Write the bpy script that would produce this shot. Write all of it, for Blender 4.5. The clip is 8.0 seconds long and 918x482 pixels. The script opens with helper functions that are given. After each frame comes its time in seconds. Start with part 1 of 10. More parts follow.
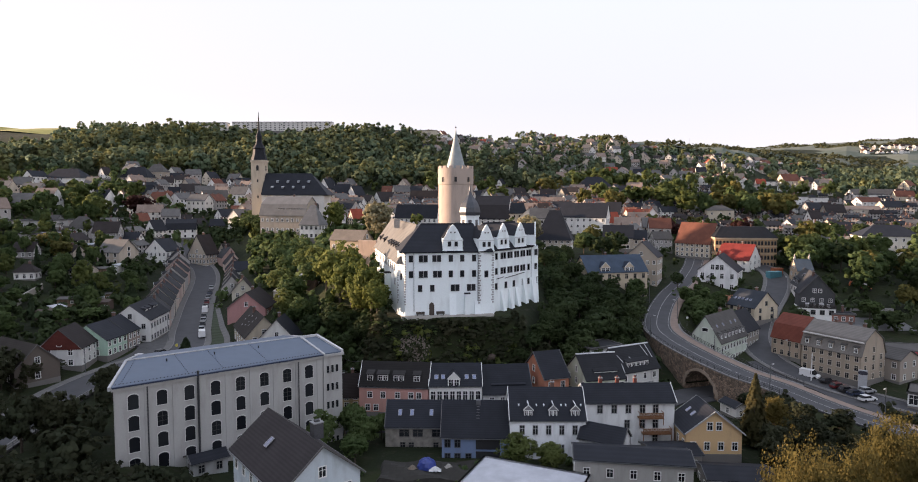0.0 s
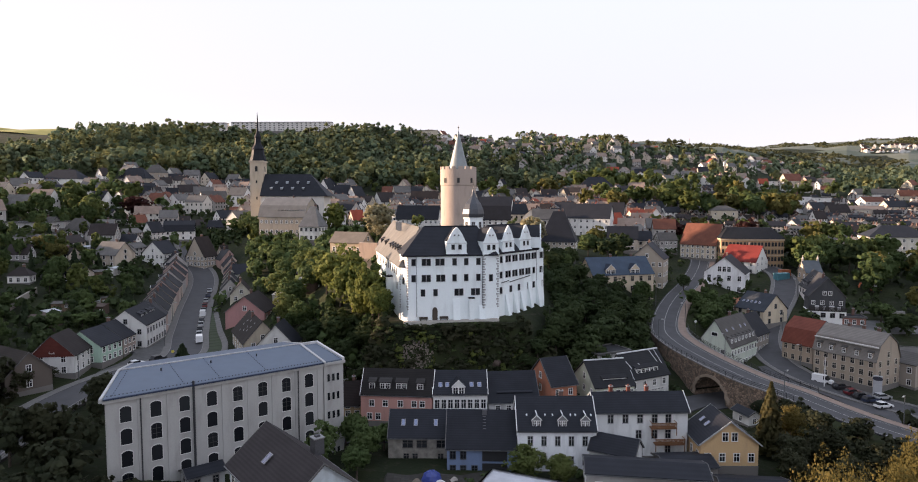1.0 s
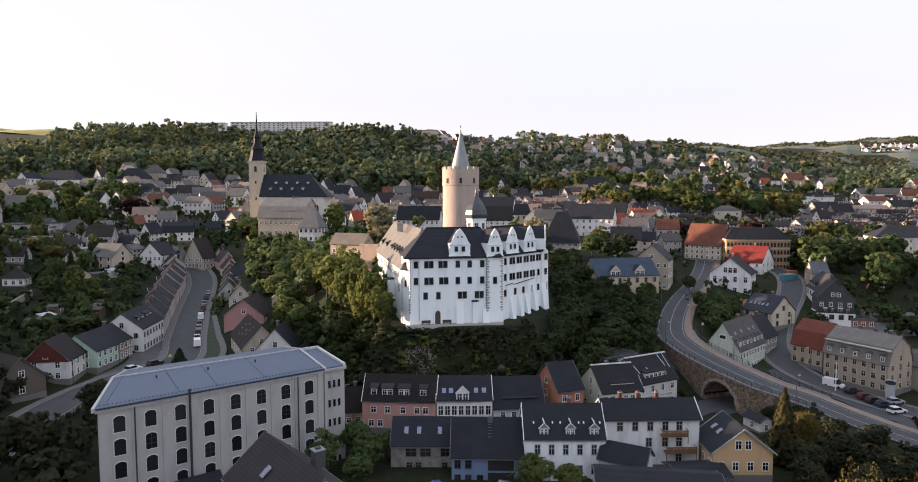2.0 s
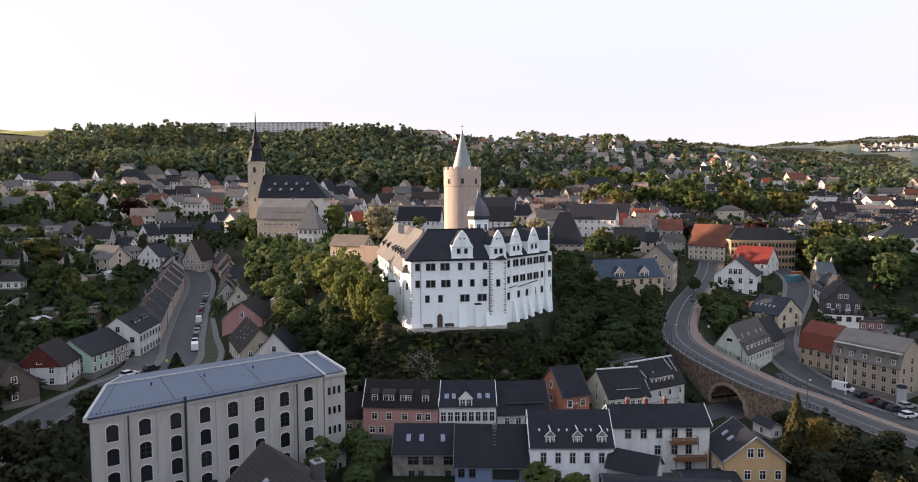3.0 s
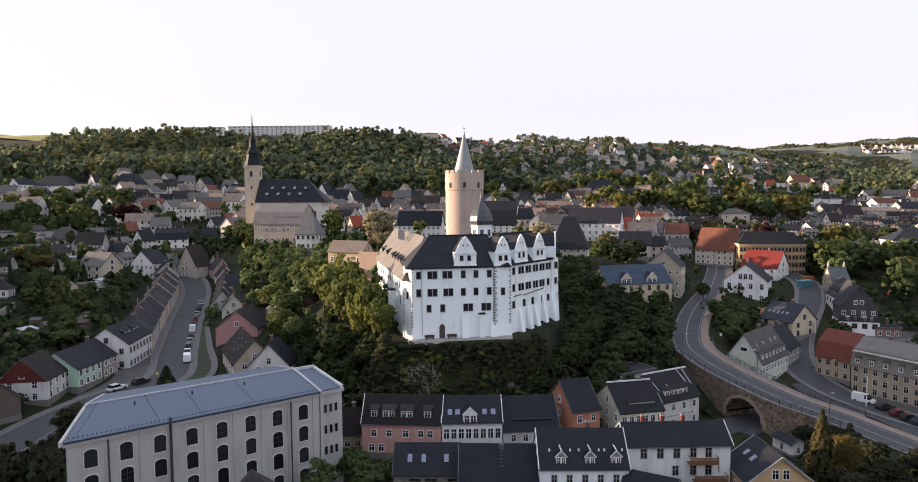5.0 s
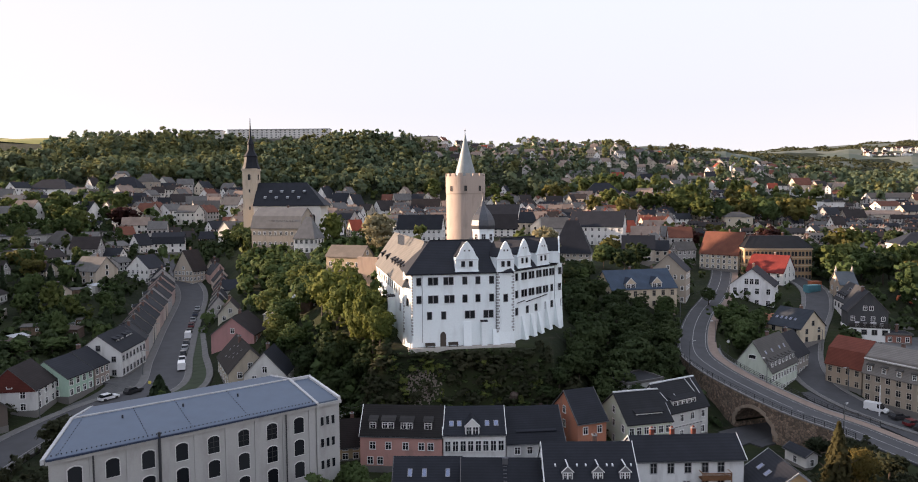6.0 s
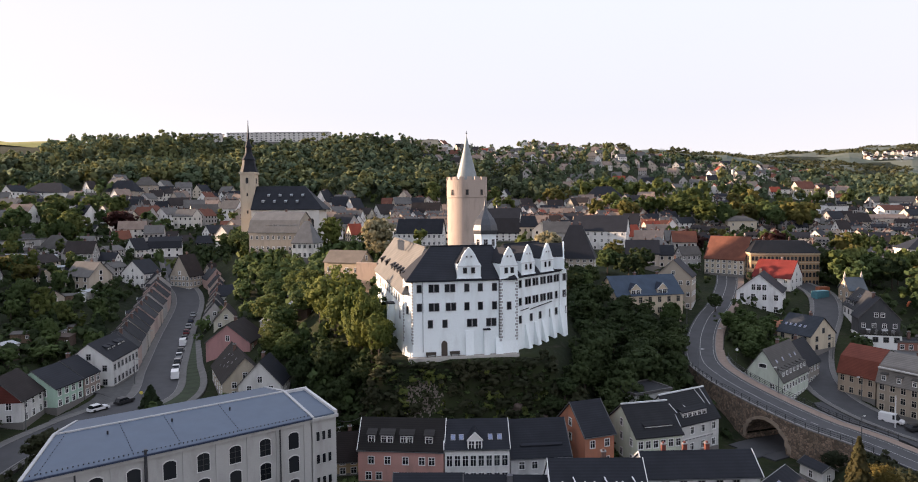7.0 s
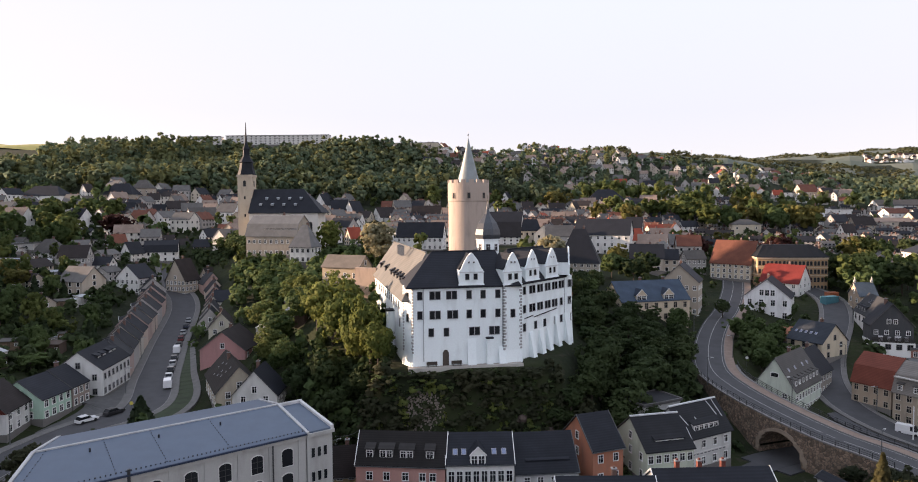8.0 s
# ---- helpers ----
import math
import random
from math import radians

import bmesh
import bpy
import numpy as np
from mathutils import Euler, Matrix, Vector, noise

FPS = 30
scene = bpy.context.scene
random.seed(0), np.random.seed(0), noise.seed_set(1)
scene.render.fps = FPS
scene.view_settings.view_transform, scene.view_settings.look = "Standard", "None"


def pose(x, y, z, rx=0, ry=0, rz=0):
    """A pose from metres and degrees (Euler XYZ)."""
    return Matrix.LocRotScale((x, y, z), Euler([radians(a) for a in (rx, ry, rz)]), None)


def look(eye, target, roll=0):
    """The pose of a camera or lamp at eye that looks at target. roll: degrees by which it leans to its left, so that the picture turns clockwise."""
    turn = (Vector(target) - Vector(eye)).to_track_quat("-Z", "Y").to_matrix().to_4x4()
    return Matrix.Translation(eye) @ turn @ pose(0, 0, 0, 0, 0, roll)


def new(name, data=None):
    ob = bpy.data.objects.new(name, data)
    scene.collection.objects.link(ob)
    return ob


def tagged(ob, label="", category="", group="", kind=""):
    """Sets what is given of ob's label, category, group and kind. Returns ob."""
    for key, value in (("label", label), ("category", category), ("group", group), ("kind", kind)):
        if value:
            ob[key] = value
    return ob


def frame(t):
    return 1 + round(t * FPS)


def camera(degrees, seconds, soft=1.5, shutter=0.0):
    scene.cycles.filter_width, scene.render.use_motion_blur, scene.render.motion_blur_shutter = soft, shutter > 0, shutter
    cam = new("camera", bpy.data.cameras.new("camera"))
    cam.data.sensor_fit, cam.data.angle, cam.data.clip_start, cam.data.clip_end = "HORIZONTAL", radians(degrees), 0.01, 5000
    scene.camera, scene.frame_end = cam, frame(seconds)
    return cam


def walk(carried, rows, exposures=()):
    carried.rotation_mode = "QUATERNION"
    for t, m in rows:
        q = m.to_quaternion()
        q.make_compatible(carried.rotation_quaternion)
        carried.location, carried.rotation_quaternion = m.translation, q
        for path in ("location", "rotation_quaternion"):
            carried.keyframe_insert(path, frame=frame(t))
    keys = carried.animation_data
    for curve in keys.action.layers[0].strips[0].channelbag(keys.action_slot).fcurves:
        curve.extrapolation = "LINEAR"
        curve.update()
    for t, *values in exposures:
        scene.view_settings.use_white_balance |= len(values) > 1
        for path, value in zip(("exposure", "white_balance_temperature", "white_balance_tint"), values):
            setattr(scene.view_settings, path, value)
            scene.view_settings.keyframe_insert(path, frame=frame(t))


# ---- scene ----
cam = camera(72.0, 8.0, soft=1.0)
PATH = [
    (0, pose(0.05, -0.03, 68.00, 85.997, 0, -0.081) @ pose(0, 0, 0, 0, 0, 0.126)),
    (0.5, pose(-0.49, 2.31, 68.26, 85.998, 0, -0.097) @ pose(0, 0, 0, 0, 0, 0.071)),
    (1, pose(-0.99, 4.36, 68.46, 85.990, 0, -0.110) @ pose(0, 0, 0, 0, 0, 0.024)),
    (1.5, pose(-1.45, 6.20, 68.60, 85.980, 0, -0.120) @ pose(0, 0, 0, 0, 0, -0.022)),
    (2.2, pose(-1.97, 8.53, 68.73, 85.975, 0, -0.130) @ pose(0, 0, 0, 0, 0, -0.093)),
    (3, pose(-2.42, 11.03, 68.85, 86.001, 0, -0.137) @ pose(0, 0, 0, 0, 0, -0.182)),
    (3.5, pose(-2.63, 12.60, 68.91, 86.042, 0, -0.140) @ pose(0, 0, 0, 0, 0, -0.239)),
    (4, pose(-2.80, 14.23, 68.98, 86.105, 0, -0.141) @ pose(0, 0, 0, 0, 0, -0.293)),
    (4.5, pose(-2.94, 15.94, 69.06, 86.192, 0, -0.142) @ pose(0, 0, 0, 0, 0, -0.341)),
    (5.2, pose(-3.12, 18.54, 69.19, 86.350, 0, -0.142) @ pose(0, 0, 0, 0, 0, -0.390)),
    (6, pose(-3.36, 21.84, 69.37, 86.577, 0, -0.144) @ pose(0, 0, 0, 0, 0, -0.414)),
    (6.5, pose(-3.53, 24.07, 69.48, 86.733, 0, -0.145) @ pose(0, 0, 0, 0, 0, -0.412)),
    (7, pose(-3.73, 26.42, 69.59, 86.890, 0, -0.146) @ pose(0, 0, 0, 0, 0, -0.401)),
    (7.5, pose(-3.93, 28.86, 69.69, 87.038, 0, -0.147) @ pose(0, 0, 0, 0, 0, -0.389)),
    (8, pose(-4.13, 31.34, 69.77, 87.162, 0, -0.148) @ pose(0, 0, 0, 0, 0, -0.387)),
]
walk(cam, PATH, exposures=[(0.0, 1.62, 6450, 19), (8.0, 1.58, 6450, 19)])

# ---- light: low evening sun from the west, clear pale sky ----
SUN_ELEV, SUN_AZ = 9.5, -77.0
world = bpy.data.worlds.new("sky")
scene.world = world
world.use_nodes = True
wn = world.node_tree
sky = wn.nodes.new("ShaderNodeTexSky")
sky.sky_type = "NISHITA"
sky.sun_disc = False
sky.sun_elevation = radians(SUN_ELEV)
sky.sun_rotation = radians(SUN_AZ)
sky.air_density, sky.dust_density, sky.ozone_density = 1.0, 0.5, 1.0
pale = wn.nodes.new("ShaderNodeHueSaturation")  # thin high haze takes most of the blue out of the sky
pale.inputs["Saturation"].default_value = 0.3
wn.links.new(sky.outputs[0], pale.inputs["Color"])
veil = wn.nodes.new("ShaderNodeGamma")  # the veil of haze evens out horizon and zenith
veil.inputs["Gamma"].default_value = 0.5
wn.links.new(pale.outputs[0], veil.inputs["Color"])
grey = wn.nodes.new("ShaderNodeRGBToBW")  # bluish fill added to the sky, strongest out of view overhead where it is deepest
wn.links.new(sky.outputs[0], grey.inputs[0])
thin = wn.nodes.new("ShaderNodeMath")
thin.operation = "POWER"
thin.inputs[1].default_value = -0.7
floor_grey = wn.nodes.new("ShaderNodeMath")  # no added fill light from below the horizon
floor_grey.operation = "MAXIMUM"
floor_grey.inputs[1].default_value = 0.3
wn.links.new(grey.outputs[0], floor_grey.inputs[0])
wn.links.new(floor_grey.outputs[0], thin.inputs[0])
overhead_fill = wn.nodes.new("ShaderNodeMix")
overhead_fill.data_type, overhead_fill.blend_type = "RGBA", "MULTIPLY"
overhead_fill.inputs[0].default_value = 1.0
overhead_fill.inputs[7].default_value = (1.38, 1.78, 2.25, 1)
wn.links.new(thin.outputs[0], overhead_fill.inputs[6])
total = wn.nodes.new("ShaderNodeMix")
total.data_type, total.blend_type = "RGBA", "ADD"
total.inputs[0].default_value = 1.0
warm = wn.nodes.new("ShaderNodeMix")  # evening haze, faintly rosy low over the hills
warm.data_type, warm.blend_type = "RGBA", "MULTIPLY"
warm.inputs[0].default_value = 1.0
warm.inputs[7].default_value = (1.085, 1.0, 0.94, 1)
wn.links.new(veil.outputs[0], warm.inputs[6])
wn.links.new(warm.outputs[2], total.inputs[6])
wn.links.new(overhead_fill.outputs[2], total.inputs[7])
wn.links.new(total.outputs[2], wn.nodes["Background"].inputs[0])
wn.nodes["Background"].inputs[1].default_value = 0.119
sun = new("sun", bpy.data.lights.new("sun", "SUN"))
sun.data.energy, sun.data.angle, sun.data.color = 4.6, radians(0.8), (1.0, 0.74, 0.5)
sd = Vector((math.sin(radians(SUN_AZ)), math.cos(radians(SUN_AZ)), math.tan(radians(SUN_ELEV))))
sun.matrix_world = look(sd * 400, (0, 0, 0))

# ---- materials ----
MATS = {}


def nodes_of(name):
    m = bpy.data.materials.new(name)
    m.use_nodes = True
    nt = m.node_tree
    return m, nt, nt.nodes["Principled BSDF"]


def link(nt, a, b):
    nt.links.new(a, b)


def noise_node(nt, scale, detail=3.0, coord=None, rough=0.55):
    n = nt.nodes.new("ShaderNodeTexNoise")
    n.inputs["Scale"].default_value = scale
    n.inputs["Detail"].default_value = detail
    n.inputs["Roughness"].default_value = rough
    if coord is not None:
        link(nt, coord, n.inputs["Vector"])
    return n.outputs["Fac"]


def ramp(nt, fac, a, b, pa=0.3, pb=0.7):
    r = nt.nodes.new("ShaderNodeValToRGB")
    r.color_ramp.elements[0].color, r.color_ramp.elements[1].color = (*a, 1), (*b, 1)
    r.color_ramp.elements[0].position, r.color_ramp.elements[1].position = pa, pb
    link(nt, fac, r.inputs[0])
    return r.outputs[0]


def mix(nt, fac, a, b, mode="MIX"):
    m = nt.nodes.new("ShaderNodeMix")
    m.data_type, m.blend_type = "RGBA", mode
    for sock, v in ((m.inputs[0], fac), (m.inputs[6], a), (m.inputs[7], b)):
        if isinstance(v, (int, float)):
            sock.default_value = v
        elif isinstance(v, tuple):
            sock.default_value = (*v, 1)
        else:
            link(nt, v, sock)
    return m.outputs[2]


def coords(nt):
    """World-sized coordinates."""
    return nt.nodes.new("ShaderNodeNewGeometry").outputs["Position"]


def bump(nt, bsdf, height, strength, dist=0.05):
    b = nt.nodes.new("ShaderNodeBump")
    b.inputs["Strength"].default_value, b.inputs["Distance"].default_value = strength, dist
    link(nt, height, b.inputs["Height"])
    link(nt, b.outputs[0], bsdf.inputs["Normal"])


def tint(c, k):
    return tuple(min(1.0, max(0.0, v * k)) for v in c)


def plaster(c, dirt=0.18):
    key = ("plaster", c)
    if key not in MATS:
        m, nt, b = nodes_of("plaster")
        p = coords(nt)
        s = nt.nodes.new("ShaderNodeMapping")
        s.inputs["Scale"].default_value = (1, 1, 0.25)
        link(nt, p, s.inputs["Vector"])
        big = noise_node(nt, 0.5, 4, s.outputs[0])
        fine = noise_node(nt, 4.0, 3, p)
        col = mix(nt, fine, tint(c, 0.9), tint(c, 1.08))
        col = mix(nt, ramp(nt, big, (0, 0, 0), (1, 1, 1), 0.5, 0.75), col, mix(nt, dirt * 2.2, col, (0.12, 0.11, 0.1)))
        link(nt, col, b.inputs["Base Color"])
        b.inputs["Roughness"].default_value = 0.9
        bump(nt, b, fine, 0.15)
        MATS[key] = m
    return MATS[key]


def roofing(c, rough=0.6, course=0.35):
    """Slates or tiles in courses, with lichen and worn patches."""
    key = ("roof", c)
    if key not in MATS:
        m, nt, b = nodes_of("roofing")
        p = coords(nt)
        info = nt.nodes.new("ShaderNodeObjectInfo").outputs["Random"]
        big = noise_node(nt, 0.35, 5, p)
        fine = noise_node(nt, 6.0, 2, p)
        col = mix(nt, ramp(nt, big, (0, 0, 0), (1, 1, 1), 0.35, 0.7), tint(c, 0.75), tint(c, 1.3))
        col = mix(nt, ramp(nt, fine, (0, 0, 0), (1, 1, 1), 0.3, 0.7), mix(nt, 0.5, col, tint(c, 0.6)), col)
        col = mix(nt, info, mix(nt, 0.3, col, tint(c, 0.55)), mix(nt, 0.3, col, tint(c, 1.55)))
        w = nt.nodes.new("ShaderNodeTexWave")
        w.wave_type, w.bands_direction = "BANDS", "Z"
        w.inputs["Scale"].default_value = 1.0 / course / 3.0
        w.inputs["Distortion"].default_value = 0.6
        w.inputs["Detail"].default_value = 1
        link(nt, p, w.inputs["Vector"])
        col = mix(nt, mix(nt, 0.62, w.outputs["Color"], (1, 1, 1)), tint(c, 0.5), col)
        link(nt, col, b.inputs["Base Color"])
        b.inputs["Roughness"].default_value = rough + 0.15
        b.inputs["Specular IOR Level"].default_value = 0.14
        bump(nt, b, w.outputs["Fac"], 0.15, 0.05)
        MATS[key] = m
    return MATS[key]


def plain(name, c, rough=0.7, metal=0.0, var=0.12, scale=1.5):
    key = (name, c)
    if key not in MATS:
        m, nt, b = nodes_of(name)
        p = coords(nt)
        col = mix(nt, noise_node(nt, scale, 4, p), tint(c, 1 - var * 2), tint(c, 1 + var * 2))
        link(nt, col, b.inputs["Base Color"])
        b.inputs["Roughness"].default_value, b.inputs["Metallic"].default_value = rough, metal
        MATS[key] = m
    return MATS[key]


def glass():
    if "glass" not in MATS:
        m, nt, b = nodes_of("window_glass")
        info = nt.nodes.new("ShaderNodeObjectInfo").outputs["Random"]
        link(nt, mix(nt, info, (0.008, 0.009, 0.012), (0.03, 0.032, 0.035)), b.inputs["Base Color"])
        b.inputs["Roughness"].default_value = 0.2
        b.inputs["Specular IOR Level"].default_value = 0.2
        MATS["glass"] = m
    return MATS["glass"]


def foliage(name, a, b_, c):
    """Leaves whose colour varies from clump to clump and tree to tree."""
    if name not in MATS:
        m, nt, b = nodes_of(name)
        geo = nt.nodes.new("ShaderNodeNewGeometry")
        isl = geo.outputs["Random Per Island"]
        info = nt.nodes.new("ShaderNodeObjectInfo").outputs["Random"]
        big = noise_node(nt, 0.05, 2, geo.outputs["Position"])
        col = mix(nt, isl, a, b_)
        col = mix(nt, ramp(nt, big, (0, 0, 0), (1, 1, 1), 0.38, 0.62), col, mix(nt, 0.6, col, c))
        col = mix(nt, info, mix(nt, 0.35, col, tint(a, 0.7)), mix(nt, 0.35, col, c))
        link(nt, col, b.inputs["Base Color"])
        b.inputs["Roughness"].default_value = 0.85
        b.inputs["Specular IOR Level"].default_value = 0.15
        tr = nt.nodes.new("ShaderNodeBsdfTranslucent")
        link(nt, mix(nt, 0.5, col, tint(c, 1.4)), tr.inputs[0])
        mx = nt.nodes.new("ShaderNodeMixShader")
        mx.inputs[0].default_value = 0.35
        link(nt, b.outputs[0], mx.inputs[1])
        link(nt, tr.outputs[0], mx.inputs[2])
        link(nt, mx.outputs[0], nt.nodes["Material Output"].inputs[0])
        MATS[name] = m
    return MATS[name]


# ---- mesh tools ----
class Build:
    """Collects faces for one mesh; each face carries a material slot."""

    def __init__(self):
        self.v, self.f, self.m = [], [], []

    def face(self, pts, mat=0):
        n = len(self.v)
        self.v += [tuple(p) for p in pts]
        self.f.append(tuple(range(n, n + len(pts))))
        self.m.append(mat)

    def prism(self, bottom, top, mat=0, cap=True):
        """Side faces between two loops of as many points, with both ends closed."""
        n = len(bottom)
        s = len(self.v)
        self.v += [tuple(p) for p in bottom] + [tuple(p) for p in top]
        for i in range(n):
            j = (i + 1) % n
            self.f.append((s + i, s + j, s + n + j, s + n + i))
            self.m.append(mat)
        if cap:
            self.f += [tuple(range(s + n - 1, s - 1, -1)), tuple(range(s + n, s + 2 * n))]
            self.m += [mat, mat]

    def box(self, x0, x1, y0, y1, z0, z1, mat=0):
        lo = [(x0, y0, z0), (x1, y0, z0), (x1, y1, z0), (x0, y1, z0)]
        self.prism(lo, [(x, y, z1) for x, y, _ in lo], mat)

    def ring(self, cx, cy, r0, z0, r1, z1, n=16, mat=0, cap=True, turn=0.0):
        def loop(r, z):
            return [(cx + r * math.cos(2 * math.pi * i / n + turn), cy + r * math.sin(2 * math.pi * i / n + turn), z) for i in range(n)]
        self.prism(loop(r0, z0), loop(r1, z1), mat, cap)

    def slab(self, quad, thick, mat=0):
        """A sloping slab: the quad is its top, counter-clockwise seen from above."""
        self.prism([(x, y, z - thick) for x, y, z in quad], quad, mat)

    def mesh(self, name, mats, smooth=False):
        me = bpy.data.meshes.new(name)
        me.from_pydata(self.v, [], self.f)
        for mt in mats:
            me.materials.append(mt)
        me.polygons.foreach_set("material_index", self.m)
        if smooth:
            me.polygons.foreach_set("use_smooth", [True] * len(self.f))
        me.update()
        return me


def part(name, data, mats, parent, label="", smooth=False):
    """One mesh object under a thing or under a part."""
    me = data.mesh(name, mats if isinstance(mats, (list, tuple)) else [mats], smooth) if isinstance(data, Build) else data
    ob = new(name, me)
    ob.parent = parent
    return tagged(ob, label)


def thing(name, m, label, category, group="", kind=""):
    ob = new(name)
    ob.empty_display_size = 0.5
    ob.matrix_world = m
    return tagged(ob, label, category, group, kind)


WINDOWS = {}
WINDOW_PARTS = {}
WHITE = (0.72, 0.72, 0.7)


def window_mesh(w, h, frame_c=WHITE, fine=True, arch=False, surround=0.12):
    """A window that faces -y with its sill's middle at the origin: surround, casement bars and panes."""
    key = (round(w, 2), round(h, 2), frame_c, fine, arch, surround)
    if key in WINDOWS:
        return WINDOWS[key]
    t = surround
    if arch:
        pts = [(-w / 2, 0), (w / 2, 0), (w / 2, h * 0.86), (w * 0.3, h * 0.96), (0, h), (-w * 0.3, h * 0.96), (-w / 2, h * 0.86)]
        out = [(x * (1 + 2 * t / w), z * (1 + 1.4 * t / h) - (t * 0.8 if z < 0.01 else 0)) for x, z in pts]
    else:
        pts = [(-w / 2, 0), (w / 2, 0), (w / 2, h), (-w / 2, h)]
        out = [(-w / 2 - t, -t), (w / 2 + t, -t), (w / 2 + t, h + t), (-w / 2 - t, h + t)]
    n = len(pts)
    b = Build()
    sill = [-0.14 if z < 0.01 else -0.07 for _, z in pts]
    b.v = [(x, 0.05, z) for x, z in out] + [(x, y, z) for (x, z), y in zip(out, sill)] + [(x, y, z) for (x, z), y in zip(pts, sill)] + [(x, -0.02, z) for x, z in pts]
    for lo in range(3):
        for k in range(n):
            k2 = (k + 1) % n
            b.f.append((lo * n + k, lo * n + k2, lo * n + n + k2, lo * n + n + k))
            b.m.append(0)
    rim = len(b.f)
    if fine and not arch:
        xs, zs = (-w / 2, -0.04, 0.04, w / 2), (0, h * 0.62, h * 0.62 + 0.08, h)
        base = len(b.v)
        b.v += [(x, -0.02, z) for z in zs for x in xs]
        for r in range(3):
            for c in range(3):
                k = base + r * 4 + c
                b.f.append((k, k + 1, k + 5, k + 4))
                b.m.append(2 if r == 1 or c == 1 else 1)
    else:
        b.f.append(tuple(range(3 * n, 4 * n)))
        b.m.append(1)
    bar = (0.03, 0.029, 0.028) if arch else frame_c
    mats = [plain("window_surround", frame_c, 0.6), glass(), plain("window_bar", bar, 0.6)]
    bars = Build()
    if fine and arch:
        bars.box(-0.035, 0.035, -0.06, -0.025, 0, h * 0.97)
        for z in (h * 0.32, h * 0.64):
            bars.box(-w / 2, w / 2, -0.058, -0.025, z, z + 0.055)
        k = len(b.v)
        b.v += bars.v
        b.f += [tuple(q + k for q in f) for f in bars.f]
        b.m += [2] * len(bars.f)
    WINDOWS[key] = b.mesh("window", mats)
    split = []
    for nm, lo, hi in (("window", 0, rim), ("pane", rim, len(b.f) - len(bars.f)), ("glazing_bar", len(b.f) - len(bars.f), len(b.f))):
        if hi > lo:
            used = sorted({q for f in b.f[lo:hi] for q in f})
            at = {q: k for k, q in enumerate(used)}
            c = Build()
            c.v, c.f, c.m = [b.v[q] for q in used], [tuple(at[q] for q in f) for f in b.f[lo:hi]], b.m[lo:hi]
            split.append((nm, c, mats))
    WINDOW_PARTS[WINDOWS[key].name] = split
    return WINDOWS[key]


def put_window(parent, me, x, y, z, turn=0.0, name="window"):
    """turn: 0 faces the parent's -y, 90 its +x, 180 its +y, -90 its -x."""
    split = WINDOW_PARTS.get(me.name) if parent.parent is None and parent.matrix_world.translation.y < 150 else None
    if split and isinstance(split[0][1], Build):
        split = WINDOW_PARTS[me.name] = [(nm, c.mesh(nm, mt)) for nm, c, mt in split]
    ob = new(name, split[0][1] if split else me)
    ob.parent = parent
    ob.matrix_local = pose(x, y, z, 0, 0, turn)
    for nm, mesh in (split or [])[1:]:
        o = new(nm, mesh)
        o.parent = ob
    return ob
# ---- lie of the land: one height profile for each bearing from the valley's mouth ----
DIST = (60, 110, 150, 159, 175, 200, 250, 300, 400, 500, 650, 850, 1100, 1600, 2500, 4500)
LAND = {
    -0.95: (24, 30, 36, 38, 41, 46, 56, 66, 82, 95, 120, 155, 178, 190, 200, 220),
    -0.72: (22, 25, 27, 28, 30, 34, 44, 54, 66, 78, 104, 148, 190, 188, 195, 220),
    -0.55: (19, 23.5, 25, 25.5, 27, 30, 39, 46, 60, 74, 100, 146, 176, 188, 195, 220),
    -0.42: (18, 20, 23, 24, 25, 26.5, 31, 38, 55, 68, 95, 148, 172, 180, 190, 220),
    -0.30: (17.5, 18, 20, 22, 25, 30, 39, 47, 56, 65, 100, 154, 172, 180, 190, 220),
    -0.16: (17, 18, 19, 24, 34, 43, 48, 50, 54, 60, 100, 150, 166, 175, 190, 220),
    -0.05: (17, 18, 19.3, 37.6, 40, 44, 48, 50, 53, 58, 92, 140, 160, 175, 190, 220),
    0.10: (17, 18, 19.3, 34, 39, 44, 48, 50, 53, 57, 84, 134, 162, 190, 195, 220),
    0.20: (17, 18, 19.3, 21, 26, 34, 43, 47, 51, 56, 82, 126, 156, 206, 215, 220),
    0.30: (17, 18, 18.6, 19, 22, 27.5, 36, 43, 50, 55, 80, 115, 145, 206, 230, 240),
    0.40: (17, 18.5, 18, 18, 18.8, 25, 34, 43, 49, 54, 80, 108, 135, 186, 258, 330),
    0.52: (17, 17.5, 17, 17, 19.5, 23, 34, 41, 47, 52, 75, 92, 112, 135, 255, 435),
    0.72: (17, 17, 17, 17.3, 18.5, 23, 33, 40, 46, 51, 70, 82, 98, 120, 265, 480),
    1.00: (17, 17, 17, 17.5, 19, 24, 33, 40, 46, 51, 60, 70, 85, 115, 240, 520),
}
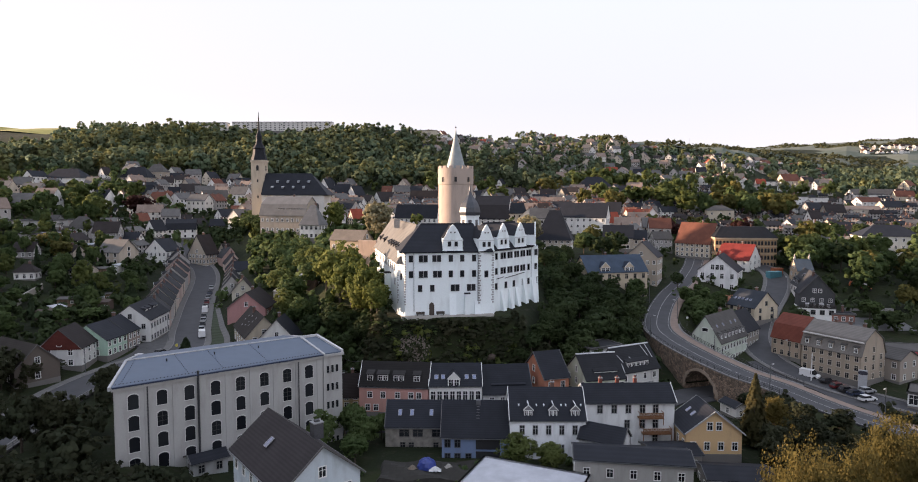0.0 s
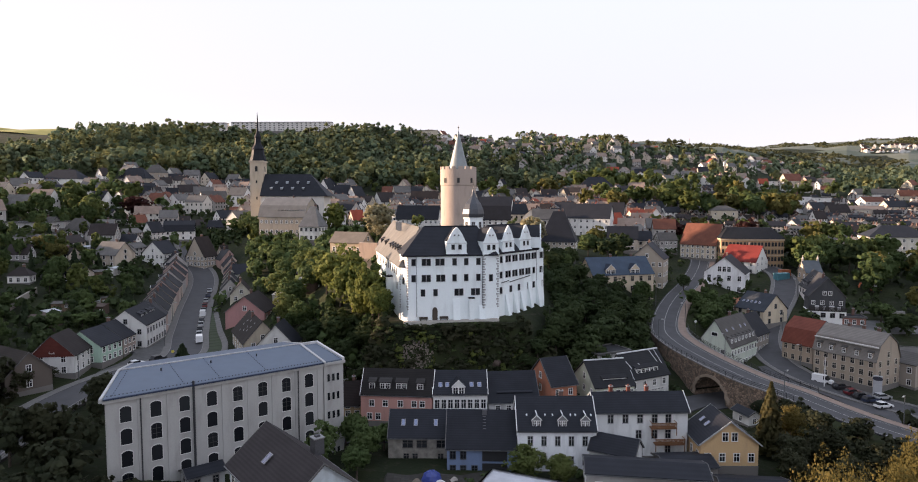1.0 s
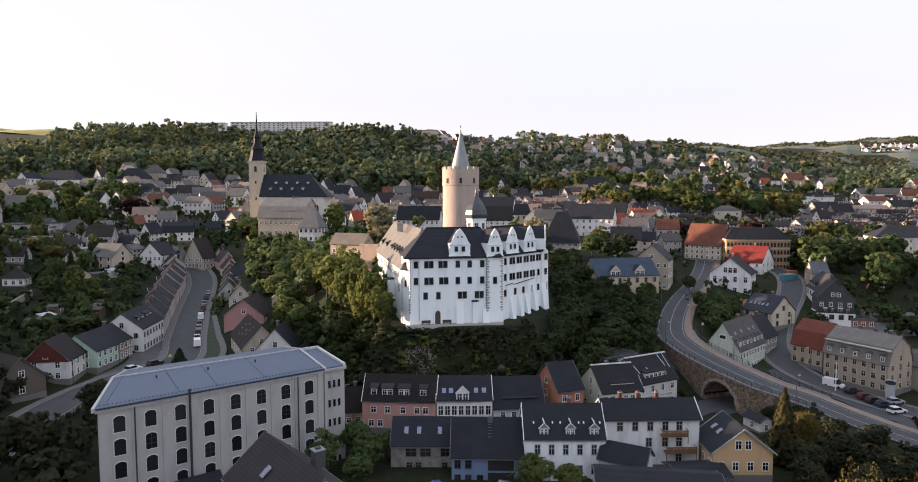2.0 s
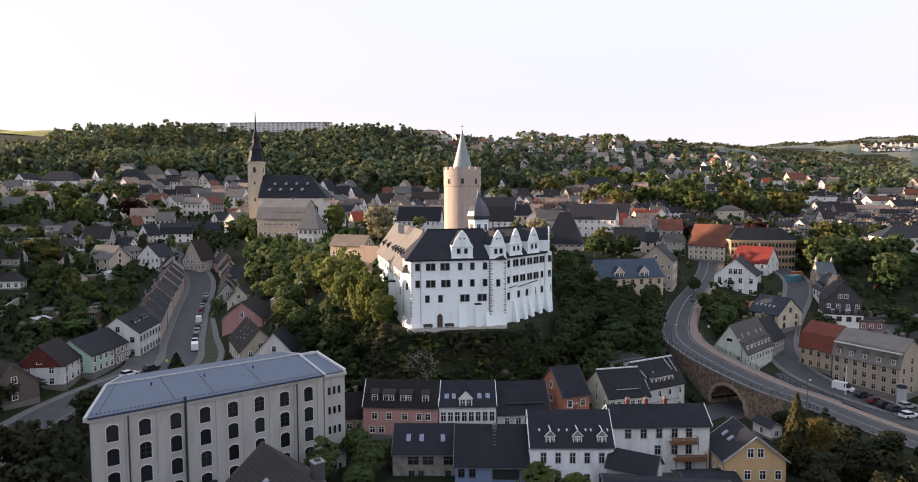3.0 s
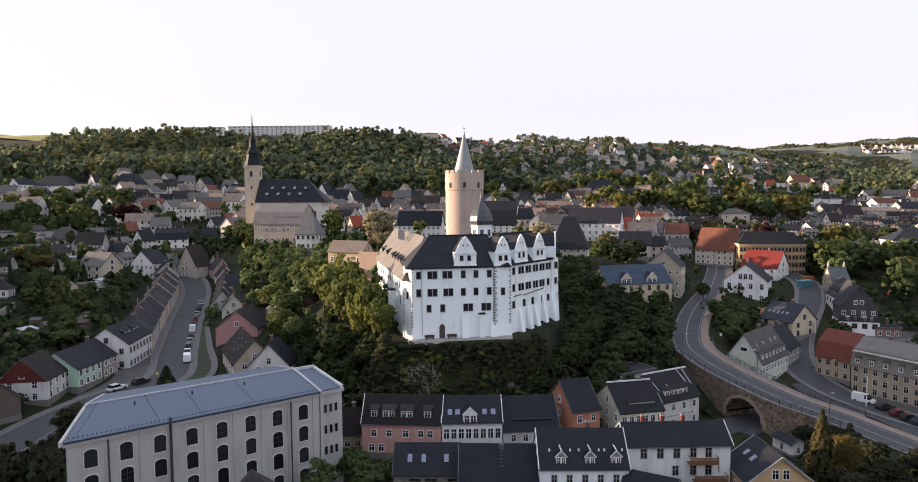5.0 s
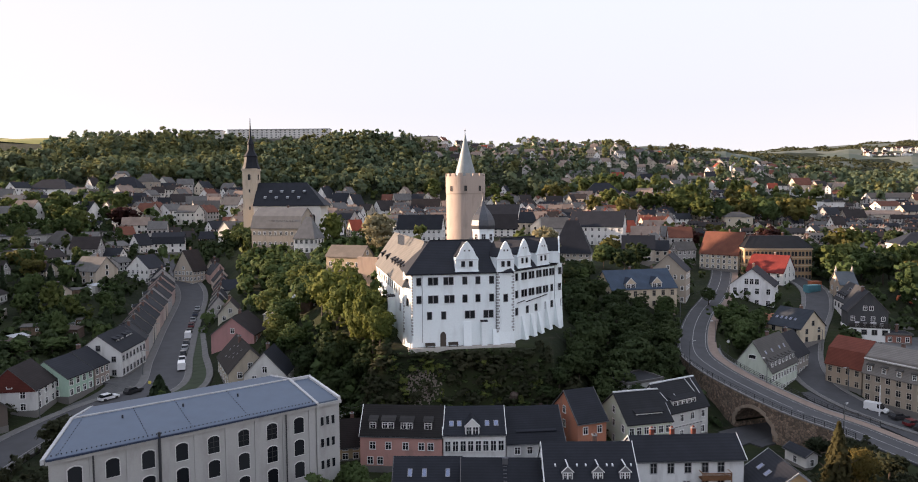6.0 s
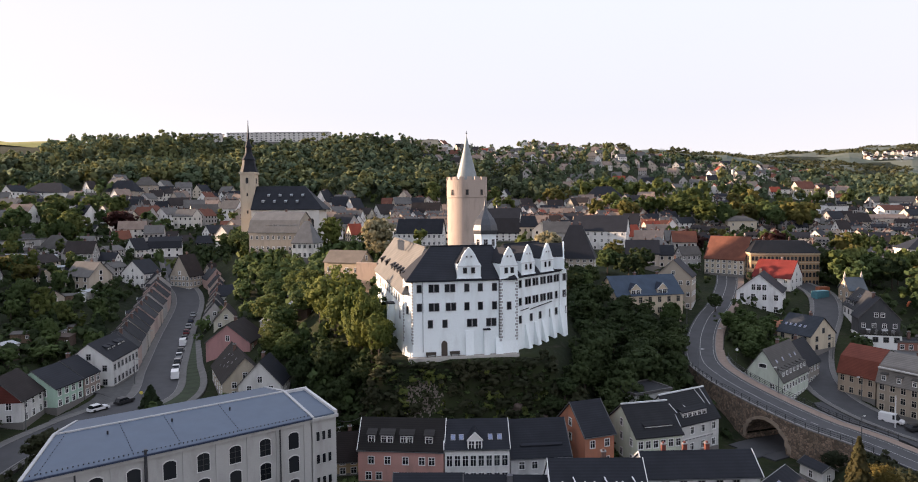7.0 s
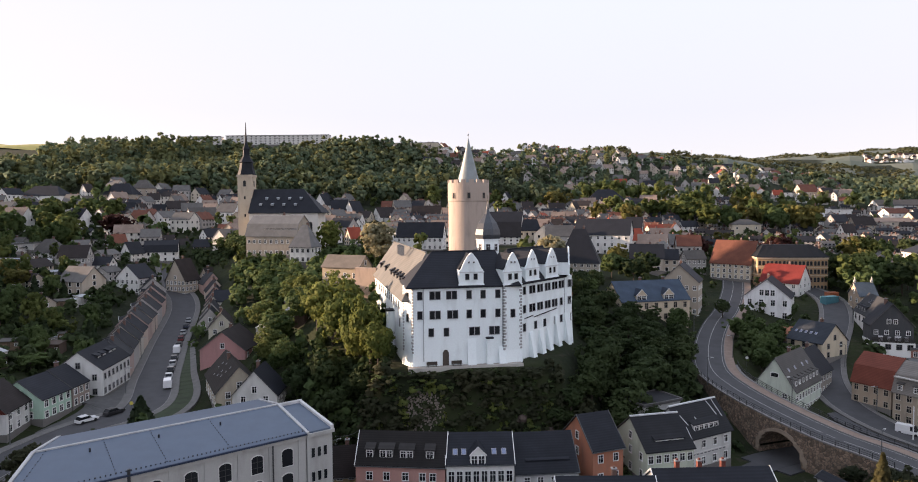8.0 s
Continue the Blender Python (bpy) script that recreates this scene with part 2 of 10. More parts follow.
# streets: centre line as x, y, z
STREET_WEST = [(-82, 84, 23.0), (-84, 110, 24), (-86, 137, 24.8), (-83, 158, 25), (-76.5, 174, 25), (-85, 199, 26), (-97, 233, 27.6), (-109, 271, 31.2), (-115.5, 286, 34),
               (-122, 296, 36.2), (-132, 315, 39), (-152, 352, 46)]
ROAD_BRIDGE = [(132, 84, 18.0), (107, 107.5, 18.8), (86.5, 131.5, 20.8), (75.5, 146.5, 23.3), (69.5, 154.2, 24.4), (64.1, 167.4, 25.9), (61.7, 181.6, 26.8), (62.6, 196, 27.6), (69.8, 215.6, 29.6), (78.8, 233, 32),
               (89.8, 250, 34.8), (103.6, 277, 38.2), (115, 305, 42)]
STREET_LOW = [(150, 112, 17.3), (122, 135, 17.3), (102, 158, 18.0), (92.5, 176, 19.9), (93, 193, 22.4), (103, 213, 26), (122, 240, 33), (131, 262, 37), (128, 285, 40)]
LANE = [(-40, 128, 18.2), (-24, 132, 18.6), (0, 133, 18.6), (22, 136, 18.6), (44, 146, 18), (60, 158, 17.6), (78, 164, 17.6), (100, 166, 17.6)]


def spline(pts, step=3.0):
    """Catmull-Rom line through the points, evenly stepped."""
    p = np.array([pts[0]] + list(pts) + [pts[-1]], float)
    out = []
    for i in range(1, len(p) - 2):
        n = max(2, int(np.linalg.norm(p[i + 1] - p[i]) / step))
        for t in np.linspace(0, 1, n, endpoint=False):
            a, b, c, d = p[i - 1], p[i], p[i + 1], p[i + 2]
            out.append(0.5 * (2 * b + (c - a) * t + (2 * a - 5 * b + 4 * c - d) * t * t + (3 * b - a - 3 * c + d) * t ** 3))
    out.append(p[-2])
    return np.array(out)


US = np.array(sorted(LAND))
TABLE = np.array([LAND[u] for u in US], float)
ON_GROUND = [(spline(STREET_WEST), 5.0, 1e9), (spline(ROAD_BRIDGE), 5.5, 198.0), (spline(STREET_LOW), 4.5, 1e9), (spline(LANE), 2.8, 1e9)]


def bare(x, y):
    yy = np.clip(y, 60, 4500)
    u = np.clip(x / yy, -0.95, 1.0)
    lo = np.clip(np.searchsorted(US, u) - 1, 0, len(US) - 2)
    t = np.clip((u - US[lo]) / (US[lo + 1] - US[lo]), 0, 1)
    t = t * t * (3 - 2 * t)
    z = np.zeros_like(yy)
    for k in range(len(US)):
        prof = np.interp(yy, DIST, TABLE[k])
        z += prof * (np.where(lo == k, 1 - t, 0) + np.where(lo + 1 == k, t, 0))
    # ridge added outside the view to block the low sun from the valley
    west = np.clip((-x - 0.78 * np.maximum(yy, 60) - 22) / 120, 0, 1) * np.clip((420 - y) / 120, 0, 1)
    west = west * west * (3 - 2 * west)
    z = z * (1 - west) + np.maximum(z, 84) * west
    far = np.clip((yy - 300) / 500, 0, 1)
    z += far * (5 * np.sin(x / 61 + y / 97) + 4 * np.sin(x / 37 - y / 53 + 1))
    return z


def land(x, y):
    """Height of the ground, levelled along the streets and on the castle's rock."""
    x, y = np.atleast_1d(np.asarray(x, float)), np.atleast_1d(np.asarray(y, float))
    z = bare(x, y)
    inside = np.minimum.reduce([y - 155.4 - 0.14 * (x + 13.6), (16.5 + 0.44 * (y - 165) - x) * 0.9, (x + 20.5 + 0.22 * (y - 160)), 222 - y])
    w = np.clip(1 + inside / 5.0, 0, 1)
    w = w * w * (3 - 2 * w)
    z = z * (1 - w) + np.maximum(z, 37.6) * w
    for line, half, _ in ON_GROUND:
        near = (x > line[:, 0].min() - 25) & (x < line[:, 0].max() + 25) & (y > line[:, 1].min() - 25) & (y < line[:, 1].max() + 25)
        if not near.any():
            continue
        px, py = x[near], y[near]
        d2 = (px[:, None] - line[None, :, 0]) ** 2 + (py[:, None] - line[None, :, 1]) ** 2
        j = d2.argmin(1)
        d = np.sqrt(d2[np.arange(len(j)), j])
        w = np.clip(1 - (d - half - 2.5) / 8, 0, 1)
        w = w * w * (3 - 2 * w)
        if half == 5.5:
            w = w * np.maximum(np.clip((line[j, 1] - 190) / 10, 0, 1), np.clip((151 - line[j, 1]) / 6, 0, 1))
        z[near] = z[near] * (1 - w) + (line[j, 2] - 0.25) * w
    return z


def ground(x, y):
    return float(land(x, y)[0])
# ---- ground ----
def axis(dense_lo, dense_hi, step, lo, hi, grow=1.18):
    mid = list(np.arange(dense_lo, dense_hi + 0.1, step))
    a, s = dense_lo, step
    left = []
    while a > lo:
        s *= grow
        a -= s
        left.append(max(a, lo))
    b, s, right = dense_hi, step, []
    while b < hi:
        s *= grow
        b += s
        right.append(min(b, hi))
    return np.array(left[::-1] + mid + right)


def earth():
    m, nt, b = nodes_of("meadow_and_soil")
    p = coords(nt)
    a = noise_node(nt, 0.06, 5, p)
    c = noise_node(nt, 0.6, 4, p)
    f = noise_node(nt, 5.0, 3, p)
    col = mix(nt, ramp(nt, a, (0, 0, 0), (1, 1, 1), 0.4, 0.6), (0.015, 0.02, 0.01), (0.028, 0.035, 0.014))
    col = mix(nt, ramp(nt, c, (0, 0, 0), (1, 1, 1), 0.55, 0.75), col, (0.045, 0.038, 0.028))
    col = mix(nt, f, mix(nt, 0.5, col, (0.011, 0.014, 0.008)), col)
    link(nt, col, b.inputs["Base Color"])
    b.inputs["Roughness"].default_value = 0.95
    b.inputs["Specular IOR Level"].default_value = 0.1
    bump(nt, b, c, 0.6, 0.4)
    return m


def build_ground():
    xs = axis(-260, 260, 4.0, -4200, 4200)
    ys = axis(70, 420, 3.5, -900, 4600)
    gx, gy = np.meshgrid(xs, ys)
    z = land(gx.ravel(), gy.ravel())
    v = np.column_stack([gx.ravel(), gy.ravel(), z])
    nx, ny = len(xs), len(ys)
    i = (np.arange(ny - 1)[:, None] * nx + np.arange(nx - 1)[None, :]).ravel()
    f = np.column_stack([i, i + 1, i + nx + 1, i + nx])
    me = bpy.data.meshes.new("ground")
    me.from_pydata(v.tolist(), [], f.tolist())
    me.materials.append(earth())
    me.polygons.foreach_set("use_smooth", [True] * len(f))
    ob = new("ground", me)
    tagged(ob, "green valley slopes and wooded hills under the town", "ground", kind="structure")


build_ground()

# ---- roads ----
ASPHALT = plain("asphalt", (0.042, 0.042, 0.045), 0.85, 0, 0.22, 0.35)
PAVING = plain("pavement_slabs", (0.11, 0.105, 0.1), 0.9, 0, 0.2, 0.8)
MARK = plain("road_paint", (0.27, 0.27, 0.26), 0.8, 0, 0.2, 2)
KERB = plain("kerb_stone", (0.17, 0.165, 0.16), 0.9, 0, 0.15, 2)


def sides(line):
    d = np.gradient(line[:, :2], axis=0)
    d /= np.linalg.norm(d, axis=1)[:, None]
    return np.column_stack([d[:, 1], -d[:, 0]])


def ribbon(line, lo, hi, lift=0.0, thick=0.0, drape=False):
    """A strip along the line from lo to hi metres to its right."""
    n = sides(line)
    b = Build()
    a, c = line.copy(), line.copy()
    a[:, :2] += n * lo
    c[:, :2] += n * hi
    if drape:
        a[:, 2], c[:, 2] = np.maximum(a[:, 2], land(a[:, 0], a[:, 1]) + 0.06), np.maximum(c[:, 2], land(c[:, 0], c[:, 1]) + 0.06)
    a[:, 2] += lift
    c[:, 2] += lift
    for i in range(len(line) - 1):
        b.face([a[i], c[i], c[i + 1], a[i + 1]][::-1] if lo > hi else [a[i], c[i], c[i + 1], a[i + 1]])
        if thick:
            for s in (a, c):
                b.face([s[i], s[i + 1], s[i + 1] - np.array([0, 0, thick]), s[i] - np.array([0, 0, thick])])
    return b


def road(name, pts, half, label, walk_l=0.0, walk_r=0.0, mark=False, paving=PAVING, tone="grey"):
    line = spline(pts, 2.5)
    line[:, 2] += 0.08
    ob = tagged(new(name, ribbon(line, -half, half, 0, 0.5).mesh(name, [ASPHALT])), label, "road", kind="structure")
    for s, w in ((-1, walk_l), (1, walk_r)):
        if w:
            pv = tagged(new("pavement", ribbon(line, s * (half + 0.15), s * (half + w), 0.13, 0.6).mesh("pavement", [paving])), f"{tone} paved footway along the street", "pavement", kind="structure")
            kb = new("kerb", ribbon(line, s * half, s * (half + 0.15), 0.14, 0.3).mesh("kerb", [KERB]))
            kb.parent = pv
    if mark:
        b = Build()
        n = sides(line)
        for i in range(len(line) - 1):
            p, q = line[i], line[i + 1]
            o = np.append(n[i] * 0.08, 0)
            up = np.array([0, 0, 0.012])
            b.face([p - o + up, p + o + up, q + o + up, q - o + up])
        for s in (-1, 1):
            for i in range(len(line) - 1):
                o, w = np.append(n[i] * s * (half - 0.5), 0), np.append(n[i] * 0.06, 0)
                o2 = np.append(n[i + 1] * s * (half - 0.5), 0)
                up = np.array([0, 0, 0.012])
                b.face([line[i] + o - w + up, line[i] + o + w + up, line[i + 1] + o2 + w + up, line[i + 1] + o2 - w + up])
        part("road_marking", b, MARK, ob, "worn white lane lines")
    return line


road("road_1", STREET_WEST, 4.2, "grey asphalt street climbing between terraced houses", 2.0, 1.8)
road("road_2", ROAD_BRIDGE, 4.0, "grey asphalt main road curving over the stone bridge", 0, 2.4, True, plain("red_paving", (0.2, 0.145, 0.115), 0.9, 0, 0.2, 0.8), "reddish")
road("road_3", STREET_LOW, 3.6, "grey asphalt side street passing under the bridge", 1.4, 1.4)
def verge():
    """Grass strip and footpath between the parked cars and the row of houses."""
    line = spline(STREET_WEST, 1.0)
    line = line[(line[:, 1] > 168) & (line[:, 1] < 232)]
    n = sides(line)
    t = np.clip((232 - line[:, 1]) / 64, 0, 1)
    inner, mid, outer = 6.1 + 0 * t, 6.2 + 4.2 * t, 7.7 + 4.4 * t
    for nm, lo, hi, lift, mat, lab in (("lawn", inner, mid, 0.1, plain("verge_grass", (0.022, 0.033, 0.013), 0.95, 0, 0.3, 0.8), "mown grass strip beside the street"), ("pavement", mid, outer, 0.14, PAVING, "narrow paved footpath before the houses")):
        b = Build()
        for i in range(len(line) - 1):
            q = [(line[k][0] + n[k][0] * o[k], line[k][1] + n[k][1] * o[k]) for k, o in ((i, lo), (i, hi), (i + 1, hi), (i + 1, lo))]
            q = [(x, y, max(line[i][2], ground(x, y) + 0.45) + lift) for x, y in q]
            b.prism([(x, y, z - 1.2) for x, y, z in q], q)
        tagged(new(nm, b.mesh(nm, [mat])), lab, nm, kind="structure")


verge()


def forecourt():
    """Paved strip between the street and the first houses on its west side."""
    line = spline(STREET_WEST, 1.0)
    line = line[(line[:, 1] > 156) & (line[:, 1] < 198)]
    n = sides(line)
    b = Build()
    for i in range(len(line) - 1):
        q = []
        for k, far in ((i, 0), (i, 1), (i + 1, 1), (i + 1, 0)):
            o = -(line[k][0] + 90.4) if far else -6.2
            o = min(o, -6.3) if far else o
            x, y = line[k][0] + n[k][0] * o, line[k][1] + n[k][1] * o
            q.append((x, y, max(line[k][2], ground(x, y) + 0.15) + 0.1))
        b.prism([(x, y, z - 1.0) for x, y, z in q], q)
    tagged(new("pavement", b.mesh("pavement", [plain("forecourt_setts", (0.065, 0.064, 0.063), 0.9, 0, 0.22, 0.7)])), "grey paved forecourt before the terraced houses", "pavement", kind="structure")


forecourt()
road("road_4", LANE, 2.6, "narrow asphalt lane behind the riverside houses")


# ---- houses ----
SLATE = (0.019, 0.021, 0.027)
SLATE_BROWN = (0.034, 0.028, 0.027)
SLATE_GREY = (0.085, 0.08, 0.075)
TILE_RED = (0.27, 0.06, 0.035)
TILE_BROWN = (0.15, 0.06, 0.04)


def roof_build(style, w, d, h, rh, over, thick=0.22, hip=0.0):
    """Roof over a w x d plan whose ridge runs along x."""
    b = Build()
    x0, x1, y0, y1 = -w / 2 - over, w / 2 + over, -d / 2 - over, d / 2 + over
    drop = rh / (d / 2) * over
    zt = h + rh + thick
    ze = h - drop + thick
    if style == "gable":
        b.slab([(x0, y0, ze), (x1, y0, ze), (x1, 0, zt), (x0, 0, zt)], thick)
        b.slab([(x1, y1, ze), (x0, y1, ze), (x0, 0, zt), (x1, 0, zt)], thick)
        b.box(x0, x1, -0.16, 0.16, zt - 0.05, zt + 0.08)
        for x in (x0 - 0.02, x1 - 0.1):
            for s in (-1, 1):
                b.prism([(x, s * abs(y0), ze - thick - 0.03), (x + 0.12, s * abs(y0), ze - thick - 0.03), (x + 0.12, 0, zt - thick - 0.03), (x, 0, zt - thick - 0.03)],
                        [(x, s * abs(y0), ze + 0.05), (x + 0.12, s * abs(y0), ze + 0.05), (x + 0.12, 0, zt + 0.05), (x, 0, zt + 0.05)], 1)
        for s in (-1, 1):
            y = s * (abs(y0) + 0.05)
            b.box(x0, x1, min(y, y + s * 0.12), max(y, y + s * 0.12), ze - thick - 0.02, ze - thick + 0.12, 2)
    elif style == "hip":
        hx = max(0.3, w / 2 - (hip or d / 2))
        for s in (-1, 1):
            b.prism([(x0, s * y1, ze - thick), (x1, s * y1, ze - thick), (hx, 0, zt - thick), (-hx, 0, zt - thick)], [(x0, s * y1, ze), (x1, s * y1, ze), (hx, 0, zt), (-hx, 0, zt)])
            b.prism([(s * x1, y0, ze - thick), (s * x1, y1, ze - thick), (s * hx, 0, zt - thick)], [(s * x1, y0, ze), (s * x1, y1, ze), (s * hx, 0, zt)])
        b.box(-hx, hx, -0.16, 0.16, zt - 0.05, zt + 0.08)
        for s in (-1, 1):
            y = s * (y1 + 0.05)
            b.box(x0, x1, min(y, y + s * 0.12), max(y, y + s * 0.12), ze - thick - 0.02, ze - thick + 0.12, 2)
    elif style == "mansard":
        yk, zk = d / 2 * 0.74, h + rh * 0.58 + thick
        for s in (-1, 1):
            b.prism([(x0, s * y1, ze - thick), (x1, s * y1, ze - thick), (x1, s * yk, zk - thick), (x0, s * yk, zk - thick)], [(x0, s * y1, ze), (x1, s * y1, ze), (x1, s * yk, zk), (x0, s * yk, zk)])
            b.prism([(x0, s * (yk + 0.15), zk - thick), (x1, s * (yk + 0.15), zk - thick), (x1, 0, zt - thick), (x0, 0, zt - thick)], [(x0, s * (yk + 0.15), zk), (x1, s * (yk + 0.15), zk), (x1, 0, zt), (x0, 0, zt)])
        b.box(x0, x1, -0.16, 0.16, zt - 0.05, zt + 0.08)
    elif style == "flat":
        b.box(x0, x1, y0, y1, h, h + 0.3)
        b.box(x0, x1, y0, y0 + 0.3, h + 0.3, h + 0.55, 1)
        b.box(x0, x1, y1 - 0.3, y1, h + 0.3, h + 0.55, 1)
        b.box(x0, x0 + 0.3, y0 + 0.3, y1 - 0.3, h + 0.3, h + 0.55, 1)
        b.box(x1 - 0.3, x1, y0 + 0.3, y1 - 0.3, h + 0.3, h + 0.55, 1)
    return b


def roof_solid(style, w, d, h, rh, over, thick=0.22, hip=0.0):
    """The same roof as one closed shell, its verges in the second material."""
    x0, x1, y1 = -w / 2 - over, w / 2 + over, d / 2 + over
    drop = rh / (d / 2) * over
    zt, ze = h + rh + thick, h - drop + thick
    b = Build()
    if style == "flat":  # a tray: slab, kerb all round and the sunken deck
        lo = [(x0, -y1), (x1, -y1), (x1, y1), (x0, y1)]
        si = [(x0 + 0.3, -y1 + 0.3), (x1 - 0.3, -y1 + 0.3), (x1 - 0.3, y1 - 0.3), (x0 + 0.3, y1 - 0.3)]
        b.v = [(x, y, h) for x, y in lo] + [(x, y, h + 0.55) for x, y in lo] + [(x, y, h + 0.55) for x, y in si] + [(x, y, h + 0.3) for x, y in si]
        b.f = [(3, 2, 1, 0)] + [(o + k, o + (k + 1) % 4, o + 4 + (k + 1) % 4, o + 4 + k) for o in (0, 4, 8) for k in range(4)] + [(12, 13, 14, 15)]
        b.m = [0] + [1] * 12 + [0]
        return b
    if style == "hip":
        hx = max(0.3, w / 2 - (hip or d / 2))
        b.v = [(x, y, z) for z in (ze - thick, ze) for x, y in ((x0, -y1), (x1, -y1), (x1, y1), (x0, y1))] + [(-hx, 0, zt), (hx, 0, zt)]
        b.f = [(3, 2, 1, 0), (0, 1, 5, 4), (1, 2, 6, 5), (2, 3, 7, 6), (3, 0, 4, 7), (4, 5, 9, 8), (5, 6, 9), (6, 7, 8, 9), (7, 4, 8)]
        b.m = [0, 1, 1, 1, 1, 0, 0, 0, 0]
        return b
    if style == "mansard":
        yk, zk = d / 2 * 0.74, h + rh * 0.58 + thick
        top = [(-y1, ze), (-yk, zk), (0, zt), (yk, zk), (y1, ze)]
    else:
        top = [(-y1, ze), (0, zt), (y1, ze)]
    prof = top + [(y, z - thick) for y, z in reversed(top)]
    n = len(prof)
    b.v = [(x, y, z) for x in (x0, x1) for y, z in prof]
    for k in range(n):
        k2 = (k + 1) % n
        b.f.append((k, n + k, n + k2, k2))
        b.m.append(0)
    m = len(top)
    for k in range(m - 1):
        for o, flip in ((0, 1), (n, -1)):
            q = (o + k, o + k + 1, o + n - 2 - k, o + n - 1 - k)
            b.f.append(q[::flip])
            b.m.append(1)
    return b


def wall_build(style, w, d, h, rh, foot):
    b = Build()
    x, y = w / 2, d / 2
    b.prism([(-x, -y, -foot), (x, -y, -foot), (x, y, -foot), (-x, y, -foot)], [(-x, -y, h), (x, -y, h), (x, y, h), (-x, y, h)])
    if style == "gable":
        for s in (-1, 1):
            b.prism([(s * x, -y, h), (s * x, y, h), (s * x, 0, h + rh)], [(s * (x - 0.3), -y, h), (s * (x - 0.3), y, h), (s * (x - 0.3), 0, h + rh)])
    elif style == "mansard":
        for s in (-1, 1):
            g = [(-y, h), (y, h), (y * 0.74, h + rh * 0.58), (0, h + rh), (-y * 0.74, h + rh * 0.58)]
            b.prism([(s * x, p, q) for p, q in g], [(s * (x - 0.3), p, q) for p, q in g])
    b.prism([(-x - 0.05, -y - 0.05, -foot), (x + 0.05, -y - 0.05, -foot), (x + 0.05, y + 0.05, -foot), (-x - 0.05, y + 0.05, -foot)],
            [(-x - 0.05, -y - 0.05, 0.6), (x + 0.05, -y - 0.05, 0.6), (x + 0.05, y + 0.05, 0.6), (-x - 0.05, y + 0.05, 0.6)], 1)
    return b


def chimney(parent, x, y, top, c=(0.13, 0.075, 0.06), s=0.35):
    b = Build()
    b.box(x - s, x + s, y - s, y + s, top - 2.2, top, 0)
    b.box(x - s - 0.08, x + s + 0.08, y - s - 0.08, y + s + 0.08, top, top + 0.14, 1)
    b.box(x - s * 0.45, x + s * 0.45, y - s * 0.45, y + s * 0.45, top + 0.14, top + 0.4, 0)
    part("chimney", b, [plain("chimney_brick", c, 0.9, 0, 0.25, 5), plain("chimney_cap", (0.2, 0.2, 0.2), 0.8)], parent)


def dormer(parent, x, y, z, w, h, back, wall, roof, kind="gable", frame_c=WHITE, side=-1, win=1, capped=False):
    """A dormer on the slope towards -y (side -1) or +y; z is its sill, back how deep it runs into the roof."""
    b = Build()
    f = side
    ya, yb = y, y - f * back
    b.box(x - w / 2, x + w / 2, min(ya, yb), max(ya, yb), z - 0.3, z + h, 0)
    o = 0.16
    if kind == "gable":
        rz = z + h + w * 0.5
        for s in (-1, 1):
            q = [(x + s * (w / 2 + o), ya + f * o, z + h - o), (x, ya + f * o, rz), (x, yb, rz), (x + s * (w / 2 + o), yb, z + h - o)]
            b.prism([(p[0], p[1], p[2]) for p in q], [(p[0], p[1], p[2] + 0.14) for p in q], 1)
            b.prism([(x + s * (w / 2 + o), ya + f * (o + 0.03), z + h - o - 0.04), (x, ya + f * (o + 0.03), rz - 0.04), (x, ya + f * (o + 0.03), rz + 0.15), (x + s * (w / 2 + o), ya + f * (o + 0.03), z + h - o + 0.15)],
                    [(x + s * (w / 2 + o), ya + f * (o - 0.06), z + h - o - 0.04), (x, ya + f * (o - 0.06), rz - 0.04), (x, ya + f * (o - 0.06), rz + 0.15), (x + s * (w / 2 + o), ya + f * (o - 0.06), z + h - o + 0.15)], 2)
        b.prism([(x - w / 2, ya, z + h), (x + w / 2, ya, z + h), (x, ya, rz)], [(x - w / 2, ya - f * 0.2, z + h), (x + w / 2, ya - f * 0.2, z + h), (x, ya - f * 0.2, rz)], 0)
    else:
        q = [(x - w / 2 - o, ya + f * 0.25, z + h), (x + w / 2 + o, ya + f * 0.25, z + h), (x + w / 2 + o, yb, z + h + back * 0.35), (x - w / 2 - o, yb, z + h + back * 0.35)]
        b.prism(q, [(p[0], p[1], p[2] + 0.15) for p in q], 1)
    ob = part("dormer", b, [plaster(wall) if isinstance(wall, tuple) else wall, roof, plain("white_bargeboard", WHITE, 0.6)], parent)
    if capped:
        rc = Build()
        rc.box(x - 0.09, x + 0.09, min(ya + f * o, yb - f * 0.4), max(ya + f * o, yb - f * 0.4), rz + 0.1, rz + 0.22)
        part("ridge_flashing", rc, plain("white_flashing", (0.6, 0.61, 0.62), 0.5), ob, "white sheet-metal ridge flashing")
    ww = (w - 0.2) / win - 0.3
    for k in range(win):
        put_window(ob, window_mesh(max(0.5, ww), h - 0.35, frame_c), x + (k - (win - 1) / 2) * (w - 0.2) / win, ya + f * 0.01, z + 0.1, 0 if f < 0 else 180)
    return ob


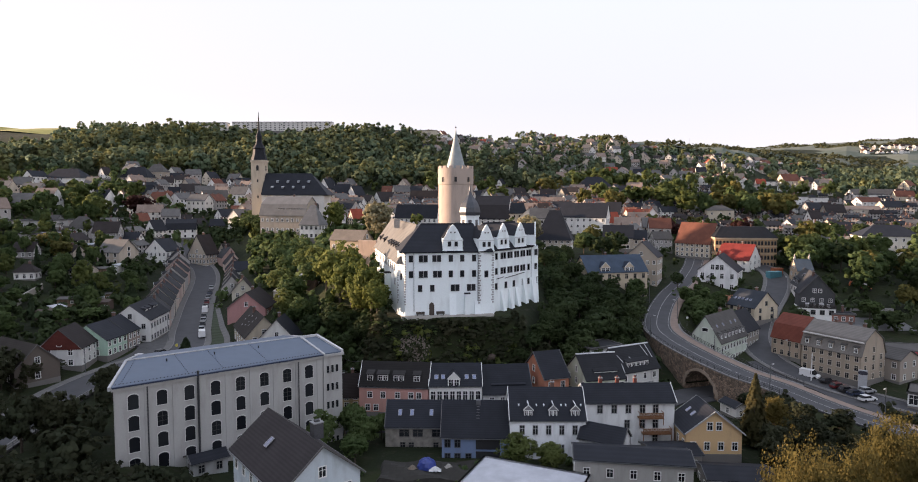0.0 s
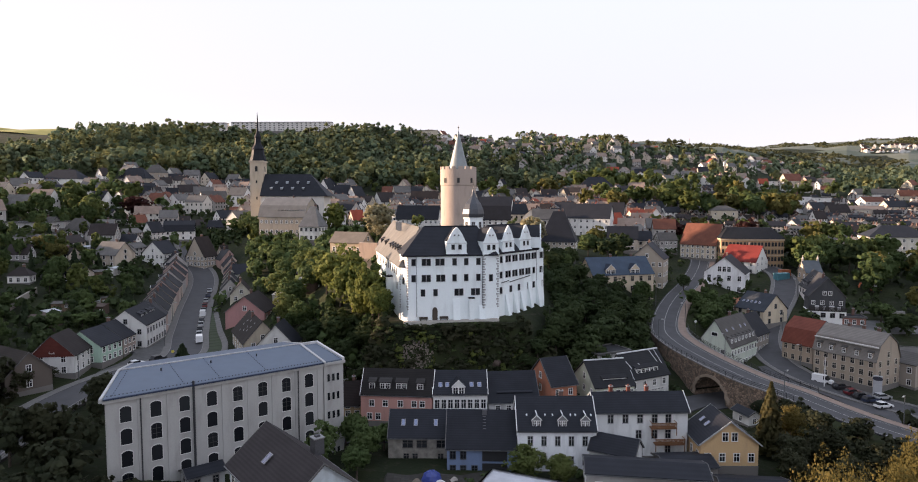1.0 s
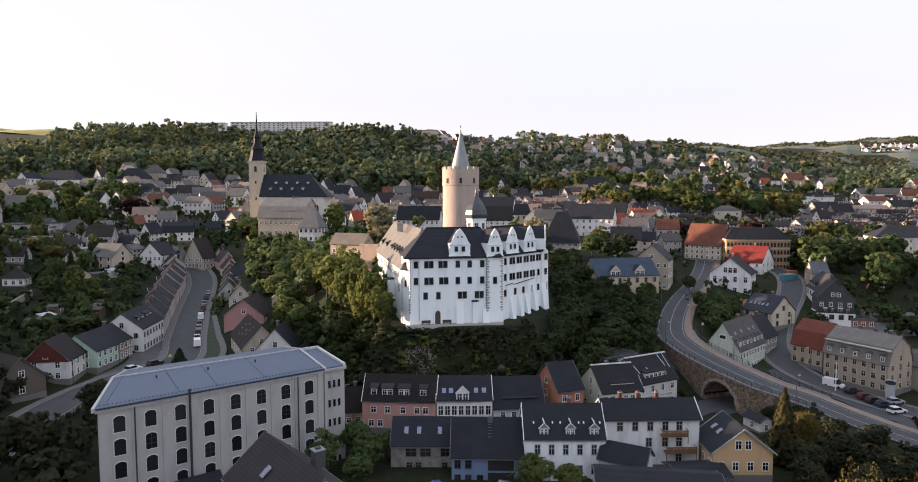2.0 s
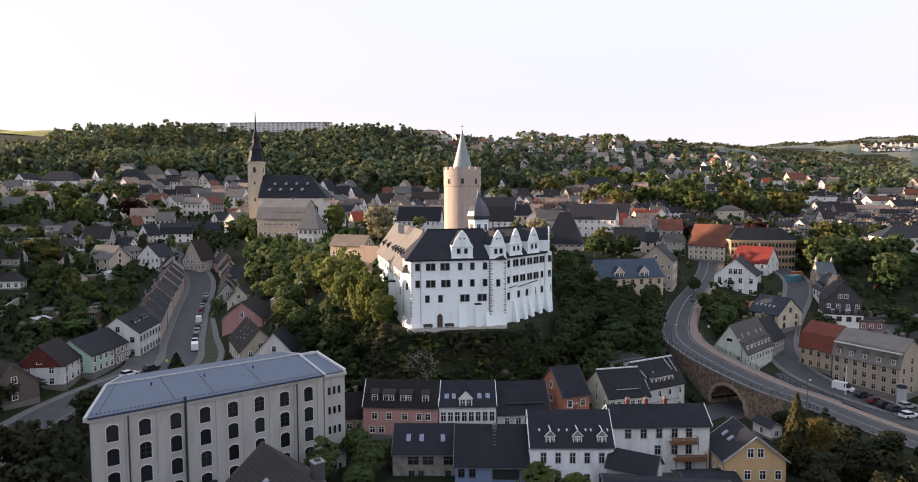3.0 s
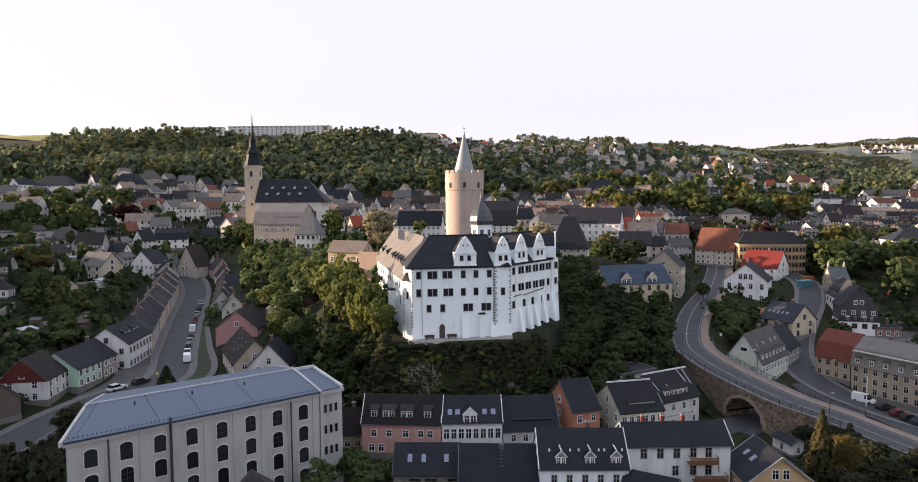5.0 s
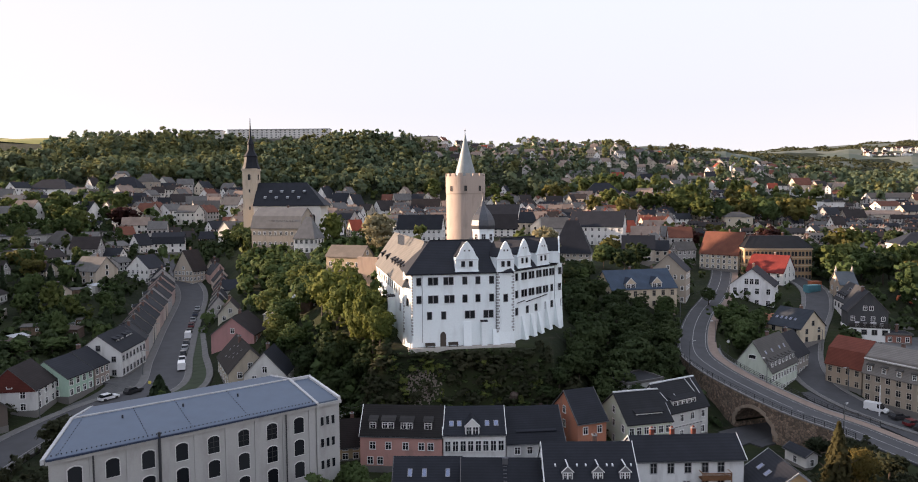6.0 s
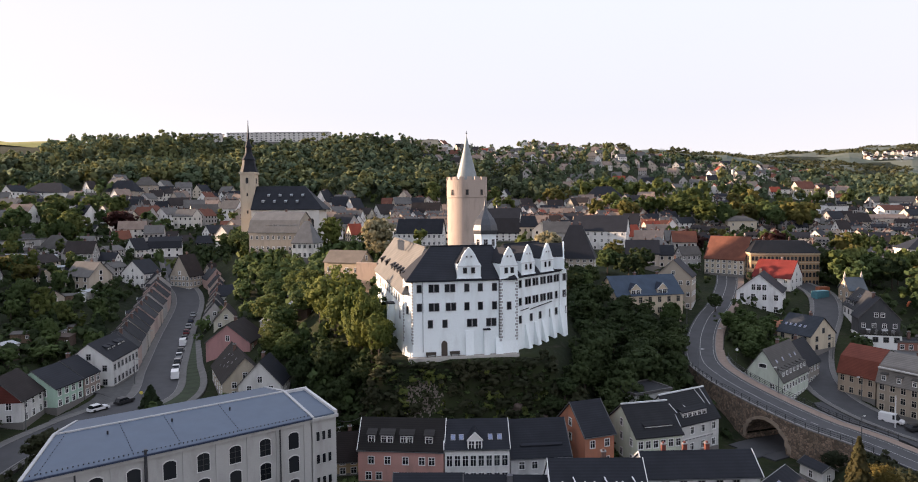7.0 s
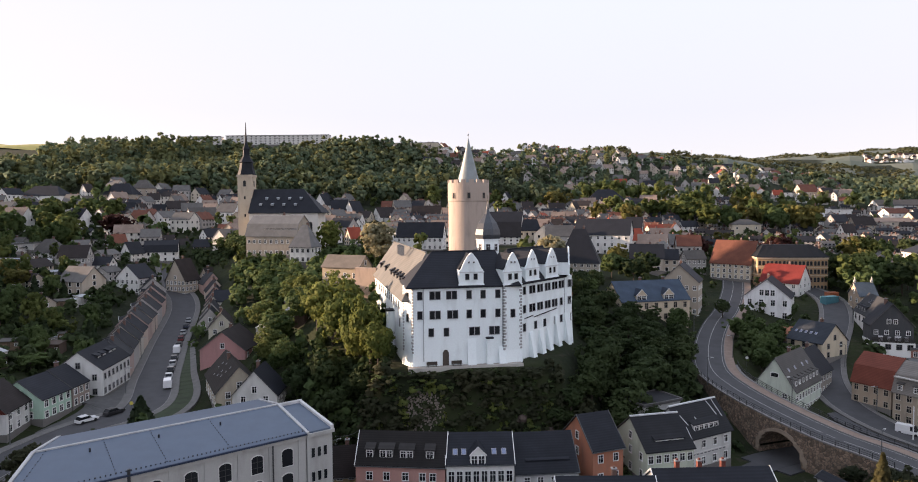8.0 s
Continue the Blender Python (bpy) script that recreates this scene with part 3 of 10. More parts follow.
def house(x, y, z, rot, w, d, h, rh, wall=(0.55, 0.53, 0.48), roof=SLATE, style="gable", floors=2, cols=3, side_cols=2, label="", name="house", fine=True,
          wsize=(0.95, 1.35), chim=1, over=0.35, frame_c=WHITE, attic=1, trim=(0.085, 0.082, 0.08), foot=4.0, category="house", hip=0.0, back=True, group="", base=(0.16, 0.15, 0.14), rough=0.6, rows=None):
    """A house on a w x d plan, ridge along its x; the front faces its -y."""
    ob = thing(name, pose(x, y, z, 0, 0, rot), label, category, group)
    part("wall", wall_build(style, w, d, h, rh, foot), [plaster(wall), plaster(base)], ob)
    rb = roof_build(style, w, d, h, rh, over, hip=hip)
    rmats = [roofing(roof, rough), plain("bargeboard", trim, 0.6), plain("zinc_gutter", (0.16, 0.165, 0.17), 0.45, 0.6)]
    if y < 150:
        for k in range(0, len(rb.v), 8):
            bit = Build()
            for f, sl in zip(rb.f, rb.m):
                if sl and k <= f[0] < k + 8:
                    bit.face([rb.v[i] for i in f])
                    slot = sl
            if bit.f:
                part("gutter" if slot == 2 else "bargeboard" if style != "flat" else "roof_edging", bit, rmats[slot], ob)
    solid = roof_solid(style, w, d, h, rh, over, hip=hip)
    part("roof", solid, rmats, ob)
    if y > 430:
        cols, side_cols, floors = min(cols, 3), 1, min(floors, 2)
    ww, wh = wsize
    fh = h / floors
    me = window_mesh(ww, min(wh, fh * 0.62), frame_c, fine)
    for f in range(floors):
        zz = f * fh + fh * 0.3
        for i in range(cols):
            px = (i + 0.5) / cols * w - w / 2
            if rows is None:
                put_window(ob, me, px, -d / 2, zz, 0)
            if back:
                put_window(ob, me, px, d / 2, zz, 180)
        for i in range(side_cols):
            py = (i + 0.5) / side_cols * d - d / 2
            put_window(ob, me, w / 2, py, zz, 90)
            put_window(ob, me, -w / 2, py, zz, -90)
    for z0, places, rw, rhh in rows or ():
        for px in places:
            put_window(ob, window_mesh(rw, rhh, frame_c, fine), px, -d / 2, z0, 0)
    if style in ("gable", "mansard") and attic and rh > 2.6:
        for i in range(attic):
            py = (i - (attic - 1) / 2) * 1.7
            for s in (-1, 1):
                put_window(ob, me, s * w / 2, py, h + 0.5, 90 * s)
    for k in range(chim):
        cx = (k + 0.5) / chim * w * 0.7 - w * 0.35 + 0.1 * w
        chimney(ob, cx, 0.5 if style != "flat" else 1.0, h + rh + 1.0)
    return ob


def skylight(parent, x, y, z, slope, w=0.8, h=1.2, glow=False):
    """A roof window lying in a slope towards -y that rises at that angle."""
    b = Build()
    b.box(-w / 2 - 0.08, w / 2 + 0.08, -h / 2 - 0.08, h / 2 + 0.08, 0.0, 0.1, 0)
    b.face([(-w / 2, -h / 2, 0.11), (w / 2, -h / 2, 0.11), (w / 2, h / 2, 0.11), (-w / 2, h / 2, 0.11)], 1)
    ob = part("skylight", b, [plain("skylight_frame", (0.25, 0.25, 0.26), 0.5), MATS.get("skyglass") or sky_glass()], parent)
    ob.matrix_local = pose(x, y, z, slope, 0, 0)
    return ob


def sky_glass():
    m, nt, b = nodes_of("roof_window_glass")
    b.inputs["Base Color"].default_value = (0.16, 0.18, 0.25, 1)
    b.inputs["Roughness"].default_value = 0.05
    b.inputs["Metallic"].default_value = 0.7
    MATS["skyglass"] = m
    return m
# ---- castle on its rock ----
CASTLE_WALL = (0.79, 0.85, 0.86)


def facade_pt(a, c, s, z, out=0.0):
    """A point s of the way along the wall from a to c, set outwards."""
    dx, dy = c[0] - a[0], c[1] - a[1]
    L = math.hypot(dx, dy)
    return (a[0] + dx * s + dy / L * out, a[1] + dy * s - dx / L * out, z)


def wall_windows(ob, a, c, rows, me_pick, name="window"):
    """rows: (z, [places along the wall from 0 to 1], kind)."""
    turn = math.degrees(math.atan2(c[1] - a[1], c[0] - a[0]))
    for z, places, kind in rows:
        for s in places:
            p = facade_pt(a, c, s, z, 0.0)
            put_window(ob, me_pick[kind], p[0], p[1], z, turn, name)


def build_castle():
    base, eave, ridge = 37.8, 54.0, 60.6
    castle = thing("castle", pose(0, 0, 0), "white plastered hilltop castle with steep slate roofs and curved gables", "castle")
    white, slate = plaster(CASTLE_WALL, 0.1), roofing(SLATE, 0.5)
    A, B, C, D = (-13.3, 158.7), (5.4, 161.9), (9.6, 165.6), (21.6, 179.5)
    H_, I, J = (-18.5, 218.5), (-28.6, 215), (-15.6, 162.4)
    T0, T1 = (5.4, 161.5), (9.3, 163.3)
    # front range, east range and west range, each a closed block
    for name, pts in (("front_wall", [A, B, (6.5, 176.0), (-13.5, 173.0)]), ("east_wall", [C, D, (13.5, 187.5), (-1.5, 175), (4.5, 167.5)]), ("west_wall", [J, (-8, 164), (-12.5, 200), H_, I])):
        b = Build()
        b.prism([(*p, base - 4) for p in pts], [(*p, eave if name != "west_wall" else 51.2) for p in pts])
        part(name, b, white, castle)
    # canted corner towers with quoins on their edges, flared at the foot
    for (p0, p1), back in (((J, A), ((-9, 164), (-11, 168))), ((T0, T1), ((9.9, 167.5), (5.2, 167.0)))):
        b = Build()
        loop = [p0, p1, *back]
        dx, dy = p1[0] - p0[0], p1[1] - p0[1]
        L = math.hypot(dx, dy)
        u, n = (dx / L, dy / L), (dy / L, -dx / L)
        foot = [(p0[0] + n[0] * 0.6 - u[0] * 0.3, p0[1] + n[1] * 0.6 - u[1] * 0.3), (p1[0] + n[0] * 0.6 + u[0] * 0.3, p1[1] + n[1] * 0.6 + u[1] * 0.3), *back]
        b.prism([(*p, base - 5) for p in foot], [(*p, base + 2.6) for p in loop])
        b.prism([(*p, base + 2.6) for p in loop], [(*p, eave + 0.1) for p in loop])
        tw = part("corner_tower", b, white, castle)
        q = Build()
        for k in range(21):
            zz = base + 2.7 + k * 0.64
            ln = 0.62 if k % 2 else 0.36
            for s0, s1 in ((0.0, ln), (L - ln, L)):
                lo = [(p0[0] + u[0] * s + n[0] * o, p0[1] + u[1] * s + n[1] * o) for s, o in ((s0, 0.07), (s1, 0.07), (s1, -0.1), (s0, -0.1))]
                q.prism([(*p, zz) for p in lo], [(*p, zz + 0.42) for p in lo])
            for p, d, side in ((p0, u, 1), (p1, u, -1)):
                lo = [(p[0] + n[0] * a + d[0] * o, p[1] + n[1] * a + d[1] * o) for a, o in ((0.05, -0.06 * side), (-ln, -0.06 * side), (-ln, 0.1 * side), (0.05, 0.1 * side))]
                q.prism([(*p_, zz) for p_ in lo], [(*p_, zz + 0.42) for p_ in lo])
        tagged(part("quoins", q, plaster((0.33, 0.33, 0.335)), tw), "grey quoin stones", kind="stuff")
    # rounded end of the east range
    b = Build()
    b.ring(20.6, 181.6, 3.3, base - 6, 2.6, base + 6, 16, cap=False)
    b.ring(20.6, 181.6, 2.6, base + 6, 2.5, eave + 0.1, 16)
    part("end_tower", b, white, castle)
    # roofs
    def roof_range(name, a, c, depth, zr, overhang=0.5, hip0=0.0, hip1=0.0, eave=54.0):
        """A pitched roof whose front eave runs from a to c; the ridge lies half the depth behind."""
        dx, dy = c[0] - a[0], c[1] - a[1]
        L = math.hypot(dx, dy)
        u, n = (dx / L, dy / L), (-dy / L, dx / L)
        def P(s, t, z):
            return (a[0] + u[0] * s + n[0] * t, a[1] + u[1] * s + n[1] * t, z)
        b = Build()
        ze = eave - 0.25
        for lo, t0 in ((True, -overhang), (False, depth + overhang)):
            q = [P(-overhang, t0, ze), P(L + overhang, t0, ze), P(L + overhang - hip1, depth / 2, zr), P(-overhang + hip0, depth / 2, zr)]
            b.prism(q, [(x, y, z + 0.3) for x, y, z in q])
        if hip0:
            q = [P(-overhang, -overhang, ze), P(-overhang, depth + overhang, ze), P(-overhang + hip0, depth / 2, zr)]
            b.prism(q, [(x, y, z + 0.3) for x, y, z in q])
        if hip1:
            q = [P(L + overhang, -overhang, ze), P(L + overhang, depth + overhang, ze), P(L + overhang - hip1, depth / 2, zr)]
            b.prism(q, [(x, y, z + 0.3) for x, y, z in q])
        s0 = P(-overhang + hip0, depth / 2, 0)
        s1 = P(L + overhang - hip1, depth / 2, 0)
        b.prism([(s0[0] - 0.2 * n[0], s0[1] - 0.2 * n[1], zr + 0.2), (s1[0] - 0.2 * n[0], s1[1] - 0.2 * n[1], zr + 0.2), (s1[0] + 0.2 * n[0], s1[1] + 0.2 * n[1], zr + 0.2), (s0[0] + 0.2 * n[0], s0[1] + 0.2 * n[1], zr + 0.2)],
                [(s0[0] - 0.2 * n[0], s0[1] - 0.2 * n[1], zr + 0.42), (s1[0] - 0.2 * n[0], s1[1] - 0.2 * n[1], zr + 0.42), (s1[0] + 0.2 * n[0], s1[1] + 0.2 * n[1], zr + 0.42), (s0[0] + 0.2 * n[0], s0[1] + 0.2 * n[1], zr + 0.42)])
        # the west range's slate is paler, low sun painted into its colour
        return part("roof", b, slate if name != "west" else roofing((0.155, 0.15, 0.14), 0.55), castle)

    roof_range("front", (-14.2, 158.6), (8.6, 162.6), 13.5, ridge, 0.5, hip0=6.2, hip1=4.0)
    roof_range("east", (9.0, 164.6), (22.6, 181.2), 12.5, ridge, 0.4, hip0=4.5, hip1=2.5)
    roof_range("west", (-28.8, 215.4), (-15.3, 160.0), 12.6, 60.2, 0.4, hip1=8.0, eave=51.2)

    # curved dormer gables
    def curved_gable(cx, cy, turn, w, z0, z1, depth, eyes=True):
        b = Build()
        k = z1 - z0
        half = [(0.5, 0.0), (0.5, 0.34), (0.54, 0.37), (0.48, 0.43), (0.41, 0.51), (0.35, 0.61), (0.28, 0.73), (0.17, 0.86), (0.07, 0.96)]
        prof = [(x * w, z0 + z * k) for x, z in half] + [(0, z1)] + [(-x * w, z0 + z * k) for x, z in reversed(half)]
        b.prism([(x, 0.35, z) for x, z in prof], [(x, 0.0, z) for x, z in prof])
        b.box(-w / 2 - 0.15, w / 2 + 0.15, -0.15, 0.3, z0 - 0.25, z0)
        g = part("dormer_gable", b, white, castle)
        g.matrix_local = pose(cx, cy, 0, 0, 0, turn)
        r = Build()
        zs = z0 + (z1 - z0) * 0.45
        for s in (-1, 1):
            q = [(s * (w / 2 + 0.1), 0.36, zs), (0, 0.36, z1 - 0.5), (0, depth, z1 - 0.5), (s * (w / 2 + 0.1), depth, zs)]
            r.prism(q, [(x, y, z + 0.15) for x, y, z in q])
            ck = Build()
            ck.prism([(s * (w / 2 - 0.2), 0.36, z0), (s * w / 2, 0.36, z0), (s * w / 2, 0.36, zs), (s * (w / 2 - 0.2), 0.36, zs)], [(s * (w / 2 - 0.2), depth, z0), (s * w / 2, depth, z0), (s * w / 2, depth, zs), (s * (w / 2 - 0.2), depth, zs)])
            part("cheek", ck, white, g)
        part("dormer_roof", r, slate, g)
        b2 = Build()
        b2.box(-w / 2 - 0.1, w / 2 + 0.1, -0.12, 0.0, z0 + (z1 - z0) * 0.36, z0 + (z1 - z0) * 0.39)
        part("string_course", b2, plaster((0.6, 0.62, 0.63)), g)
        me = window_mesh(0.8, 1.2, (0.4, 0.4, 0.4), False, False, 0.07)
        for s in (-1, 1):
            put_window(g, me, s * w * 0.17, 0.0, z0 + 0.9, 0)
        if eyes:
            small = window_mesh(0.32, 0.32, (0.5, 0.5, 0.5), False, False, 0.04)
            for s in (-1, 1):
                put_window(g, small, s * w * 0.1, 0.0, z0 + (z1 - z0) * 0.66, 0)

    ft = math.degrees(math.atan2(B[1] - A[1], B[0] - A[0]))
    et = math.degrees(math.atan2(D[1] - C[1], D[0] - C[0]))
    tt = math.degrees(math.atan2(T1[1] - T0[1], T1[0] - T0[0]))
    gp = facade_pt(A, B, 0.64, 0, 0.2)
    curved_gable(gp[0], gp[1], ft, 5.1, 54.5, 61.0, 7)
    gp = facade_pt(T0, T1, 0.5, 0, 0.1)
    curved_gable(gp[0], gp[1], tt, 4.3, 54.3, 60.9, 6)
    for s, turn in ((0.2, et), (0.63, et), (1.03, et + 34)):
        p = facade_pt(C, D, s, 0, 0.25)
        curved_gable(p[0], p[1], turn, 5.2, 54.5, 61.0, 6)
    # windows
    one = window_mesh(0.98, 1.62, (0.27, 0.27, 0.28), False, False, 0.09)
    pick = {1: one}
    rows = [(51.5, [0.077, 0.211, 0.272, 0.392, 0.453, 0.615, 0.77, 0.934], 1), (47.5, [0.077, 0.211, 0.272, 0.402, 0.463, 0.615, 0.77, 0.934], 1), (43.9, [0.198, 0.363, 0.643, 0.704, 0.865, 0.926], 1)]
    wall_windows(castle, A, B, rows, pick)
    pairs = [v + o for v in (0.21, 0.375, 0.545, 0.705, 0.86) for o in (-0.033, 0.033)]
    rows = [(51.5, [0.045] + pairs, 1), (47.5, [0.045] + pairs[:8] + [0.86], 1), (43.5, [0.045, 0.28, 0.48, 0.72, 0.86], 1)]
    wall_windows(castle, C, D, rows, pick)
    rows = [(48.4, [0.06 + 0.07 * k for k in range(13)], 1), (44.8, [0.35, 0.62, 0.92], 1)]
    wall_windows(castle, I, J, rows, pick)
    wall_windows(castle, J, A, [(51.2, [0.5], 1), (46.8, [0.5], 1)], pick)
    wall_windows(castle, T0, T1, [(47.3, [0.5], 1)], pick)
    for a, zz in ((40, 51.5), (75, 51.5), (40, 47.5), (60, 43.5)):
        t = radians(a - 90)
        put_window(castle, one, 20.6 + 2.52 * math.cos(t), 181.6 + 2.52 * math.sin(t), zz, a)
    # slate-dark strips standing for thin slots low on the east wall, and drainpipes
    lg = Build()
    for s0, s1, za, zb in ((0.05, 0.22, 46.2, 46.5), (0.25, 0.75, 46.1, 46.9)):
        p, q = facade_pt(C, D, s0, za, 0.0), facade_pt(C, D, s1, zb, 0.0)
        po, qo = facade_pt(C, D, s0, za, 0.2), facade_pt(C, D, s1, zb, 0.2)
        lo = [p, q, qo, po]
        lg.prism(lo, [(x, y, z + 0.14) for x, y, z in lo])
    part("ledge", lg, roofing(SLATE), castle)
    for a, c, s in ((A, B, 0.115), (A, B, 0.985), (C, D, 0.93)):
        p = facade_pt(a, c, s, 0, 0.1)
        dp = Build()
        dp.ring(p[0], p[1], 0.07, base + 1, 0.07, eave - 0.2, 8)
        part("drainpipe", dp, plain("zinc_pipe", (0.35, 0.37, 0.39), 0.5, 0.5), castle)
    # door
    dp = facade_pt(A, B, 0.355, base, 0.0)
    db = Build()
    pts = [(-0.65, 0), (0.65, 0), (0.65, 2.6), (0.4, 3.1), (0, 3.3), (-0.4, 3.1), (-0.65, 2.6)]
    db.prism([(px, 0.0, pz) for px, pz in pts], [(px, -0.08, pz) for px, pz in pts])
    dd = part("door", db, plain("oak_door", (0.06, 0.045, 0.035), 0.7), castle, "dark wooden round-headed door")
    dd.matrix_local = pose(dp[0], dp[1], base, 0, 0, ft)
    # buttresses on the front and the east wall
    def buttress(p, turn, w, h, reach, cap=False):
        b = Build()
        q0 = [(-w / 2, 0.1, -3), (w / 2, 0.1, -3), (w / 2, -reach, -3), (-w / 2, -reach, -3)]
        q1 = [(-w / 2, 0.1, h), (w / 2, 0.1, h), (w / 2, -reach * (0.75 if cap else 0.12), h), (-w / 2, -reach * (0.75 if cap else 0.12), h)]
        b.prism(q0, q1)
        if cap:
            b.box(-w / 2 - 0.12, w / 2 + 0.12, -reach * 0.85, 0.1, h, h + 0.3, 1)
        o = part("buttress", b, [white, roofing(SLATE)], castle)
        o.matrix_local = pose(p[0], p[1], base, 0, 0, turn)

    for s, w, h, r, cap in ((0.64, 1.8, 5.3, 1.2, False), (0.837, 1.3, 5.3, 1.1, True), (0.985, 1.6, 3.4, 1.5, False)):
        buttress(facade_pt(A, B, s, 0), ft, w, h, r, cap)
    for s in (0.18, 0.38, 0.55, 0.74, 0.96):
        buttress(facade_pt(C, D, s, 0), et, 1.3, 5.2 if s < 0.7 else 7.5, 2.0)
    buttress(facade_pt(I, J, 0.75, 0), -77, 2.4, 9.0, 2.0, True)
    # chimneys
    for cx, cy in ((-17.5, 184), (-18.5, 188), (0, 172)):
        chimney(castle, cx, cy, 61.0, (0.3, 0.28, 0.26), 0.5)
    # small shed dormers in a band on the west roof
    for s in (0.12, 0.31, 0.51, 0.6, 0.69, 0.77, 0.86):
        p = facade_pt(I, J, s, 0, -1.5)
        b = Build()
        b.box(-0.8, 0.8, -0.3, 2.0, 52.8, 54.8, 0)
        b.prism([(-1.0, -0.6, 54.7), (1.0, -0.6, 54.7), (1.0, 2.8, 56.1), (-1.0, 2.8, 56.1)], [(-1.0, -0.6, 54.85), (1.0, -0.6, 54.85), (1.0, 2.8, 56.25), (-1.0, 2.8, 56.25)], 0)
        o = part("dormer", b, [roofing(SLATE)], castle)
        o.matrix_local = pose(p[0], p[1], 0, 0, 0, math.degrees(math.atan2(J[1] - I[1], J[0] - I[0])))
    # path with a pale kerb along the foot of the front wall
    pb, kb = Build(), Build()
    for k in range(10):
        a, c = k / 10 * 1.25 - 0.06, (k + 1) / 10 * 1.25 - 0.06
        for bld, o0, o1, z0, z1 in ((pb, 0.0, 2.2, base - 1.5, base + 0.02), (kb, 2.2, 2.5, base - 2.0, base + 0.3)):
            lo = [facade_pt(A, B, a, 0, o0), facade_pt(A, B, c, 0, o0), facade_pt(A, B, c, 0, o1), facade_pt(A, B, a, 0, o1)]
            bld.prism([(x, y, z0) for x, y, _ in lo], [(x, y, z1) for x, y, _ in lo])
    path = tagged(new("pavement", pb.mesh("pavement", [plain("gravel_path", (0.3, 0.27, 0.24), 0.95, 0, 0.2, 2)])), "gravel path along the foot of the castle", "path", kind="structure")
    kb = part("kerb", kb, plaster((0.42, 0.4, 0.37)), path)
    return castle


build_castle()


def bench(x, y, rot):
    ob = thing("bench", pose(x, y, 37.82, 0, 0, rot), "dark timber bench on the castle path", "bench", "castle benches")
    wood_m = plain("bench_timber", (0.05, 0.04, 0.032), 0.8)
    for nm, bx in (("seat", (-1.1, 1.1, -0.5, 0.0, 0.42, 0.5)), ("backrest", (-1.1, 1.1, 0.0, 0.08, 0.5, 1.0)), ("leg", (-0.9, -0.75, -0.45, 0.05, 0.0, 0.42)), ("leg", (0.75, 0.9, -0.45, 0.05, 0.0, 0.42))):
        b = Build()
        b.box(*bx)
        part(nm, b, wood_m, ob)


for bs in (0.2, 0.47):
    bp = facade_pt((-13.3, 158.7), (5.4, 161.9), bs, 0, 0.5)
    bench(bp[0], bp[1], 9.7)


def build_keep():
    """The round keep with its crenellated parapet and sheet-metal cone."""
    keep = thing("keep_tower", pose(-0.8, 215.4, 44), "round sandstone-coloured keep with crenels and a pale metal cone roof", "tower")
    stone = plaster((0.4, 0.325, 0.275), 0.2)
    b = Build()
    b.ring(0, 0, 5.85, -3, 5.85, 28, 48, cap=False)
    b.ring(0, 0, 5.85, 28, 6.0, 28.3, 48, cap=False)
    b.ring(0, 0, 6.0, 28.3, 6.0, 32.6, 48)
    part("shaft", b, stone, keep, smooth=False)
    n = 16
    for k in range(n):
        for a0, a1, top, nm in ((0, 0.62, 34.3, "merlon"), (0.62, 1.0, 33.4, "parapet")):
            c = Build()
            t0, t1 = 2 * math.pi * (k + a0) / n, 2 * math.pi * (k + a1) / n
            lo = []
            for r, t in ((6.0, t0), (6.0, (t0 + t1) / 2), (6.0, t1), (5.35, t1), (5.35, (t0 + t1) / 2), (5.35, t0)):
                lo.append((r * math.cos(t), r * math.sin(t)))
            c.prism([(*p, 32.6) for p in lo], [(*p, top) for p in lo])
            part(nm, c, stone, keep)
    r = Build()
    for (r0, z0), (r1, z1) in zip([(3.35, 32.6), (3.25, 33.6), (2.2, 37.6), (1.1, 42.0), (0.12, 46.2)], [(3.25, 33.6), (2.2, 37.6), (1.1, 42.0), (0.12, 46.2), (0.1, 46.3)]):
        r.ring(0, 0, r0, z0, r1, z1, 32, cap=False)
    cone = part("cone_roof", r, plain("zinc_sheet", (0.2, 0.225, 0.23), 0.5, 0.3, 0.15, 0.8), keep, "pale grey sheet-metal cone")
    v = Build()
    v.ring(0, 0, 0.06, 46.2, 0.06, 48.0, 6)
    v.ring(0, 0, 0.05, 47.1, 0.3, 47.35, 10)
    v.ring(0, 0, 0.3, 47.35, 0.05, 47.6, 10)
    part("finial", v, plain("finial_metal", (0.12, 0.11, 0.1), 0.5, 0.5), keep)
    me = window_mesh(0.75, 1.5, (0.16, 0.12, 0.095), False, False, 0.08)
    for k in range(8):
        t = -90 + k * 45
        put_window(keep, me, 6.0 * math.cos(radians(t)), 6.0 * math.sin(radians(t)), 29.0, t + 90)


build_keep()


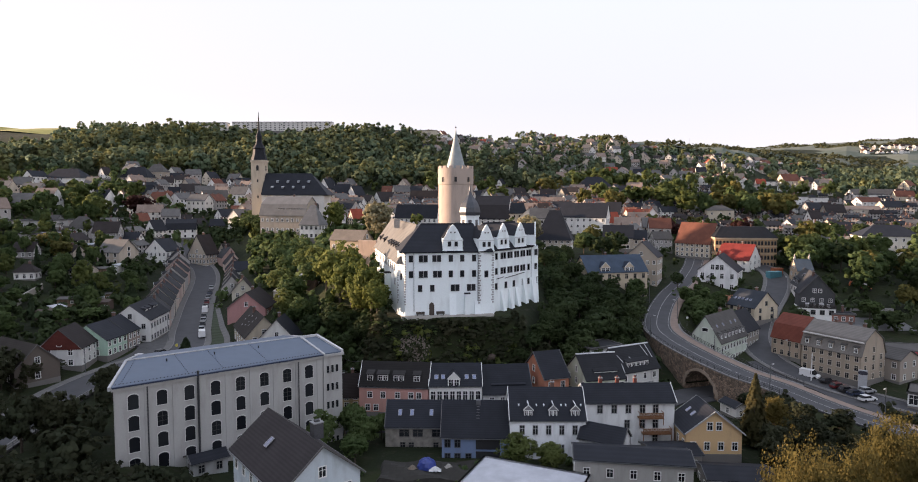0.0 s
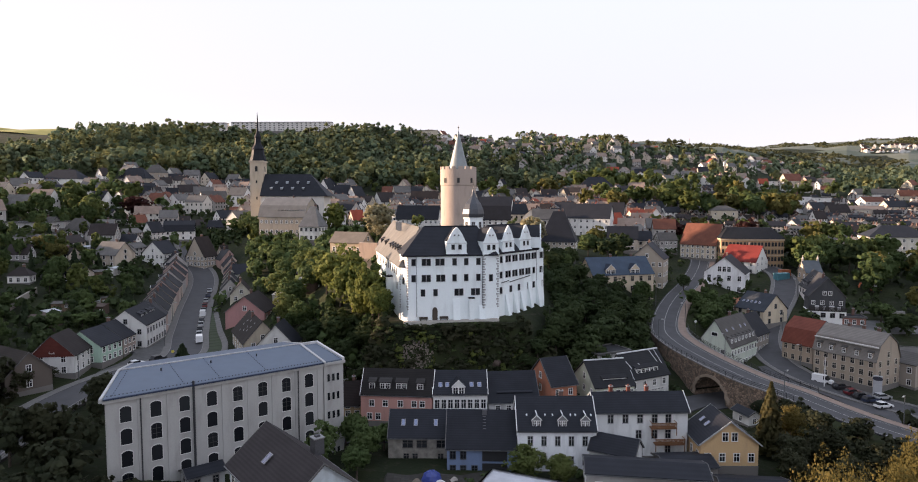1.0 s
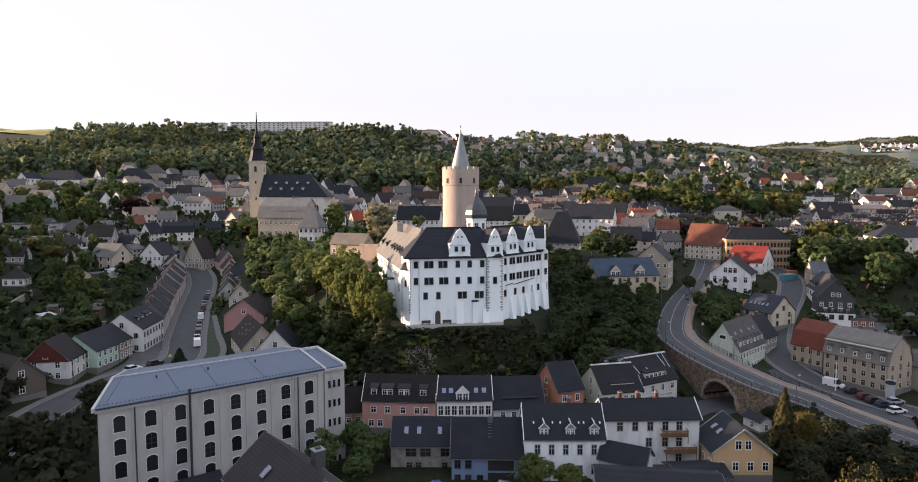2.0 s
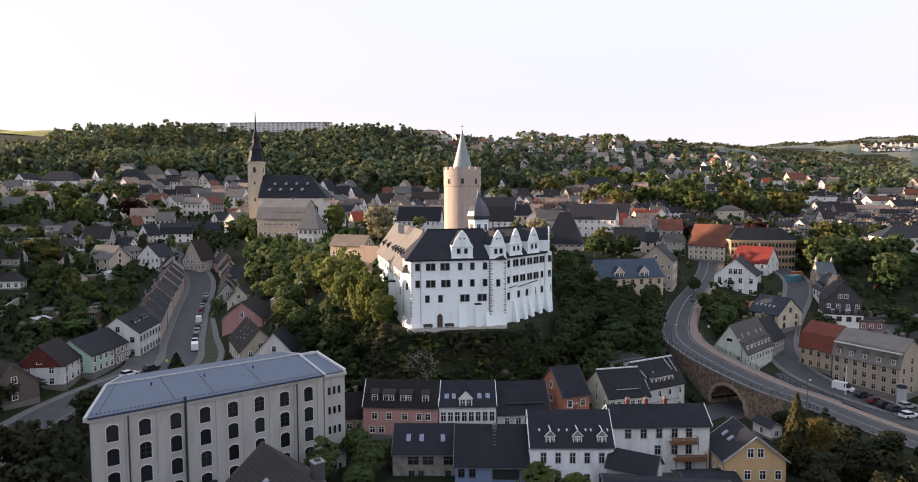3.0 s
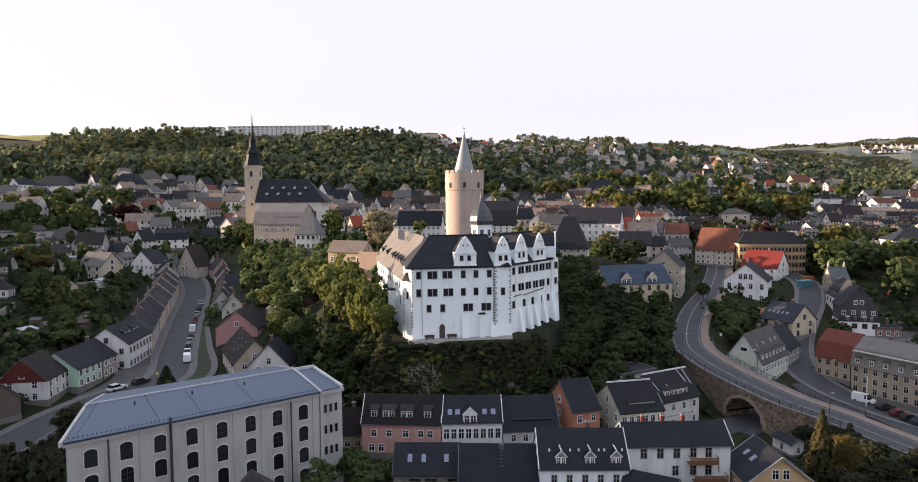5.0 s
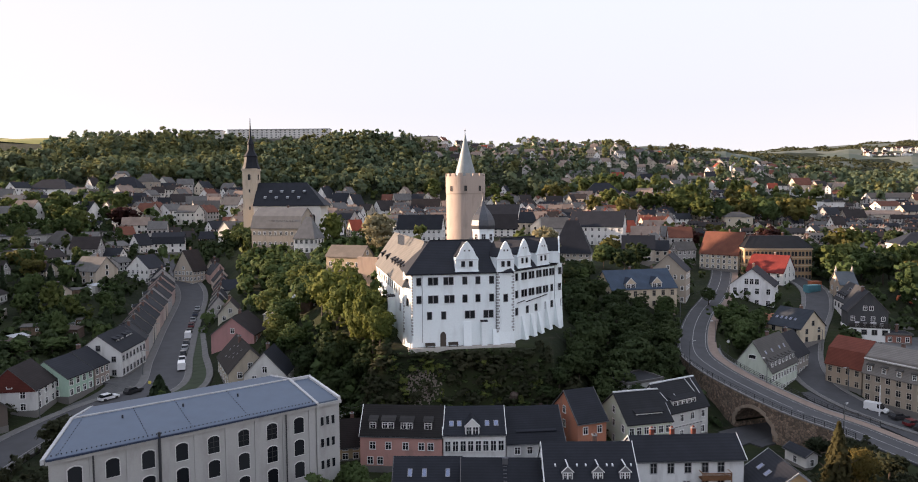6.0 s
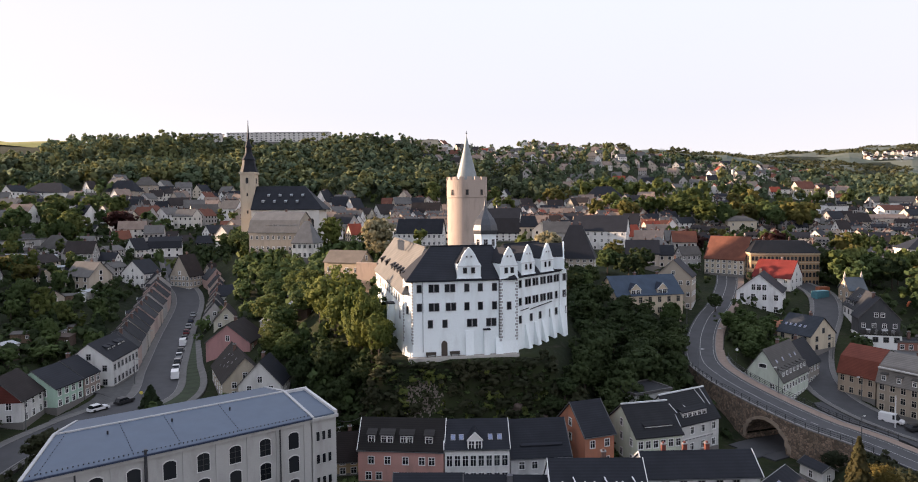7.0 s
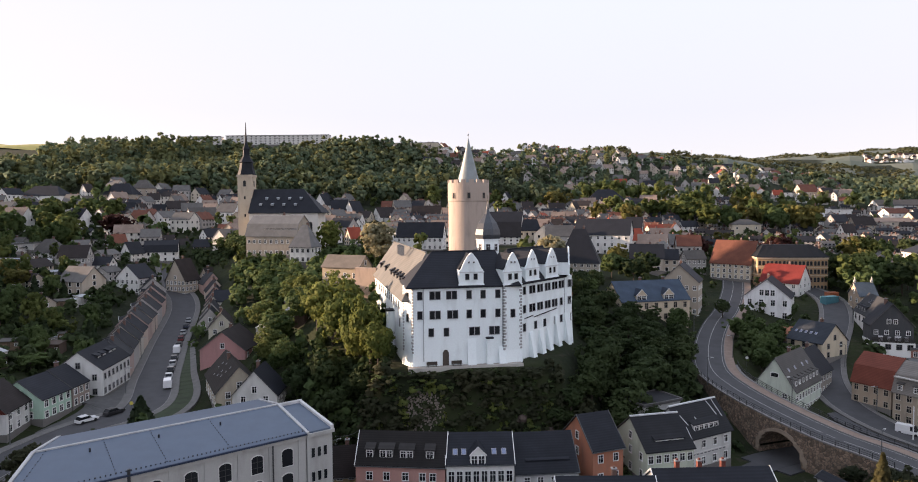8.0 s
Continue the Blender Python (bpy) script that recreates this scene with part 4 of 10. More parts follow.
def build_stair_turret():
    t = thing("stair_turret", pose(3.6, 192.5, 44), "white octagonal stair turret with a slate onion dome", "turret")
    b = Build()
    b.ring(0, 0, 3.0, -3, 3.0, 18.4, 8, turn=math.pi / 8)
    b.ring(0, 0, 3.2, 18.0, 3.2, 18.4, 8, turn=math.pi / 8)
    part("wall", b, plaster(CASTLE_WALL, 0.1), t)
    d = Build()
    prof = [(3.35, 18.4), (3.45, 19.4), (3.2, 20.8), (2.5, 22.3), (1.5, 23.6), (0.8, 24.6), (0.35, 25.8), (0.1, 27.2)]
    for (r0, z0), (r1, z1) in zip(prof[:-1], prof[1:]):
        d.ring(0, 0, r0, z0, r1, z1, 8, cap=False, turn=math.pi / 8)
    part("dome", d, plain("dome_slate", (0.05, 0.054, 0.062), 0.32, 0.2, 0.2, 2.0), t)
    f = Build()
    f.ring(0, 0, 0.06, 27.0, 0.05, 29.4, 6)
    f.ring(0, 0, 0.05, 28.0, 0.22, 28.2, 8)
    part("finial", f, plain("finial_metal", (0.12, 0.11, 0.1), 0.5, 0.5), t)
    for k in range(8):
        a = radians(k * 45 - 90)
        r = 3.0 * math.cos(math.pi / 8)
        put_window(t, window_mesh(0.9, 1.6, (0.4, 0.4, 0.4)), r * math.cos(a), r * math.sin(a), 15.4, k * 45)


build_stair_turret()


def build_church():
    ch = thing("church", pose(-106.0, 339, 52), "parish church with a tall cream tower and a long slate roof", "church")
    cream, pale = plaster((0.5, 0.42, 0.32), 0.15), plaster((0.6, 0.57, 0.52), 0.1)
    b = Build()
    b.box(-3.4, 3.4, -3.4, 3.4, -4, 34.4)
    for z in (12, 20.5, 28):
        b.box(-3.6, 3.6, -3.6, 3.6, z, z + 0.35)
    b.box(-3.8, 3.8, -3.8, 3.8, 34.2, 35.2)
    tw = part("tower", b, cream, ch)
    r = Build()
    prof = [(4.6, 35.2), (4.3, 36.2), (3.6, 38.4), (3.2, 41.0), (3.7, 41.3), (2.4, 43.2), (1.7, 44.6), (1.6, 47.2), (1.9, 47.5), (1.0, 49.6), (0.55, 51.0), (0.12, 60.5)]
    for (r0, z0), (r1, z1) in zip(prof[:-1], prof[1:]):
        r.ring(0, 0, r0 * 0.94, z0, r1 * 0.94, z1, 8, cap=False, turn=math.pi / 8)
    part("spire", r, roofing(SLATE, 0.4), ch, "dark slate stepped spire")
    bell = window_mesh(1.3, 2.8, (0.35, 0.3, 0.24), False, True)
    small = window_mesh(0.7, 1.4, (0.35, 0.3, 0.24), False)
    for t in (0, 90, 180, -90):
        a = radians(t - 90)
        put_window(ch, bell, 3.4 * math.cos(a), 3.4 * math.sin(a), 29.6, t)
        for z in (15, 23.5):
            put_window(ch, small, 3.4 * math.cos(a), 3.4 * math.sin(a), z, t)
    n = Build()
    n.box(3.4, 36, -8.5, 8.5, -4, 16.8)
    part("nave_wall", n, pale, ch)
    q = Build()
    q.prism([(3.2, -9, 16.6), (38, -9, 16.6), (27.5, 0, 28), (3.2, 0, 28)], [(3.2, -9, 16.9), (38, -9, 16.9), (27.5, 0, 28.3), (3.2, 0, 28.3)])
    q.prism([(3.2, 9, 16.6), (38, 9, 16.6), (27.5, 0, 28), (3.2, 0, 28)], [(3.2, 9, 16.9), (38, 9, 16.9), (27.5, 0, 28.3), (3.2, 0, 28.3)])
    q.prism([(38, -9, 16.6), (38, 9, 16.6), (27.5, 0, 28)], [(38, -9, 16.9), (38, 9, 16.9), (27.5, 0, 28.3)])
    part("nave_roof", q, roofing(SLATE, 0.5), ch)
    for i in range(6):
        put_window(ch, window_mesh(1.6, 6.0, (0.5, 0.46, 0.4), True, True), 7.5 + i * 5.0, -8.5, 6.5, 0)
    for z, yy, off in ((20.2, -6.4, 0), (23.2, -4.0, 2.2)):
        for i in range(4):
            bx = Build()
            bx.box(-0.5, 0.5, -0.9, 0.8, 0, 0.7)
            bx.prism([(-0.65, -1.0, 0.7), (0.65, -1.0, 0.7), (0.65, 1.3, 1.2), (-0.65, 1.3, 1.2)], [(-0.65, -1.0, 0.8), (0.65, -1.0, 0.8), (0.65, 1.3, 1.3), (-0.65, 1.3, 1.3)])
            o = part("roof_hatch", bx, plain("hatch_grey", (0.3, 0.32, 0.34), 0.5), ch)
            o.matrix_local = pose(8.5 + off + i * 5.5, yy, z)


build_church()


# ---- old spinning mill in the foreground ----
def build_mill():
    # front wall from south-west corner to the stair block
    L, dpt, h = 37.2, 20.5, 19.75
    skew = 0.38  # the west end wall is not square to the front
    z0 = 16.6
    ang = 36.755
    mill = thing("spinning_mill", pose(-56.82, 102.26, z0, 0, 0, ang), "long pale spinning mill with arched windows and blue-grey metal roof", "factory")
    wallm = plaster((0.385, 0.38, 0.365), 0.16)
    metal = plain("standing_seam_roof", (0.074, 0.102, 0.145), 0.55, 0.2, 0.08, 0.5)
    b = Build()
    b.prism([(0, 0, -3), (L, 0, -3), (L, dpt, -3), (skew * dpt, dpt, -3)], [(0, 0, h), (L, 0, h), (L, dpt, h), (skew * dpt, dpt, h)])
    # cornice and pilaster strips
    cn = Build()
    cn.box(-0.35, L + 0.1, -0.35, 0.0, h - 0.55, h)
    part("cornice", cn, wallm, mill)
    n = 8
    bay, off = 4.472, 0.694
    for k in range(n + 1):
        x = off + k * bay
        pl = Build()
        pl.box(max(-0.05, x - 0.55), min(L, x + 0.55), -0.14, 0.0, -3, h - 0.55)
        part("pilaster", pl, wallm, mill)
    part("wall", b, wallm, mill)
    r = Build()
    rise = 1.35
    yr = 11.5
    q = [(-0.3, -0.4, h + 0.02), (L, -0.4, h + 0.02), (L, yr, h + rise), (skew * yr - 0.3, yr, h + rise)]
    r.slab([(x, y, z + 0.25) for x, y, z in q], 0.25, 0)
    q = [(L, dpt + 0.4, h + 0.02), (skew * dpt - 0.3, dpt + 0.4, h + 0.02), (skew * yr - 0.3, yr, h + rise), (L, yr, h + rise)]
    r.slab([(x, y, z + 0.25) for x, y, z in q], 0.25, 0)
    rf = part("roof", r, metal, mill, "blue-grey sheet-metal roof")
    g = Build()
    g.box(-0.2, L, -0.56, -0.4, h - 0.02, h + 0.24)
    part("gutter", g, plain("blue_gutter", (0.03, 0.045, 0.085), 0.5, 0.3, 0.1, 1), mill, "dark blue eaves gutter")
    g = Build()
    for y0, y1, za, zb in ((-0.5, yr, h + 0.1, h + rise + 0.2), (dpt + 0.5, yr, h + 0.1, h + rise + 0.2)):
        for xa, k in ((-0.7, skew), (L - 0.1, 0.0)):
            a0, a1 = xa + k * y0, xa + k * y1
            g.prism([(a0, y0, za - 0.4), (a0 + 0.45, y0, za - 0.4), (a1 + 0.45, y1, zb - 0.4), (a1, y1, zb - 0.4)], [(a0, y0, za + 0.28), (a0 + 0.45, y0, za + 0.28), (a1 + 0.45, y1, zb + 0.28), (a1, y1, zb + 0.28)])
    g.box(skew * yr - 0.3, L, yr - 0.18, yr + 0.18, h + rise + 0.15, h + rise + 0.42)
    part("parapet", g, plaster((0.4, 0.4, 0.4)), mill, "pale verge parapets")
    # snow guards: rows of small hooks
    s = Build()
    for i in range(64):
        x = 0.4 + i * (L - 0.8) / 63
        s.box(x - 0.07, x + 0.07, 0.3, 0.42, h + 0.35, h + 0.52)
    for xk, k in ((12.0, 0.0), (18.0, 0.0), (26.2, 0.0), (1.0, skew)):
        for i in range(13):
            y = 0.6 + i * (yr - 1) / 12
            z = h + 0.27 + rise * (y + 0.4) / (yr + 0.4)
            s.box(xk + k * y - 0.06, xk + k * y + 0.06, y - 0.06, y + 0.06, z, z + 0.1)
    tagged(part("snow_guards", s, plain("dark_hook", (0.03, 0.032, 0.04), 0.5, 0.5), rf), "rows of small dark snow hooks", kind="stuff")
    for xk in (L * 0.27, L * 0.5, L * 0.73):
        p = Build()
        p.ring(xk, yr * 0.72, 0.13, h + 1.0, 0.13, h + 1.75, 8)
        part("vent_pipe", p, plain("dark_hook", (0.03, 0.032, 0.04), 0.5, 0.5), rf)
    # windows: arched, four visible rows and the ground floor
    plain_me = window_mesh(1.66, 2.6, (0.54, 0.535, 0.52), False, True, 0.1)
    barred = window_mesh(1.66, 2.6, (0.54, 0.535, 0.52), True, True, 0.1)
    for k in range(n):
        for f in range(5):
            put_window(mill, barred if (k + 2 * f) % 5 == 2 or (f == 4 and k in (4, 5, 6)) else plain_me, off + (k + 0.5) * bay, 0.0, 0.87 + f * 3.685, 0)
    # downpipes and the tall flue pipe
    for x, rr, top in ((5.08, 0.11, h - 0.5), (31.98, 0.11, h - 0.5), (13.3, 0.2, h + 0.9)):
        p = Build()
        p.ring(x, -0.38, rr, -2, rr, top, 8)
        part("downpipe", p, plain("dark_pipe", (0.045, 0.047, 0.052), 0.5, 0.3), mill)
    # stair block at the far end
    a = Build()
    a.box(L + 0.05, L + 4.1, -0.3, yr, -3, h + 0.1)
    a.box(L + 0.05, L + 4.4, -0.65, -0.3, h - 0.4, h + 0.1)
    ab = part("stair_block", a, wallm, mill)
    t = Build()
    t.slab([(L + 0.5, -0.4, h + 0.35), (L + 3.8, -0.4, h + 0.35), (L + 3.8, yr, h + 1.2), (L + 0.5, yr, h + 1.2)], 0.25)
    part("stair_block_roof", t, metal, ab)
    t = Build()
    t.prism([(L + 3.8, -0.5, h + 0.1), (L + 4.3, -0.5, h + 0.1), (L + 4.3, yr, h + 0.1), (L + 3.8, yr, h + 0.1)], [(L + 3.8, -0.5, h + 0.7), (L + 4.3, -0.5, h + 0.7), (L + 4.3, yr, h + 1.6), (L + 3.8, yr, h + 1.6)])
    t.box(L + 0.05, L + 4.3, yr, yr + 0.4, h + 0.1, h + 1.7)
    part("stair_block_parapet", t, plaster((0.5, 0.5, 0.5)), ab)
    sm = window_mesh(0.55, 1.45, (0.4, 0.4, 0.39), False, False, 0.05)
    for f in range(5):
        for k in range(3):
            put_window(ab, sm, L + 0.95 + k * 0.98, -0.3, 1.3 + f * 3.685, 0)


build_mill()
# ---- riverside houses ----
def slope_of(h, rh, d, y):
    """Height of a gabled roof's surface at y on its front slope."""
    return h + rh * (1 + y / (d / 2)) + 0.22


ob = house(-14.0, 142.5, 19.1, -5, 15.65, 7.6, 6.45, 4.6, (0.5, 0.27, 0.23), (0.018, 0.0165, 0.016), floors=2, side_cols=0, cols=5, chim=0, over=0.2, label="pink plastered terraced house with brown roof and four dormers", trim=WHITE, back=False,
           rows=[(3.9, [-5.4, -2.4, 0.9, 3.9, 5.7], 1.0, 1.3), (1.0, [-5.9, -4.0, -0.8, 1.4, 5.2], 1.0, 1.3)])
for x, w, n in ((-5.5, 1.5, 1), (-2.6, 2.5, 2), (1.0, 2.5, 2), (5.1, 1.6, 1)):
    dormer(ob, x, -2.9, 7.5, w, 1.4, 2.3, (0.1, 0.09, 0.09), roofing((0.04, 0.038, 0.037)), "shed", win=n)
ob = house(-0.55, 142.7, 19.3, 1.5, 11.7, 9.0, 6.6, 3.9, (0.7, 0.69, 0.66), SLATE, floors=2, side_cols=0, cols=8, chim=0, over=0.2, label="white terraced house with slate roof and one gabled dormer", trim=WHITE, back=False,
           rows=[(3.5, [-5.0 + 1.43 * k for k in range(8)], 0.95, 1.9), (0.6, [-5.0 + 1.43 * k for k in range(8)], 0.95, 1.6)])
dormer(ob, -0.4, -4.5, 6.4, 2.7, 1.9, 4.2, (0.7, 0.69, 0.66), roofing(SLATE), "gable", win=2)
for x in (-4.3, -2.8, 2.5, 4.2):
    skylight(ob, x, -2.9, slope_of(6.6, 3.9, 9, -2.9), 41, 0.7, 1.0)
ob = house(10.8, 145.6, 19.0, 5.5, 11.3, 11.6, 4.6, 5.2, (0.5, 0.5, 0.49), SLATE, floors=2, side_cols=0, cols=4, chim=0, over=0.2, label="grey terraced house with a slate roof and low dormer strip", back=False,
           rows=[(2.6, [-3.6, -1.2, 1.2, 3.6], 0.95, 1.3), (0.2, [-3.6, -1.2, 1.2, 3.6], 0.95, 1.3)])
dormer(ob, 0.4, -4.2, 5.7, 7.6, 0.55, 2.2, (0.06, 0.06, 0.065), roofing(SLATE), "shed", win=9)
ob = house(-8.6, 126.4, 17.5, -1, 11.3, 8.0, 4.9, 4.1, (0.2, 0.185, 0.165), SLATE, floors=2, side_cols=0, cols=4, chim=0, over=0.2, label="unplastered grey rubble house under renovation with dark roof", back=False, frame_c=(0.12, 0.11, 0.1),
           rows=[(3.0, [-1.9, 0.8, 4.6], 1.9, 1.4), (0.6, [-2.2, -0.5, 4.4], 0.95, 1.2)])
rubble_wall = [o for o in ob.children if o.name.startswith("wall")][0]
rubble_wall.data.materials[0] = plain("patched_rubble", (0.21, 0.195, 0.17), 0.95, 0, 0.42, 0.9)
for x in (-2.9, -0.5, 3.4):
    skylight(ob, x, -2.0, slope_of(4.9, 4.1, 8.0, -2.0), 45.7, 0.6, 1.2)
ob = house(3.7, 122.9, 17.3, -2, 12.95, 11.2, 5.1, 5.2, (0.16, 0.22, 0.35), SLATE, floors=2, side_cols=0, cols=4, chim=0, over=0.35, label="blue plastered house with dark roof and open loggia", back=False, frame_c=(0.06, 0.065, 0.075),
           rows=[(3.1, [-5.4, -3.5], 0.95, 1.4), (0.4, [-5.4, -3.5, -1.4], 0.95, 1.4)])
# loggia openings are flat near-black panels, their inner shade painted on
f = Build()
for z in (0.2, 2.7):
    f.box(0.0, 4.6, -5.66, -5.5, z, z + 2.1)
part("loggia", f, plain("loggia_shade", (0.02, 0.02, 0.022), 0.7), ob, "near-black panels painting the loggia's shade")
f = Build()
for k in range(7):
    zz = slope_of(5.1, 5.2, 11.2, -3.0 + 0.45 * k)
    f.box(0.1, 0.7, -3.0 + 0.45 * k, -2.85 + 0.45 * k, zz, zz + 0.12)
f.box(0.0, 0.9, -0.9, -0.2, 9.4, 10.7)
part("roof_ladder", f, plain("ladder_metal", (0.12, 0.12, 0.13), 0.5, 0.4), ob)
ob = house(17.2, 121.8, 17.7, -0.5, 14.3, 10.0, 8.2, 4.7, (0.82, 0.84, 0.86), SLATE, floors=3, side_cols=2, cols=5, chim=1, over=0.25, label="white house with slate roof and three pointed dormers", trim=WHITE, back=False, frame_c=(0.45, 0.46, 0.47),
           rows=[(5.4, [-4.9, -2.4, 0.1, 2.6, 5.1], 0.85, 1.75), (1.8, [-4.9, -2.4, 0.1, 2.6, 5.1], 0.85, 1.6)])
for x in (-3.7, 1.0, 5.2):
    dormer(ob, x, -4.4, 8.6, 1.7, 1.4, 3.0, (0.2, 0.2, 0.21), roofing(SLATE), "gable", win=2, capped=True)
for x in (-5.4, -2.0, -0.6, 2.7, 3.6, 6.5):
    f = Build()
    f.prism([(x - 0.14, -3.05, 10.0), (x + 0.14, -3.05, 10.0), (x + 0.14, -2.7, 10.4), (x - 0.14, -2.7, 10.4)], [(x - 0.12, -3.05, 10.45), (x + 0.12, -3.05, 10.45), (x + 0.12, -2.72, 10.6), (x - 0.12, -2.72, 10.6)])
    part("vent_hood", f, plain("white_flashing", (0.6, 0.61, 0.62), 0.5), ob)
ob = house(33.7, 124.5, 18.85, 1.9, 17.5, 7.1, 9.2, 2.6, (0.7, 0.71, 0.7), SLATE, floors=3, side_cols=2, cols=5, chim=0, over=0.4, label="white three-storey house with slate roof and wooden balconies", trim=WHITE, back=False, frame_c=(0.4, 0.4, 0.4),
           rows=[(7.0, [-6.0, -3.2, -0.4, 2.4, 5.0], 1.0, 1.6), (4.0, [-0.6, 2.4, 5.0], 1.0, 1.6), (1.0, [-6.0, -3.2, -0.4, 5.0], 1.0, 1.6)])
for x in (-5.0, -1.6, 2.0):
    chimney(ob, x, 0.3, 12.9, (0.15, 0.045, 0.032), 0.32)
WOOD = plain("balcony_timber", (0.17, 0.08, 0.035), 0.75, 0, 0.25, 3)
for z, x0, x1 in ((6.4, 1.4, 6.2), (3.3, 2.2, 7.8)):
    bal = Build()
    bal.box(x0, x1, -5.0, -3.56, z - 0.18, z, 0)
    bl = part("balcony", bal, WOOD, ob, "brown timber balcony")
    bd = Build()
    bd.box(-0.055, 0.055, -0.02, 0.02, 0, 0.95)
    board = bd.mesh("board", [WOOD])
    for k in range(int((x1 - x0) / 0.16)):
        o = new("board", board)
        o.parent = bl
        o.matrix_local = pose(x0 + 0.08 + k * 0.16, -4.97, z)
    hr = Build()
    hr.box(x0, x1, -5.04, -4.92, z + 0.95, z + 1.05)
    hr.box(x0, x0 + 0.1, -5.0, -3.56, z + 0.95, z + 1.05)
    hr.box(x1 - 0.1, x1, -5.0, -3.56, z + 0.95, z + 1.05)
    for x in (x0 + 0.06, x1 - 0.06):
        hr.box(x - 0.06, x + 0.06, -5.0, -4.88, z - 1.4, z + 1.0)
    part("handrail", hr, WOOD, bl)
ob = house(48.2, 120.0, 19.3, 89, 9.0, 10.4, 4.7, 4.0, (0.56, 0.38, 0.2), SLATE, floors=1, cols=3, side_cols=4, chim=0, attic=2, over=0.45, label="ochre gabled house with white window surrounds and slate roof", back=True, wsize=(0.95, 1.45), trim=(0.34, 0.34, 0.34))
for y in (0.5, 3.0):
    o = skylight(ob, y - 1.0, 0, 0, 0, 0.8, 1.1)
    o.matrix_local = pose(y - 1.0, 2.6, 6.98, -37.6, 0, 0)
# ---- bridge with its stone walls ----
def rubble():
    m, nt, b = nodes_of("rubble_masonry")
    p = coords(nt)
    v = nt.nodes.new("ShaderNodeTexVoronoi")
    v.inputs["Scale"].default_value = 1.7
    link(nt, p, v.inputs["Vector"])
    e = nt.nodes.new("ShaderNodeTexVoronoi")
    e.feature = "DISTANCE_TO_EDGE"
    e.inputs["Scale"].default_value = 1.7
    link(nt, p, e.inputs["Vector"])
    sep = nt.nodes.new("ShaderNodeSeparateColor")
    link(nt, v.outputs["Color"], sep.inputs[0])
    col = ramp(nt, sep.outputs[0], (0.1, 0.07, 0.05), (0.3, 0.21, 0.15), 0.0, 1.0)
    col = mix(nt, ramp(nt, e.outputs["Distance"], (1, 1, 1), (0, 0, 0), 0.02, 0.09), col, (0.07, 0.06, 0.05))
    col = mix(nt, ramp(nt, noise_node(nt, 0.35, 4, p), (0, 0, 0), (1, 1, 1), 0.45, 0.7), col, mix(nt, 0.5, col, (0.06, 0.06, 0.045)))
    link(nt, col, b.inputs["Base Color"])
    b.inputs["Roughness"].default_value = 0.95
    bump(nt, b, e.outputs["Distance"], 0.8, 0.15)
    return m


RUBBLE = rubble()


